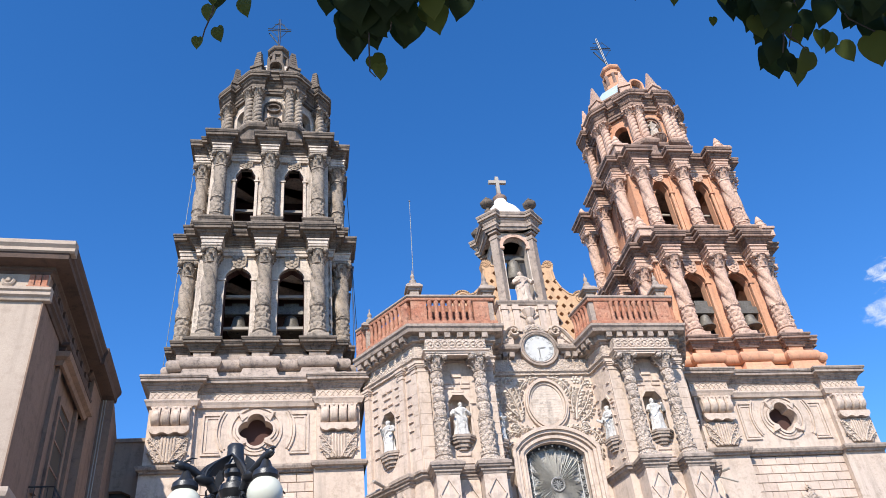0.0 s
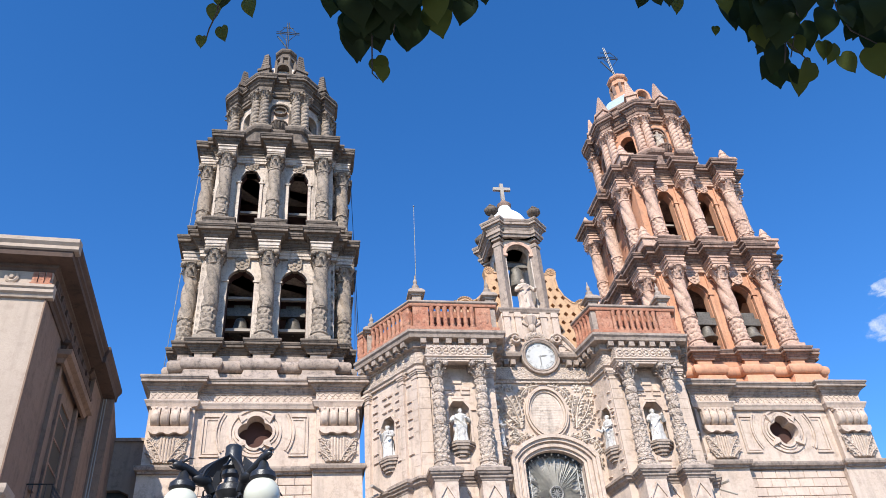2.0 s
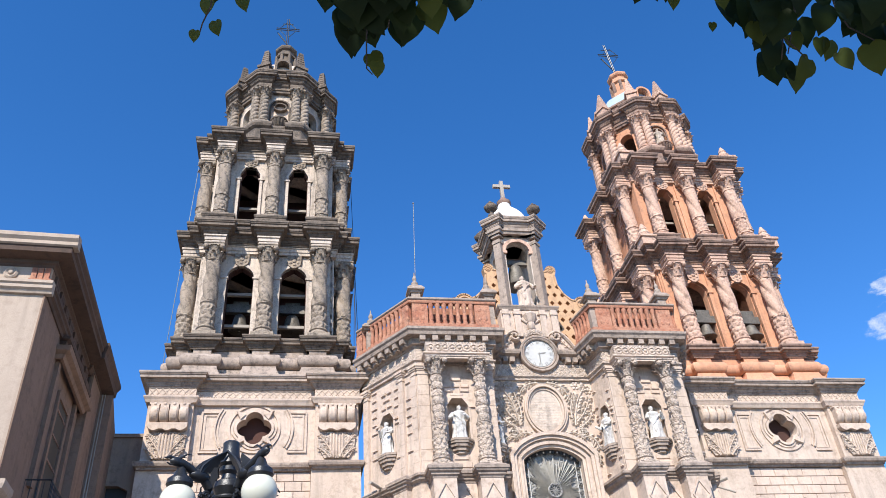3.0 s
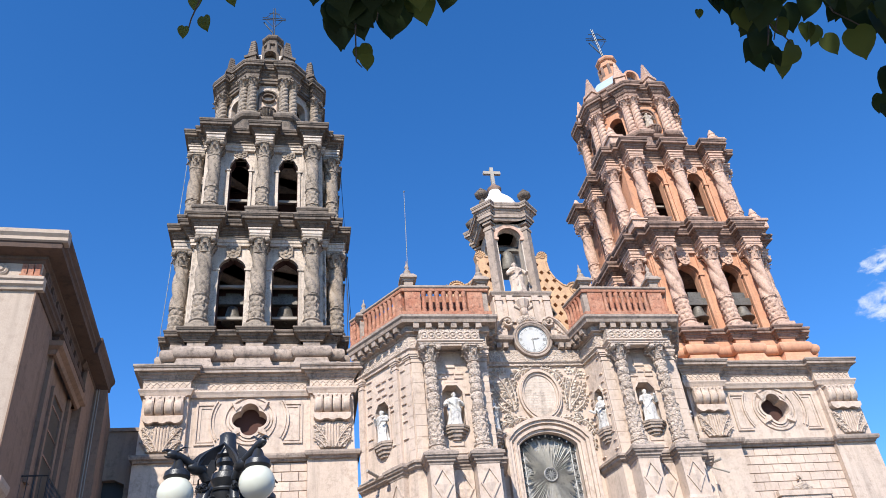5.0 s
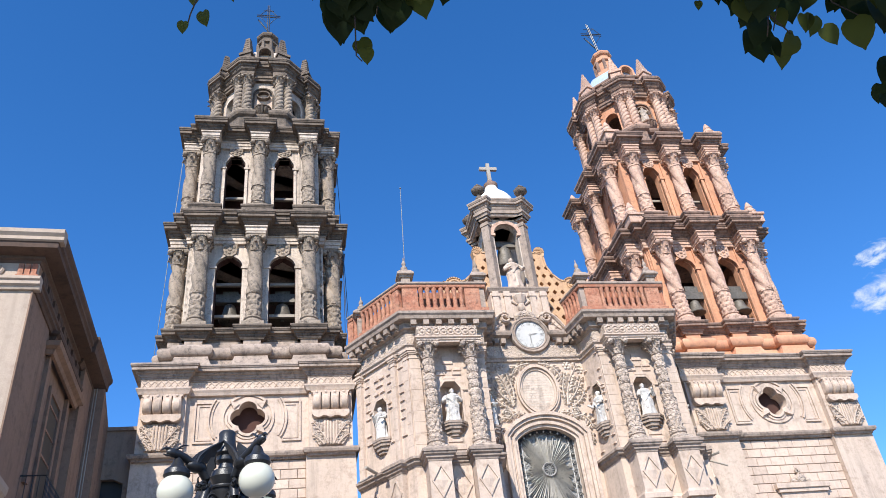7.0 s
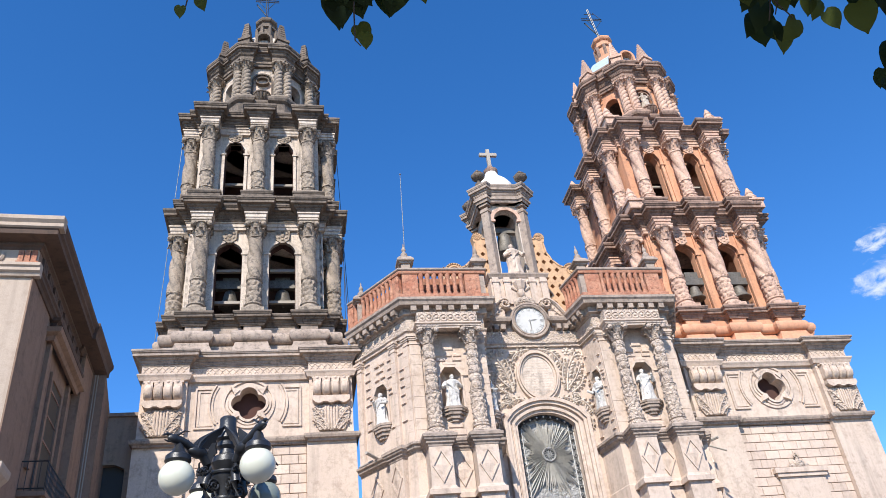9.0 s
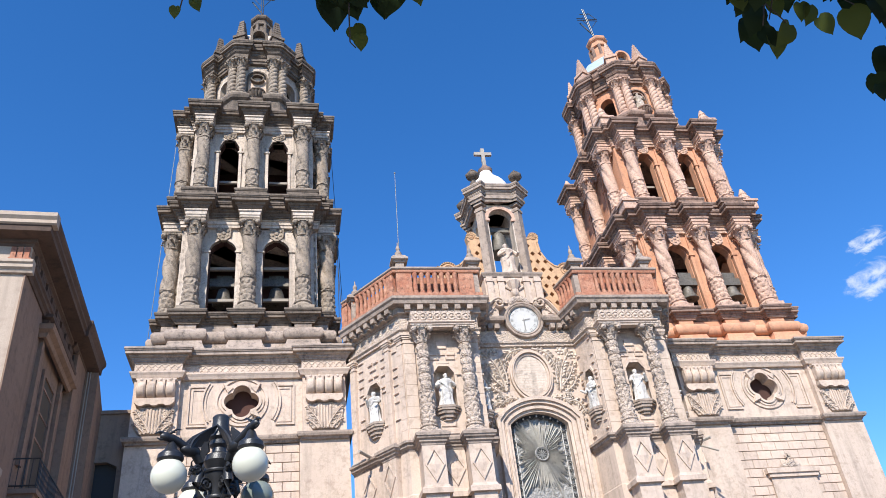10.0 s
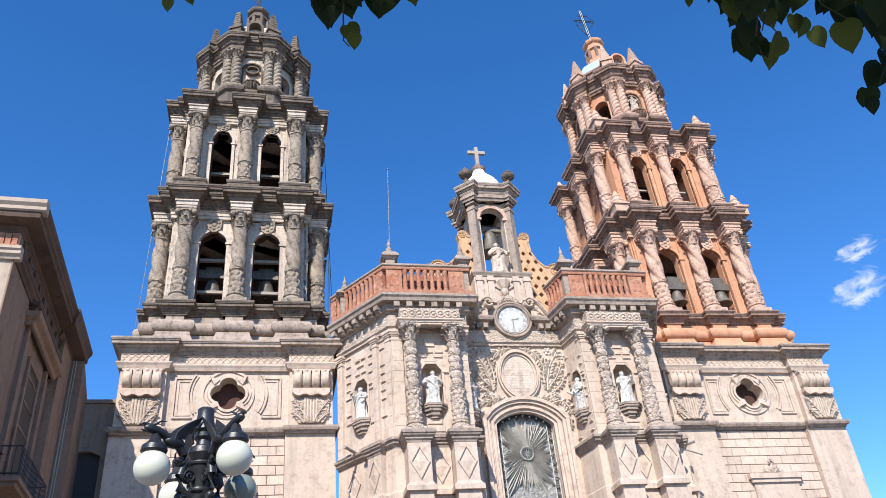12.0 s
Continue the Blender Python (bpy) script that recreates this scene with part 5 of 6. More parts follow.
mb = MB()
mb.sweep(bp, cornice_profile(25.6, 26.35, 0.3, -1))
part("cornice", mb, "cornice", belfry)
mb = MB()
mb.lathe([(1.2, 26.3), (1.25, 26.7), (1.22, 27.0), (1.12, 27.3), (0.95, 27.6), (0.7, 27.88), (0.48, 28.12), (0.38, 28.35), (0.34, 28.5)], 24)
part("dome", mb, "white", belfry, "whitewashed small dome")
mb = MB()
mb.lathe([(0.3, 28.4), (0.42, 28.55), (0.42, 28.7), (0.25, 28.8), (0.2, 28.95), (0.12, 29.05)], 12)
part("dome_cap", mb, "rose", belfry)
mb = MB()
mb.box(-0.1, 0.1, -0.1, 0.1, 28.9, 30.3)
mb.box(-0.52, 0.52, -0.09, 0.09, 29.82, 30.02)
part("cross", mb, "beam", belfry, "pale stone cross")
for sx in (-1, 1):
    for sy in (-1, 1):
        mb = MB()
        x, y = sx * 1.22, sy * 1.4
        mb.lathe([(0.2, 26.35), (0.2, 26.62), (0.09, 26.7), (0.1, 26.86), (0.28, 26.95), (0.38, 27.1), (0.38, 27.2), (0.2, 27.24), (0.27, 27.33), (0.2, 27.42), (0.07, 27.46), (0.06, 27.58)], 14, x, y, wave=lambda a, z: 1 + 0.05 * math.cos(8 * a))
        part("urn", mb, "grey", belfry)
mb = MB()
mb.box(-1.1, 1.1, -1.2, 1.2, 20.4, 20.6)
part("gable_floor", mb, "cornice", belfry)
mb = MB()
mb.box(-1.0, 1.0, -1.1, 1.1, 25.3, 25.4)
part("gable_ceiling", mb, "interior", belfry)
mb = MB()
bell(mb, 0.62, 1.5, 24.1)
mb.box(-0.7, 0.7, -0.12, 0.12, 24.0, 24.3)
solo("bell", mb, "bell", "small dark bronze bell hanging in the gable arch", "bell", "church bells", m=Matrix.Translation((0.22, 0.75, 0)))
for sg in (-1, 1):
    out = [(1.0, 18.0), (3.75, 18.0), (3.75, 21.1), (3.7, 21.35)] + arc(3.15, 21.15, 0.45, 20, 150, 8) + [(2.55, 21.45), (2.2, 21.8), (1.95, 22.3), (1.88, 22.9)]
    out += arc(1.7, 23.25, 0.26, -20, 200, 8) + [(1.0, 23.2)]
    if sg < 0:
        out = [(-x, z) for x, z in reversed(out)]
    wing, holes = MB(), MB()
    wing.plate(out, -0.16, 0.2)
    for r in range(10):
        for c in range(7):
            x, z = 1.3 + 0.42 * c + 0.21 * (r % 2), 18.7 + 0.5 * r
            top = 21.4 if x > 2.6 else 21.3 + (2.6 - x) * 1.75
            if z + 0.22 < top and x < 3.6 and not (2.7 < x < 3.6 and z > 20.5):
                holes.plate([(sg * x - 0.13, z), (sg * x, z - 0.15), (sg * x + 0.13, z), (sg * x, z + 0.15)], -0.3, 0.14)
    me = cut(wing, holes, "pierced_wing", "yellow")
    w_ = part("pierced_wing", me, None, belfry, "ochre rendered wing with diamond holes")
    w_.matrix_basis = Matrix.Translation((0, -0.95, 0))
    for cx, cz_, r in ((1.7, 23.25, 0.21), (3.15, 21.15, 0.32)):
        sp = MB()
        sp.tube([(sg * cx + r * (1 - k / 30) * math.cos(k * 0.5), -1.13, cz_ + r * (1 - k / 30) * math.sin(k * 0.5)) for k in range(28)], 0.035, 6)
        part("wing_scroll", sp, "yellow", belfry)
    cop = MB()
    line_ = [p for p in out if p[1] > 21.05]
    for p, q in zip(line_, line_[1:]):
        d = math.hypot(q[0] - p[0], q[1] - p[1])
        if d > 1e-4:
            cop.box(-0.02, d + 0.02, -0.2, 0.24, -0.03, 0.05, m=Matrix.Translation((p[0], -0.95, p[1])) @ Matrix.Rotation(-math.atan2(q[1] - p[1], q[0] - p[0]), 4, "Y"))
    part("wing_coping", cop, "yellow", belfry)


# ---- statues ----
def statue(height, seed, m, label, group="", mat="marble"):
    """A draped standing figure in one mesh: folded robe, shoulders, plain head, bent arms."""
    r = random.Random(seed)
    mb = MB()
    h = height
    ph, sway = r.uniform(0, 6), r.choice((-1, 1))

    def folds(a, z):
        f = z / h
        return 1 + 0.09 * math.sin(9 * a + ph + 3 * f * sway) * (1 - 0.6 * f) + 0.05 * math.sin(5 * a - 6 * f + ph)
    prof = [(0.17, 0.0), (0.185, 0.04), (0.165, 0.15), (0.15, 0.3), (0.158, 0.42), (0.165, 0.5), (0.135, 0.58), (0.145, 0.68), (0.165, 0.76), (0.13, 0.815), (0.06, 0.84), (0.048, 0.87)]
    fine = []
    for (r0, z0), (r1, z1) in zip(prof, prof[1:]):
        fine += [((r0 + (r1 - r0) * k / 4) * h, (z0 + (z1 - z0) * k / 4) * h) for k in range(4)]
    fine.append((prof[-1][0] * h, prof[-1][1] * h))
    t = Matrix(((1.16, 0, 0.04 * sway, 0), (0, 0.85, 0, 0), (0, 0, 1, 0), (0, 0, 0, 1)))
    mb.lathe(fine, 36, wave=folds, m=t)
    hx = 0.04 * sway * h * 0.9
    mb.ball((hx, -0.02 * h, 0.925 * h), 0.062 * h, 10, (0.85, 0.95, 1.2))
    mb.ball((hx, 0.01 * h, 0.935 * h), 0.068 * h, 8, (0.95, 0.95, 1.05))
    mb.ball((hx, -0.05 * h, 0.885 * h), 0.035 * h, 6, (0.9, 0.7, 1.3))
    for s in (-1, 1):
        sh = Vector((s * 0.145 * h, 0, 0.76 * h))
        up = r.random()
        el = sh + Vector((s * (0.07 + 0.05 * up) * h, -0.05 * h, -0.15 * h))
        ha = el + Vector((-s * r.uniform(-0.06, 0.16) * h, -0.13 * h, r.uniform(-0.05, 0.16) * h))
        mb.tube([sh, (sh + el) / 2 + Vector((s * 0.02 * h, 0, 0)), el], 0.058 * h, 8)
        mb.tube([el, (el + ha) / 2, ha], 0.05 * h, 8, r_end=0.03 * h)
        mb.ball(ha, 0.035 * h, 6)
    # cloak falling in a diagonal sweep, one knee forward
    for k in range(7):
        f = k / 6
        mb.tube([((-0.13 + 0.05 * f) * sway * h, -0.1 * h, (0.72 - 0.05 * f) * h), (0.02 * sway * h, -(0.15 - 0.01 * f) * h, (0.56 - 0.05 * f) * h), ((0.12 + 0.02 * f) * sway * h, -0.1 * h, (0.47 - 0.07 * f) * h)], 0.02 * h, 5)
    mb.ball((0.06 * sway * h, -0.1 * h, 0.3 * h), 0.07 * h, 8, (0.8, 0.7, 1.8))
    mb.box(-0.18 * h, 0.18 * h, -0.14 * h, 0.12 * h, -0.02, 0.035 * h)
    return solo("statue", mb, mat, label, "statue", group, m=m)


for i, m in enumerate(statue_spots):
    statue(1.58, 20 + i, Matrix.Translation((CX, 0, 0)) @ m, "white marble robed statue in a wall niche", "niche statues")
statue(1.9, 41, Matrix.Translation((0.2, -0.42, 20.6)), "pale stone statue standing in the bell gable arch", mat="pink")
statue(1.6, 42, Matrix.Translation((TX - 0.35, TY - 2.62, 35.98)), "pale stone statue in the top niche of the pink tower", mat="cream")

# ---- bells and beams in the towers ----
for sx in (-1, 1):
    for c, dy, dr in ((-S / 2, 1.0, 0.0), (S / 2, 1.0, 0.08)):
        mb = MB()
        bell(mb, (0.48 if sx > 0 else 0.55) + dr, 0.9 if sx > 0 else 1.1, 21.75 if sx > 0 else 22.6)
        mb.box(-0.62 if sx > 0 else -0.75, 0.62 if sx > 0 else 0.75, -0.16, 0.16, 21.75 if sx > 0 else 22.6, 22.2 if sx > 0 else 23.1)
        mb.box(-0.4, 0.4, -0.13, 0.13, 22.2 if sx > 0 else 23.1, 22.6 if sx > 0 else 23.3)
        solo("bell", mb, "bell", "large dark bronze bell with headstock in a tower opening", "bell", "church bells", m=Matrix.Translation((sx * TX + c, TY - (3.1 if sx > 0 else 1.6), 0)))
for z, y in ((21.3, 3.35), (23.35, 3.5), (29.4, 3.7)):
    mb = MB()
    mb.box(-TX - 3.0, -TX + 3.0, y, y + 0.18, z, z + 0.16)
    solo("beam", mb, "beam", "pale timber beam across the tower openings", "beam", "tower beams")
for z, y in ((23.0, 3.5), (29.7, 3.6)):
    mb = MB()
    mb.box(TX - 3.0, TX + 3.0, y, y + 0.14, z, z + 0.12)
    solo("beam", mb, "beam", "pale timber beam across the tower openings", "beam", "tower beams")
# stays beside the grey tower
for k, (x0, y0, x1, y1, z0, z1) in enumerate(((-8.35, 3.2, -8.3, 3.3, 17, 26.3), (-8.05, 3.6, -8.4, 3.6, 17, 27), (-7.9, 4.2, -8.5, 4.1, 17, 33), (-17.9, 3.4, -17.5, 3.6, 17, 33))):
    mb = MB()
    mb.tube([(x0, y0, z0), ((x0 + x1) / 2, (y0 + y1) / 2, (z0 + z1) / 2), (x1, y1, z1)], 0.018, 5)
    solo("cable", mb, "iron", "thin dark cable hanging beside the grey tower", "cable", "tower cables")
for sg in (-1, 1):
    mb = MB()
    mb.tube([(sg * 7.4, -0.6, 11.25), (sg * 8.0, -1.4, 11.3)], 0.07, 6)
    mb.tube([(sg * 7.7, -0.9, 11.1), (sg * 8.3, -1.3, 10.7)], 0.05, 6)
    solo("waterspout", mb, "beam", "weathered spout sticking out above the podium", "waterspout", "waterspouts")
# small crest over the lower window of each tower base
for sg in (-1, 1):
    c = thing("window_crest", (sg * TX, 0.85, 10.25), "small carved crest with a cross over a window", "crest", "window crests")
    mb = MB()
    mb.box(-1.4, 1.4, -0.25, 0.12, -0.12, 0.12)
    mb.box(-1.3, 1.3, -0.18, 0.12, -0.3, -0.12)
    part("ledge", mb, "pink", c)
    mb = MB()
    mb.ball((0, -0.12, 0.3), 0.26, 8, (1.2, 0.6, 0.9))
    for s in (-1, 1):
        mb.ball((s * 0.34, -0.12, 0.22), 0.16, 7, (1.3, 0.6, 0.8))
    mb.box(-0.04, 0.04, -0.14, -0.06, 0.5, 0.85)
    mb.box(-0.14, 0.14, -0.14, -0.06, 0.66, 0.74)
    part("ornament", mb, "pink_carved", c)
    mb = MB()
    mb.box(-1.2, 1.2, -0.08, 0.12, -2.9, -0.3)
    part("blind_panel", mb, "pink", c)

# the church stands on a raised terrace
TERRACE = 1.9
for ob in list(scene.objects):
    if ob.parent is None and ob.type in ("EMPTY", "MESH"):
        ob.location.z += TERRACE
tb = MB()
for k in range(10):
    tb.box(-19.5, 19.5, -9.0 + 0.35 * k, 18, 0.19 * k, 0.19 * (k + 1))
solo("terrace", tb, "paving", "stone church terrace with broad steps", "terrace", kind="structure")

# ---- blocks of the walls ----
block_cache = {}


def block(w, h, d=0.09, mat="ashlar"):
    key = (round(w, 3), round(h, 3), d, mat)
    if key not in block_cache:
        mb = MB()
        mb.cbox(-w / 2, w / 2, 0, d, -h / 2, h / 2, 0.018 if d < 0.1 or h < 0.2 else 0.008)
        block_cache[key] = mb.mesh("block", mat)
    return block_cache[key]


for base in (base_left, base_right):
    rowh = 0.43
    for r in range(29):
        z = 12.6 - rowh * (r + 0.5)
        n = 7
        w = 5.16 / n
        off = 0.5 * w if r % 2 else 0.0
        for k in range(n + (1 if r % 2 else 0)):
            x0 = max(-2.58, -2.58 + k * w - off)
            x1 = min(2.58, -2.58 + (k + 1) * w - off)
            part("block", block(x1 - x0 - 0.018, rowh - 0.025), None, base, m=Matrix.Translation(((x0 + x1) / 2, 0.875, z)))
# coursed corner strips, narrow pilasters, short drip blocks and slabs on the folded screen
def strip(i, u, w, proud, top=15.72):
    """A pilaster of single stones with a moulded head."""
    m, h = along(i)
    n = 9
    hh = (top - 11.27) / n
    for k in range(n):
        part("block", block(w, hh - 0.005, max(0.1, proud + 0.04), "pink"), None, portal, m=m @ Matrix.Translation((u, -proud, 11.27 + hh * (k + 0.5))))
    cap = MB()
    for z0, z1, e in ((15.72, 15.8, 0.03), (15.8, 15.92, 0.0), (15.92, 15.99, 0.04), (15.99, 16.08, 0.08), (16.08, 16.2, 0.12)):
        cap.box(u - w / 2 - e, u + w / 2 + e, -proud - e, 0.05, z0, z1, m=m)
    part("strip_head", cap, "pink", portal)


for i in (1, 5):
    h = along(i)[1]
    for sg in (-1, 1):
        strip(i, sg * (h - 0.27), 0.5, 0.1)
for i, sg in ((0, 1), (6, -1)):
    h = along(i)[1]
    strip(i, sg * 0.87, 0.3, 0.16)
    strip(i, -sg * (h - 0.2), 0.34, 0.16)
    strip(i, sg * (h - 0.16), 0.3, 0.06)
rd = random.Random(5)
for i in (0, 1, 2, 4, 5, 6):
    m, h = along(i)
    for r in range(12):
        z = 11.5 + 0.395 * r
        if h > 1.75 and i in (0, 6):
            sg = 1 if i == 0 else -1
            spots = [(sg * 1.26, 0.34), (-sg * 1.12, 0.36), (sg * 0.46, 0.32)]
        elif h > 1.0:
            spots = []
        else:
            spots = [(0.54, 0.26), (-0.56, 0.26)]
        for u, w in spots:
            if rd.random() < 0.62:
                part("drip_block", block(w * rd.choice((0.85, 0.95, 1.05)), 0.055, 0.12), None, portal, m=m @ Matrix.Translation((u, -0.07, z + 0.1)))
    if h > 1.0 and i in (1, 5):
        for z, row in ((15.62, ((0, 0.46),)), (15.2, ((-0.4, 0.36), (0, 0.3), (0.4, 0.36))), (14.98, ((-0.36, 0.4), (0.36, 0.4))), (14.78, ((0, 0.56),))):
            for u, w in row:
                part("slab_course", block(w, 0.14 if z < 15.5 else 0.34, 0.1), None, portal, m=m @ Matrix.Translation((u, -0.06, z)))
        for z, w in ((11.95, 0.62), (11.62, 0.86)):
            part("slab_course", block(w, 0.24, 0.08), None, portal, m=m @ Matrix.Translation((0, -0.05, z)))
    elif h > 1.0:
        for z in (14.95, 15.3, 15.62):
            for u, w in (((-0.2, 0.3), (0.2, 0.3)) if z != 15.3 else ((0, 0.46),)):
                part("slab_course", block(w, 0.12, 0.12), None, portal, m=m @ Matrix.Translation((u + (-0.25 if i == 0 else 0.25), -0.08, z)))


# ---- corner building across the lane ----
house = thing("corner_building", (-18.4, -11.21, 2.0), "cream corner building with deep cornice and shaded side wall", "building", rz=2.8)
house.scale.z = 1.012
mb = MB()
mb.box(-14, -0.85, 0.85, 10.4, -2, 15.3)
part("body", mb, "plaster", house)
# thin side skins over the cream body, browned to carry the shade
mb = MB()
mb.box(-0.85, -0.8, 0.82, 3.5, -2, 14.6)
part("side_pier", mb, "shade_wall", house, "brown plaster side wall with shade in its colour")
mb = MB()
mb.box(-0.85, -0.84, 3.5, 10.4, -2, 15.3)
part("side_wall", mb, "shade_wall", house)
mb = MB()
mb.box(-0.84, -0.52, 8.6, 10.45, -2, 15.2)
part("end_pier", mb, "shade_wall", house)
# frieze with raised panels, then the deep eaves cornice
mb = MB()
mb.sweep([(-14, 0.85), (-0.6, 0.85)], [(-0.1, 14.15), (0.1, 14.15), (0.14, 14.25), (0.22, 14.3), (0.22, 14.42), (0.28, 14.46), (0.28, 14.56), (0.1, 14.6), (-0.1, 14.6)], closed=False)
part("architrave", mb, "plaster", house)
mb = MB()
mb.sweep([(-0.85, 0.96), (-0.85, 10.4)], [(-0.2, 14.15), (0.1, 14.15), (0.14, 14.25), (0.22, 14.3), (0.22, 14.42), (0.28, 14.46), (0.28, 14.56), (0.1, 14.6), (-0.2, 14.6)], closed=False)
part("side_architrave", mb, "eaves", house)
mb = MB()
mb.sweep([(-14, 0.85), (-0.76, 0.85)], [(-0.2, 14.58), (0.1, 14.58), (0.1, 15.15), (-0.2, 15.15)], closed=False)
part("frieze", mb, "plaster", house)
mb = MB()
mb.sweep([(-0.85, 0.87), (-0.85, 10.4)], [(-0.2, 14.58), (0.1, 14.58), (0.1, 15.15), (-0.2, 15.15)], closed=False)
part("side_frieze", mb, "shade_wall", house)
for k in range(14):
    x = -1.05 - 0.92 * k
    mb = MB()
    if k % 2 == 0:
        for j in range(3):
            mb.box(x - 0.3 + 0.2 * j, x - 0.14 + 0.2 * j, 0.68, 0.78, 14.66, 15.08)
        mb.box(x - 0.34, x + 0.34, 0.66, 0.78, 14.58, 14.66)
        part("triglyph", mb, "brick_red" if k == 0 else "plaster", house, "terracotta fluted block" if k == 0 else "")
    else:
        mb.lathe([(0.22, 0), (0.22, 0.06), (0.16, 0.1), (0.1, 0.06), (0.06, 0.12), (0.02, 0.12)], 18, m=Matrix.Translation((x, 0.76, 14.86)) @ flat)
        part("rosette", mb, "plaster", house)
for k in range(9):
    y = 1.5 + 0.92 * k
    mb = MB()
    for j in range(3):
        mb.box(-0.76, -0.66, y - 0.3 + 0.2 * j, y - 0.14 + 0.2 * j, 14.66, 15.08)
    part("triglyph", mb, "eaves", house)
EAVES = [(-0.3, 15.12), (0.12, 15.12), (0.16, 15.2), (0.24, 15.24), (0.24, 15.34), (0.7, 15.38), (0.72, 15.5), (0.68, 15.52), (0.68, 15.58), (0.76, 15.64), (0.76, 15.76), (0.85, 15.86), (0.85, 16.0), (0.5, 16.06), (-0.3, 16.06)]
# whole cornice dark, shade painted in; a pale lit copy covers the front
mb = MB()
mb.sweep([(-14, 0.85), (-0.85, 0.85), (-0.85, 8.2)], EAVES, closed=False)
part("side_cornice", mb, "eaves", house, "deep moulded eaves cornice, its shade put into dark brown")
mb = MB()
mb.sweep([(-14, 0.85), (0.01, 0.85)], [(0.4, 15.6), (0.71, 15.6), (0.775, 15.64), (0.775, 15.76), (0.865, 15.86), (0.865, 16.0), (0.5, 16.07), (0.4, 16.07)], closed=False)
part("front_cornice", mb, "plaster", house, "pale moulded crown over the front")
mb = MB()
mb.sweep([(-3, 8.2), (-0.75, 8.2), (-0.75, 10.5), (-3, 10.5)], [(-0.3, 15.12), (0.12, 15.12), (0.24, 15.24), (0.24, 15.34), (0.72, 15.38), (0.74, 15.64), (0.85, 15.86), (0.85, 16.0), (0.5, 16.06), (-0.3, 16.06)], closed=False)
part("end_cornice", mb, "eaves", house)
mb = MB()
mb.box(-13.5, -1.2, 1.3, 10, 16.0, 16.1)
part("roof", mb, "eaves", house)
mb = MB()
mb.box(-14, -1.3, 0.6, 1.1, 16.0, 16.22)
part("parapet", mb, "plaster", house)
mb = MB()
mb.tube([(-1.8, 0.8, 16.2), (-1.8, 0.8, 16.45)], 0.05, 6)
mb.ball((-1.8, 0.8, 16.48), 0.08, 6)
part("roof_knob", mb, "iron", house)
mb = MB()
mb.tube([(-0.35, 9.9, 16.0), (-0.35, 9.9, 16.6)], 0.015, 5)
part("aerial", mb, "iron", house)
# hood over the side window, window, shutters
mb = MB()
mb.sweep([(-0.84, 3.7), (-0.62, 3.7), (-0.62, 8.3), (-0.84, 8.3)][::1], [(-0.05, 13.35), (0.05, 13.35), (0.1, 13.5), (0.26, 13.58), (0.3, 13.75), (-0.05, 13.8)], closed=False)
part("window_hood", mb, "shade_wall", house)
mb = MB()
mb.sweep([(-0.84, 3.9), (-0.7, 3.9), (-0.7, 8.3), (-0.84, 8.3)], [(-0.05, 14.0), (0.06, 14.0), (0.1, 14.1), (0.22, 14.15), (0.24, 14.25), (-0.05, 14.28)], closed=False)
part("upper_ledge", mb, "eaves", house)
for y0 in (4.6, ):
    mb = MB()
    ring([(-1.0, 8.2), (1.0, 8.2), (1.0, 12.8), (-1.0, 12.8)], [(-0.78, 8.3), (0.78, 8.3), (0.78, 12.6), (-0.78, 12.6)], -0.08, 0.1, mb, m=Matrix.Translation((-0.82, 6.0, 0)) @ Matrix.Rotation(math.pi / 2, 4, "Z"))
    w = part("window", mb, "shade_wall", house, "tall shuttered window with moulded frame")
    mb = MB()
    mb.box(-0.86, -0.8, 5.24, 6.76, 8.3, 12.6)
    o = new("pane", mb.mesh("pane", "black"))
    o.parent = w
    for z in (10.4, 11.3, 12.2):
        mb = MB()
        mb.box(-0.8, -0.77, 5.24, 6.76, z, z + 0.07)
        o = new("glazing_bar", mb.mesh("glazing_bar", "rose"))
        o.parent = w
mb = MB()
for y0, y1 in ((7.5, 7.75), (3.9, 4.2)):
    mb = MB()
    mb.box(-0.84, -0.7, y0, y1, 9, 13.4)
    part("window_pilaster", mb, "shade_wall", house)
# balcony
mb = MB()
mb.box(-0.84, 0.0, 3.6, 8.0, 8.0, 8.15)
mb.box(-0.84, -0.1, 3.7, 7.9, 7.85, 8.0)
part("balcony_slab", mb, "shade_wall", house)
for a, b_ in (((-0.06, 3.65), (-0.06, 7.95)), ((-0.84, 7.95), (-0.06, 7.95)), ((-0.84, 3.65), (-0.06, 3.65))):
    for z in (9.1, 8.24):
        mb = MB()
        mb.tube([(*a, z), ((a[0] + b_[0]) / 2, (a[1] + b_[1]) / 2, z), (*b_, z)], 0.025, 5)
        part("balcony_rail", mb, "iron", house)
    n = max(2, int(math.hypot(b_[0] - a[0], b_[1] - a[1]) / 0.16))
    for k in range(n + 1):
        x, y = a[0] + (b_[0] - a[0]) * k / n, a[1] + (b_[1] - a[1]) * k / n
        mb = MB()
        mb.tube([(x, y, 8.15), (x, y, 9.1)], 0.012, 4)
        part("balcony_bar", mb, "iron", house)
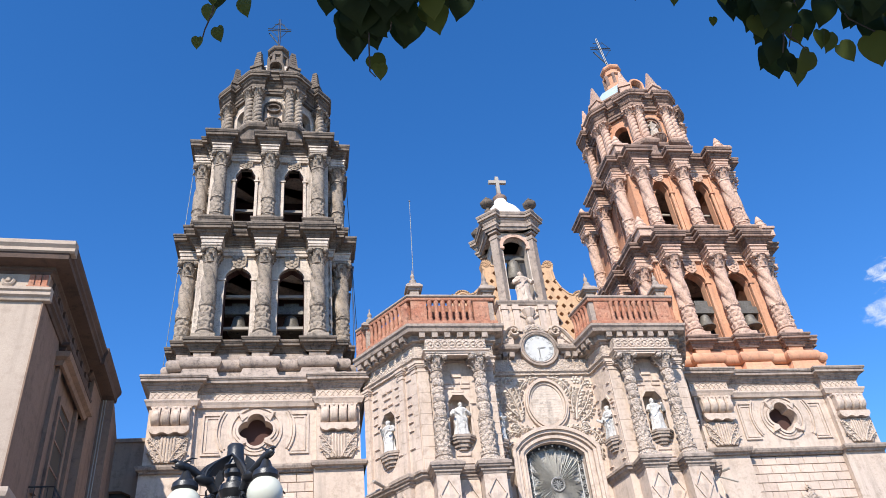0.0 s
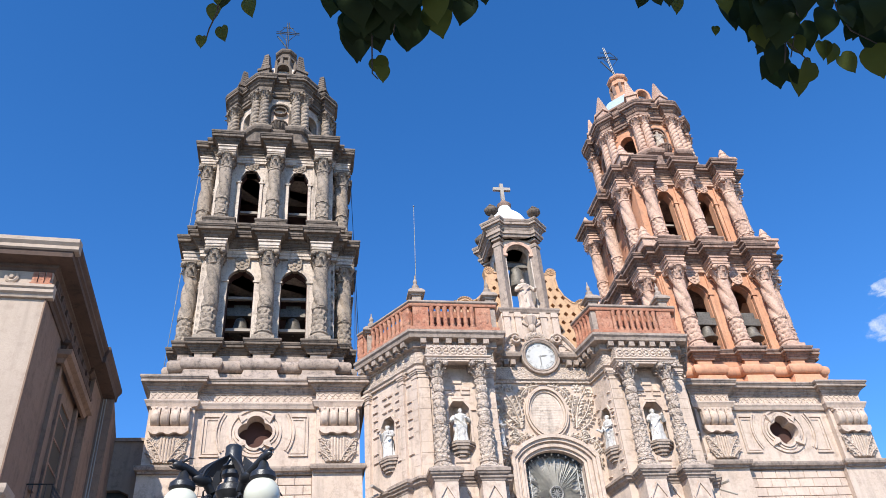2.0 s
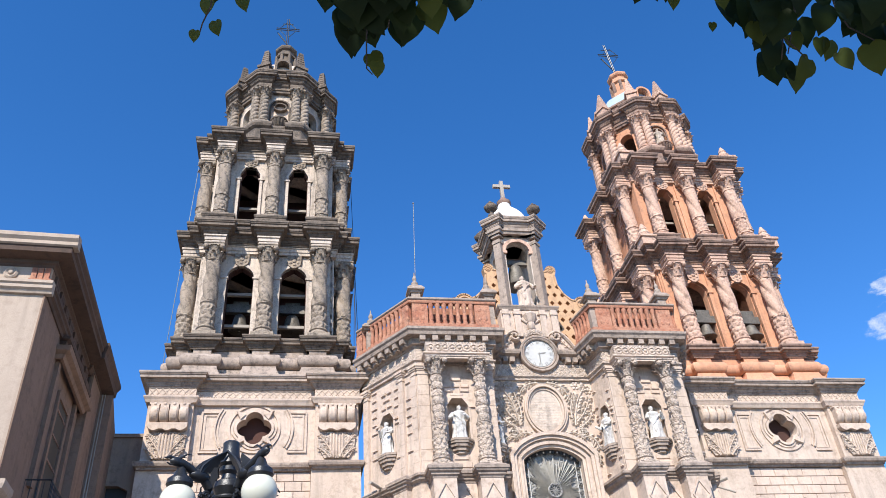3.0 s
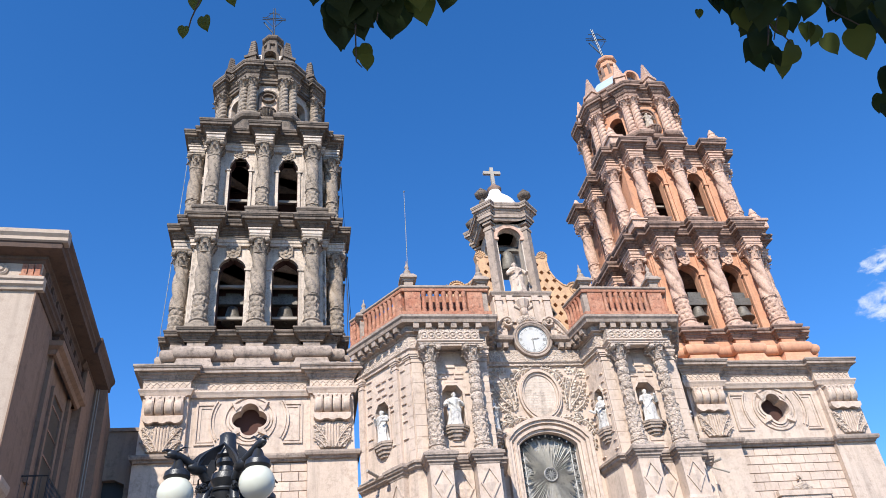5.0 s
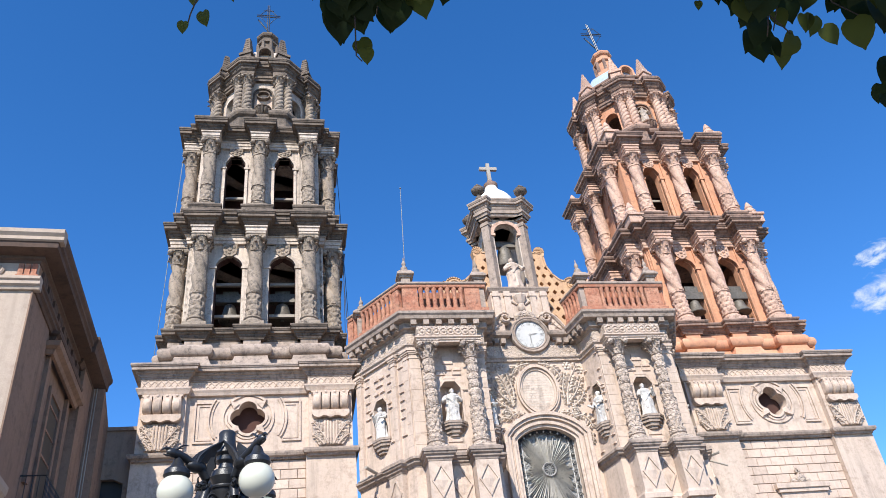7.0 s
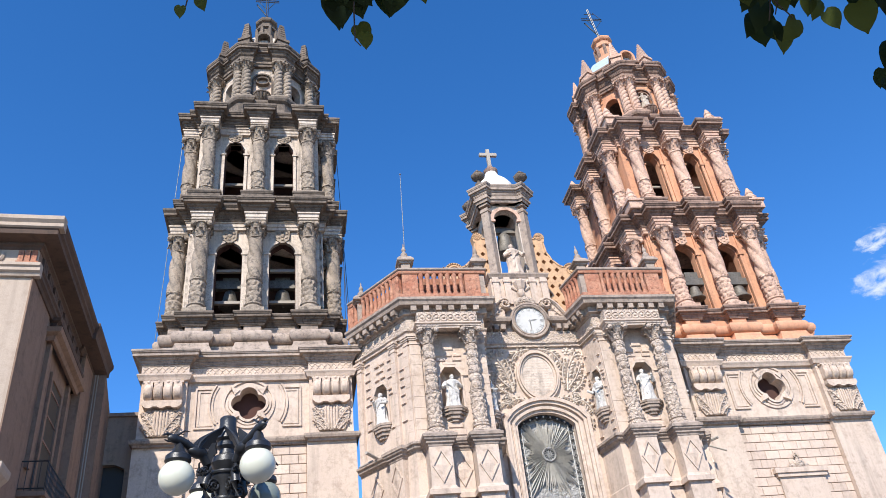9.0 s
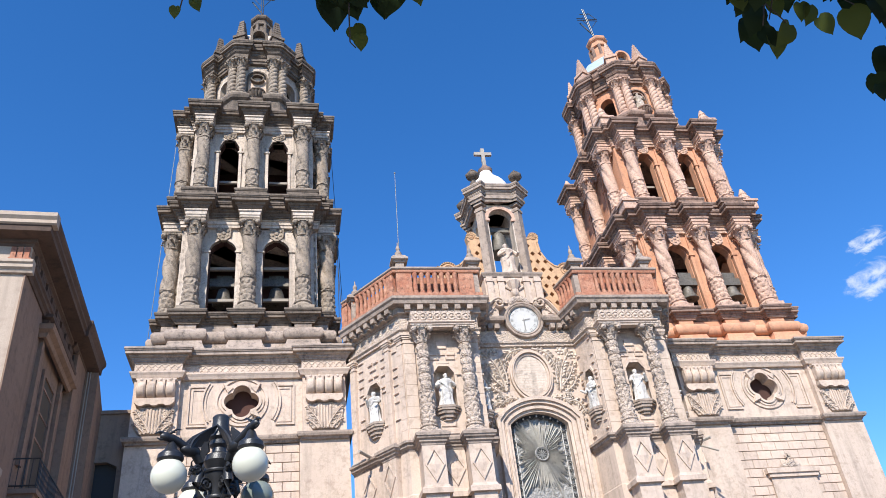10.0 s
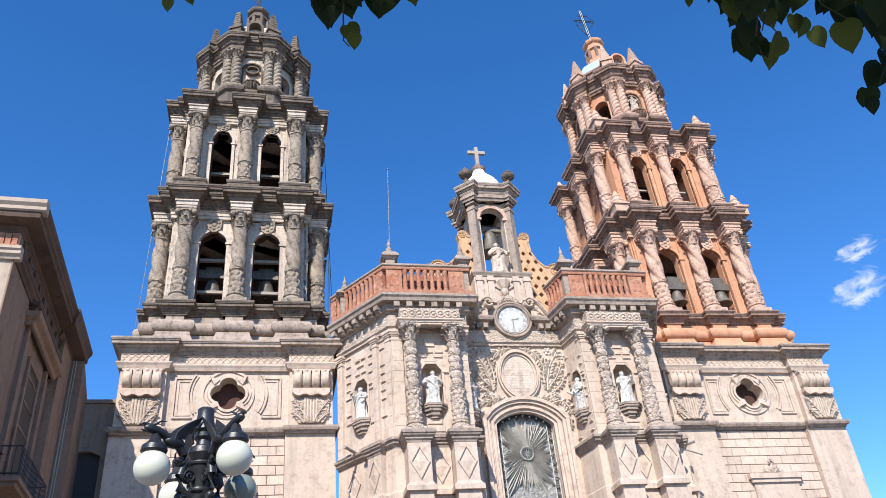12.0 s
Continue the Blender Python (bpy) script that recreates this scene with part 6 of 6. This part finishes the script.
# lower front ledge
mb = MB()
mb.sweep([(-14, 0.85), (-0.82, 0.85), (-0.82, 1.6)], [(-0.1, 7.5), (0.05, 7.5), (0.1, 7.65), (0.26, 7.8), (0.3, 7.92), (0.3, 8.05), (-0.1, 8.12)], closed=False)
part("front_ledge", mb, "plaster", house)
for dx in (0.0, 0.1):
    mb = MB()
    mb.tube([(-0.42 + dx, 10.5, -2), (-0.42 + dx, 10.5, 8), (-0.42 + dx, 10.5, 15.2)], 0.028, 6)
    part("drainpipe", mb, "beam", house)
mb = MB()
mb.plate([(0, -2), (2.2, -2), (2.2, 14.3), (0, 15.37)], -1.2, 0.0, m=Matrix.Translation((-1.2, 10.5, 0)) @ Matrix.Rotation(math.pi / 2, 4, "Z"))
solo("lane_wall", mb, "shade_wall", "brown plaster wall ending the side lane", "wall", kind="structure", m=pose(-18.4, -11.21, 2.0, 0, 0, 2.8))
annex = thing("lane_house", (0, 0, 0), "low dark house between the lane and the church", "building")
mb = MB()
arch_wall(mb, -22.0, -17.75, 0, 16.3, [(-18.85, 0.77, 0.2, [(-18.08, 13.85), (-18.5, 14.05), (-19.2, 14.05), (-19.62, 13.85)])], 1.1, 1.5)
mb.box(-22, -17.75, 1.5, 8, 0, 16.3)
part("wall", mb, "dark_wall", annex)
mb = MB()
mb.box(-22, -17.7, 1.0, 1.6, 16.2, 16.36)
part("coping", mb, "dark_wall", annex)
# the doorway is open; its inner darkness is painted as a black sheet
mb = MB()
mb.box(-19.62, -18.08, 1.42, 1.5, 0.2, 14.05)
part("shutter", mb, "black", annex, "black sheet for the dark doorway opening")


# ---- street lamp ----
def simple_material(name, color, rough, transmission=0.0, emission=0.0):
    m = bpy.data.materials.new(name)
    m.use_nodes = True
    p = m.node_tree.nodes["Principled BSDF"]
    p.inputs["Base Color"].default_value = (*color, 1)
    p.inputs["Roughness"].default_value = rough
    p.inputs["Transmission Weight"].default_value = transmission
    n, l = m.node_tree.nodes, m.node_tree.links
    t = n.new("ShaderNodeTexNoise")
    t.inputs["Scale"].default_value = 5.0
    g_ = n.new("ShaderNodeNewGeometry")
    l.new(g_.outputs["Position"], t.inputs["Vector"])
    r = n.new("ShaderNodeMapRange")
    r.inputs["To Min"].default_value, r.inputs["To Max"].default_value = max(0.02, rough - 0.08), rough + 0.1
    l.new(t.outputs["Fac"], r.inputs["Value"])
    l.new(r.outputs["Result"], p.inputs["Roughness"])
    return m


M["opal"] = simple_material("opal_glass", (0.60, 0.61, 0.50), 0.2)
M["smoke"] = simple_material("grey_glass", (0.20, 0.23, 0.20), 0.1)
lamp = thing("street_lamp", (-11.67, -25.05, 0.62), "black cast iron street lamp with dragon brackets and globes", "street lamp")
lamp.scale = (0.87, 0.87, 0.87)
mb = MB()
mb.lathe([(0.26, -0.713), (0.28, -0.6), (0.22, -0.5), (0.2, 0.2), (0.13, 0.4), (0.12, 1.1), (0.085, 1.2), (0.075, 3.9), (0.1, 3.95), (0.11, 4.05), (0.085, 4.1)], 20, wave=lambda a, z: 1 + (0.05 * math.cos(10 * a) if 1.2 < z < 3.9 else 0))
part("post", mb, "iron", lamp)
mb = MB()
mb.lathe([(0.085, 4.1), (0.15, 4.14), (0.16, 4.2), (0.1, 4.25), (0.12, 4.38), (0.14, 4.5), (0.17, 4.54), (0.18, 4.6), (0.12, 4.64), (0.16, 4.7), (0.19, 4.76), (0.17, 4.84), (0.1, 4.88), (0.09, 4.94), (0.13, 4.98), (0.13, 5.03), (0.1, 5.06)], 24)
part("crown_post", mb, "iron", lamp)
for z_, r_ in ((3.55, 0.13), (3.78, 0.15), (4.3, 0.145), (4.62, 0.2)):
    mb = MB()
    mb.lathe([(r_ * 0.6, z_ - 0.05), (r_, z_ - 0.02), (r_ * 1.04, z_), (r_, z_ + 0.02), (r_ * 0.6, z_ + 0.05)], 20)
    part("collar_ring", mb, "iron", lamp)
mb = MB()
mb.lathe([(0.1, 5.04), (0.15, 5.08), (0.14, 5.12), (0.115, 5.2), (0.105, 5.32), (0.11, 5.36), (0.09, 5.385), (0.02, 5.4)], 16, wave=None)
part("top_cap", mb, "iron", lamp)
for k, (gx, gy) in enumerate(((-0.53, -0.47), (0.43, -0.78), (-0.37, 0.74), (0.47, 0.49))):
    ang_ = math.atan2(gy, gx)
    rad = math.hypot(gx, gy)
    mt = Matrix.Rotation(ang_, 4, "Z")
    dr = MB()
    # winged dragon: S-shaped body rising from the post, beaked head over the globe
    body = [(0.08, 0, 4.2), (0.2, 0, 4.2), (0.29, 0, 4.28), (0.31, 0, 4.44), (0.27, 0, 4.58), (0.28, 0, 4.7), (0.37, 0, 4.8), (0.5, 0, 4.85), (rad - 0.1, 0, 4.9), (rad, 0, 4.93), (rad + 0.06, 0, 4.92)]
    dr.tube(body, 0.062, 10, r_end=0.05, m=mt)
    dr.ball((0.44, 0, 4.83), 0.1, 8, (1.5, 0.8, 0.8), m=mt)
    bracket = part("dragon_bracket", dr, "iron", lamp)

    def piece(name, mb):
        o = new(name, mb.mesh(name, "iron"))
        o.parent = bracket
    hd_ = MB()
    hd_.ball((rad + 0.08, 0, 4.93), 0.066, 8, (1.35, 0.8, 0.85), m=mt)
    hd_.tube([(rad + 0.1, 0, 4.95), (rad + 0.18, 0, 4.97), (rad + 0.24, 0, 4.94)], 0.034, 6, r_end=0.008, m=mt)
    hd_.tube([(rad + 0.1, 0, 4.9), (rad + 0.16, 0, 4.88), (rad + 0.21, 0, 4.89)], 0.022, 6, r_end=0.006, m=mt)
    for s in (-1, 1):
        hd_.tube([(rad + 0.05, s * 0.03, 4.97), (rad - 0.02, s * 0.06, 5.03), (rad - 0.1, s * 0.06, 5.04)], 0.018, 5, r_end=0.004, m=mt)
    piece("dragon_head", hd_)
    st_ = MB()
    st_.tube([(rad, 0, 4.92), (rad, 0, 4.8)], 0.03, 8, m=mt)
    piece("globe_hanger", st_)
    for s in (-1, 1):
        fold = mt @ Matrix.Translation((0.44, s * 0.05, 4.84)) @ Matrix.Rotation(radians(-s * 20), 4, "X") @ Matrix.Rotation(radians(s * 14), 4, "Z")
        w_ = MB()
        edge = [(0.06, -0.03), (0.03, 0.1), (-0.05, 0.19), (-0.17, 0.27), (-0.33, 0.37), (-0.29, 0.25), (-0.24, 0.22), (-0.22, 0.13), (-0.16, 0.12), (-0.13, 0.04), (-0.07, 0.04), (-0.04, -0.04)]
        w_.plate(edge, -0.012, 0.012, m=fold)
        for tx_, tz_ in ((-0.33, 0.37), (-0.24, 0.22), (-0.16, 0.12), (-0.07, 0.04)):
            w_.tube([(0.04, 0, -0.01), (0.02 + tx_ * 0.35, 0, 0.09 + tz_ * 0.35), (tx_, 0, tz_)], 0.02, 6, m=fold, r_end=0.007)
        piece("dragon_wing", w_)
        for cx_, cz_, r_ in ((0.2, 4.44, 0.085), (0.24, 4.12, 0.08), (0.34, 4.6, 0.05)):
            sc = MB()
            sc.tube([(cx_ + r_ * (1 - k_ / 22) * math.cos(0.55 * k_), s * 0.04, cz_ + r_ * (1 - k_ / 22) * math.sin(0.55 * k_)) for k_ in range(20)], 0.02, 6, m=mt)
            piece("scroll", sc)
    tail = MB()
    tail.tube([(0.08, 0, 3.95), (0.2, 0, 4.0), (0.3, 0, 4.12), (0.29, 0, 4.26)], 0.036, 8, r_end=0.024, m=mt)
    tail.ball((0.3, 0, 4.18), 0.055, 7, m=mt)
    piece("tail", tail)
    co = MB()
    co.lathe([(0.13, 4.62), (0.16, 4.66), (0.15, 4.72), (0.08, 4.78), (0.05, 4.86), (0.03, 4.88)], 16, gx, gy)
    part("globe_collar", co, "iron", lamp)
    gl = MB()
    gl.ball((gx, gy, 4.46), 0.212, 20)
    part("globe", gl, "smoke" if k == 3 else "opal", lamp, "clear grey glass globe" if k == 3 else "white opal glass globe")


# ---- overhanging tree ----
def leaf_material(name, color, second):
    m = bpy.data.materials.new(name)
    m.use_nodes = True
    n, l = m.node_tree.nodes, m.node_tree.links
    p = n["Principled BSDF"]
    p.inputs["Roughness"].default_value = 0.55
    p.inputs["Specular IOR Level"].default_value = 0.2
    info = n.new("ShaderNodeObjectInfo")
    geo = n.new("ShaderNodeNewGeometry")
    t = n.new("ShaderNodeTexNoise")
    t.inputs["Scale"].default_value = 30.0
    l.new(geo.outputs["Position"], t.inputs["Vector"])
    add = n.new("ShaderNodeMath")
    add.operation = "MULTIPLY_ADD"
    add.inputs[1].default_value, add.inputs[2].default_value = 0.5, 0.0
    l.new(t.outputs["Fac"], add.inputs[0])
    l.new(info.outputs["Random"], add.inputs[2])
    x = n.new("ShaderNodeMix")
    x.data_type = "RGBA"
    x.inputs[6].default_value, x.inputs[7].default_value = (*color, 1), (*second, 1)
    l.new(add.outputs[0], x.inputs[0])
    l.new(x.outputs[2], p.inputs["Base Color"])
    tr = n.new("ShaderNodeBsdfTranslucent")
    l.new(x.outputs[2], tr.inputs["Color"])
    mx = n.new("ShaderNodeMixShader")
    mx.inputs[0].default_value = 0.3
    l.new(p.outputs[0], mx.inputs[1])
    l.new(tr.outputs[0], mx.inputs[2])
    l.new(mx.outputs[0], n["Material Output"].inputs["Surface"])
    return m


# near-black copy has canopy shade put into its colour; olive is the lit copy
M["leaf_shaded"] = leaf_material("shaded_leaf", (0.014, 0.03, 0.011), (0.03, 0.052, 0.015))
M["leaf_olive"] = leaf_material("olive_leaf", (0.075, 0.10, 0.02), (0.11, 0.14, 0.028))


def leaf_shape(mb, m=None, notch=0.0):
    """A broad leaf, one unit long from stalk to tip, folded along its rib."""
    rows = [(-0.07, 0.17), (0.0, 0.32), (0.12, 0.43), (0.3, 0.46), (0.5, 0.41), (0.68, 0.30), (0.82, 0.17), (0.91, 0.07), (1.0, 0.012)]
    vs = []
    for f, w in rows:
        bend = 0.12 * math.sin(math.pi * f)
        vs += [(-w, -0.1 * w - bend, -f), (0, 0.06 * w - bend, -max(f, 0.02)), (w, -0.1 * w - bend, -f)]
    fs = [(3 * i + e, 3 * i + e + 1, 3 * i + e + 4, 3 * i + e + 3) for i in range(len(rows) - 1) for e in (0, 1)]
    mb.add(vs, fs, True, m)


tree = thing("tree", (-9.6, -36.4, 0), "broad-leaved tree with dark branches hanging overhead", "tree")
place = Matrix.Translation((9.6, 36.4, 0))
tr = MB()
tr.tube([(0, 0, 0), (0.05, 0.05, 1.2), (-0.1, 0.1, 2.6), (-0.4, 0.4, 4.0), (-0.9, 1.0, 5.0)], 0.19, 12, r_end=0.09)
part("trunk", tr, "bark", tree)
E0 = Vector((-10.92, -34.0, 1.66))
# a hanging fringe of twigs, laid out on a slanting sheet 2.2 m from the eye
sheet = pose(*E0, 90 + 35.6, 5.03, -8.425) @ Matrix.Translation((0, 0, -2.2))
UNIT = 0.001556
lm = {}
for name in ("leaf_shaded", "leaf_olive"):
    b_ = MB()
    leaf_shape(b_)
    lm[name] = b_.mesh("leaf", name)
rl = random.Random(11)


def hang(cluster, name, grow=1.12, up=0):
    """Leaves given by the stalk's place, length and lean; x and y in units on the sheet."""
    for x, y, size, lean in cluster:
        extra = [(x + rl.uniform(-16, 16), y + rl.uniform(4, 26), size * rl.uniform(0.55, 0.8), lean + rl.uniform(-30, 30))] if name == "leaf_shaded" else []
        for x, y, size, lean in [(x, y, size, lean)] + extra:
            leaf_at(x, y, size, lean, name, grow, up)


def leaf_at(x, y, size, lean, name, grow, up):
    m = place @ sheet @ Matrix.Translation(((x - 784) * UNIT, (441 + up - y) * UNIT, rl.uniform(-0.12, 0.12))) @ Matrix.Rotation(radians(lean), 4, "Z")
    m = m @ Matrix.Rotation(radians(rl.uniform(-22, 22)), 4, "Y") @ Matrix(((1, 0, 0, 0), (0, 0, 1, 0), (0, -1, 0, 0), (0, 0, 0, 1))) @ Matrix.Scale(size * UNIT * grow * rl.uniform(0.86, 1.0), 4)
    part("leaf", lm[name], None, tree, m=m)


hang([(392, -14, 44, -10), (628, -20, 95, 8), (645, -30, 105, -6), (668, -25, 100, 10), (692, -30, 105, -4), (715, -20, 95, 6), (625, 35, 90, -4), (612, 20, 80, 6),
      (648, 40, 60, 16), (678, 30, 62, -10), (705, 32, 62, 14), (722, 20, 74, -6), (640, 20, 70, 20), (660, 10, 80, -15), (560, -30, 52, 38), (590, -28, 64, 14), (575, -25, 56, -8)], "leaf_shaded", 1.0, 12)
hang([(800, -22, 64, 18), (818, -18, 58, -10), (780, -28, 60, 6), (735, -25, 60, -12), (755, -30, 70, 8), (848, -40, 44, 10)], "leaf_shaded", 1.0, 12)
hang([(363, 4, 36, -8), (374, 44, 32, 15), (356, 76, 25, -6), (390, 14, 20, 5), (416, -18, 38, 10), (652, 88, 44, 30), (668, 112, 36, 5), (760, -8, 75, 16), (765, 5, 60, 4)], "leaf_olive", 1.0)
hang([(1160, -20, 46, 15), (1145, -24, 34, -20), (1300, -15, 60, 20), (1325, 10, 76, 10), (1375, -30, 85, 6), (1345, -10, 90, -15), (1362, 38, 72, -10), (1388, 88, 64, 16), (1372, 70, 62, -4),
      (1455, 15, 64, -8), (1440, 22, 60, 20), (1470, -30, 56, 5), (1535, 0, 66, -10), (1510, -20, 65, 30), (1350, 45, 50, -25), (1565, 45, 60, 0), (1310, 30, 40, 30)], "leaf_shaded", 1.0, 12)
hang([(1395, -35, 70, 12), (1425, -40, 60, -8), (1500, 10, 60, 4), (1545, -30, 80, 10), (1520, 20, 60, -16), (1320, -30, 60, -6), (1285, -35, 50, 8), (1490, -35, 60, -12)], "leaf_shaded", 1.0, 12)
hang([(1190, -22, 36, 10), (1258, -10, 36, 20), (1284, 16, 18, 5), (1418, -20, 55, -10), (1418, 42, 40, 30), (1420, 104, 50, 8), (1432, 98, 48, -32), (1446, 104, 38, 40), (1480, 42, 36, 5),
      (1500, 45, 44, -10), (1540, 68, 62, 22), (1330, 38, 42, 15), (1575, -10, 60, 10)], "leaf_olive", 1.05)
hang([(1600, 20, 70, 10), (1630, 60, 80, -15), (1620, 100, 60, 25), (1638, 130, 56, -20), (1606, 150, 44, 20), (1600, 180, 42, 12), (1610, 175, 44, -22), (1640, 20, 80, 5), (1610, -20, 80, 20), (1560, -20, 60, -20), (1585, 0, 80, 0)], "leaf_shaded", 1.1)
# stalks and twigs
for line in ([(392, -56), (386, -16), (376, 28), (366, 62), (356, 80)], [(426, -76), (416, -26), (391, 14)], [(660, -120), (655, 0), (652, 80), (655, 135), (664, 142)],
             [(720, -90), (700, 0), (690, 60)], [(1300, -120), (1340, 0), (1385, 60), (1420, 98)], [(1380, -100), (1400, 20), (1395, 90)], [(1440, -100), (1470, 10), (1500, 40), (1540, 66)],
             [(1540, -120), (1600, 40), (1625, 120), (1604, 180)], [(780, -100), (770, -20), (765, 20)], [(1385, 60), (1380, 85), (1384, 100)]):
    mb = MB()
    mb.tube([tuple(place @ sheet @ Vector(((x - 784) * UNIT, (441 - y) * UNIT, 0.02 * (i % 2)))) for i, (x, y) in enumerate(line)], 0.003, 5, r_end=0.0018)
    part("twig", mb, "bark", tree)
for us, base_at in (((-0.7, 0.0, 0.35), (-0.9, 1.0, 5.0)), ((0.5, 0.9, 1.25), (-0.4, 0.4, 4.0)), ((-0.3, -0.1, 0.0), (-0.9, 1.0, 5.0))):
    for u in us:
        tip = place @ sheet @ Vector((u, 0.92, 0.1))
        b0 = Vector(base_at)
        mid_ = (tip + b0) / 2 + Vector((0, -0.1, 0.35))
        mb = MB()
        mb.tube([b0, mid_, tip], 0.035, 7, r_end=0.008)
        part("limb", mb, "bark", tree)
# unseen leaf mass, added towards the sun to shade the hanging leaves
crown = MB()
k = 0
while k < 6500:
    p = Vector((rl.gauss(-11.2, 1.5), rl.gauss(-34.5, 1.25), rl.gauss(5.1, 0.7)))
    rel = p - E0
    if rel.z < 2.0 or (rel.y > -0.6 and rel.z < 1.75 * (rel.y + 0.6) + 1.6) or p.y > -32.2:
        continue
    k += 1
    m = Matrix.Translation(p - Vector((-9.6, -36.4, 0))) @ Euler((rl.uniform(-0.9, 0.9), rl.uniform(-0.9, 0.9), rl.uniform(0, 6.28))).to_matrix().to_4x4() @ Matrix.Scale(rl.uniform(0.09, 0.16), 4)
    crown.add([(0, 0, 0), (0.4, 0.3, 0.05), (0, 1, 0), (-0.4, 0.3, 0.05), (0, 0.35, -0.05)], [(0, 1, 4), (1, 2, 4), (2, 3, 4), (3, 0, 4)], m=m)
tagged(part("crown", crown, "leaf_shaded", tree), kind="stuff")

# ---- clouds ----
cm = bpy.data.materials.new("thin_cloud")
cm.use_nodes = True
n, l = cm.node_tree.nodes, cm.node_tree.links
n.remove(n["Principled BSDF"])
geo = n.new("ShaderNodeTexCoord")
nz = n.new("ShaderNodeTexNoise")
nz.inputs["Scale"].default_value, nz.inputs["Detail"].default_value, nz.inputs["Roughness"].default_value = 1.9, 9.0, 0.58
nz.inputs["Distortion"].default_value = 0.5
l.new(geo.outputs["Object"], nz.inputs["Vector"])
ln_ = n.new("ShaderNodeVectorMath")
ln_.operation = "LENGTH"
l.new(geo.outputs["Object"], ln_.inputs[0])
fall = n.new("ShaderNodeMapRange")
fall.inputs["From Min"].default_value, fall.inputs["From Max"].default_value, fall.inputs["To Min"].default_value, fall.inputs["To Max"].default_value = 0.15, 1.0, 0.19, -0.34
l.new(ln_.outputs["Value"], fall.inputs["Value"])
ad = n.new("ShaderNodeMath")
l.new(nz.outputs["Fac"], ad.inputs[0])
l.new(fall.outputs["Result"], ad.inputs[1])
mr = n.new("ShaderNodeMapRange")
mr.interpolation_type = "SMOOTHSTEP"
mr.inputs["From Min"].default_value, mr.inputs["From Max"].default_value, mr.inputs["To Max"].default_value = 0.43, 0.72, 0.9
l.new(ad.outputs[0], mr.inputs["Value"])
em = n.new("ShaderNodeEmission")
em.inputs["Color"].default_value, em.inputs["Strength"].default_value = (0.80, 0.88, 1.0, 1), 0.7
tp = n.new("ShaderNodeBsdfTransparent")
mx = n.new("ShaderNodeMixShader")
l.new(mr.outputs["Result"], mx.inputs[0])
l.new(tp.outputs[0], mx.inputs[1])
l.new(em.outputs[0], mx.inputs[2])
l.new(mx.outputs[0], n["Material Output"].inputs["Surface"])
for at, sx, sz in (((1066, 1055, 762), 80, 38), ((1078, 1094, 704), 104, 60)):
    mb = MB()
    mb.add([(x, 0.25 * (1 - x * x - z * z), z) for z in np.linspace(-1, 1, 13).tolist() for x in np.linspace(-1, 1, 13).tolist()], [(13 * j + i, 13 * j + i + 1, 13 * j + i + 14, 13 * j + i + 13) for j in range(12) for i in range(12)], True)
    eye = Vector((-10.5, -33, 1.6))
    d = Vector(at) - eye
    q = d.to_track_quat("Y", "Z").to_matrix().to_4x4()
    c = solo("cloud", mb, cm, "wispy white cloud in the blue sky", "cloud", "clouds", kind="structure", m=Matrix.Translation(at) @ q @ Matrix.Diagonal((sx, 40, sz, 1)))
    c.visible_shadow = False

# ---- ground ----
g = MB()
g.add([(-2500, -2500, 0), (2500, -2500, 0), (2500, 2500, 0), (-2500, 2500, 0)], [(0, 1, 2, 3)])
solo("ground", g, "paving", "stone paved plaza ground", "ground", kind="structure")
# plain unseen house rows, added round the plaza to block low sky light
for x0, x1, y0, y1, h in ((-70, 70, -92, -80, 13), (-82, -70, -92, 40, 13), (70, 82, -92, 40, 13), (-70, -23, 18, 40, 12), (23, 70, 18, 40, 12)):
    g = MB()
    g.box(x0, x1, y0, y1, 0, h)
    g.box(x0 - 0.4, x1 + 0.4, y0 - 0.4, y1 + 0.4, h, h + 0.5)
    solo("house_row", g, "plaster", "plain plaster row added out of view to block low sky light", "house row", "house rows", kind="structure")
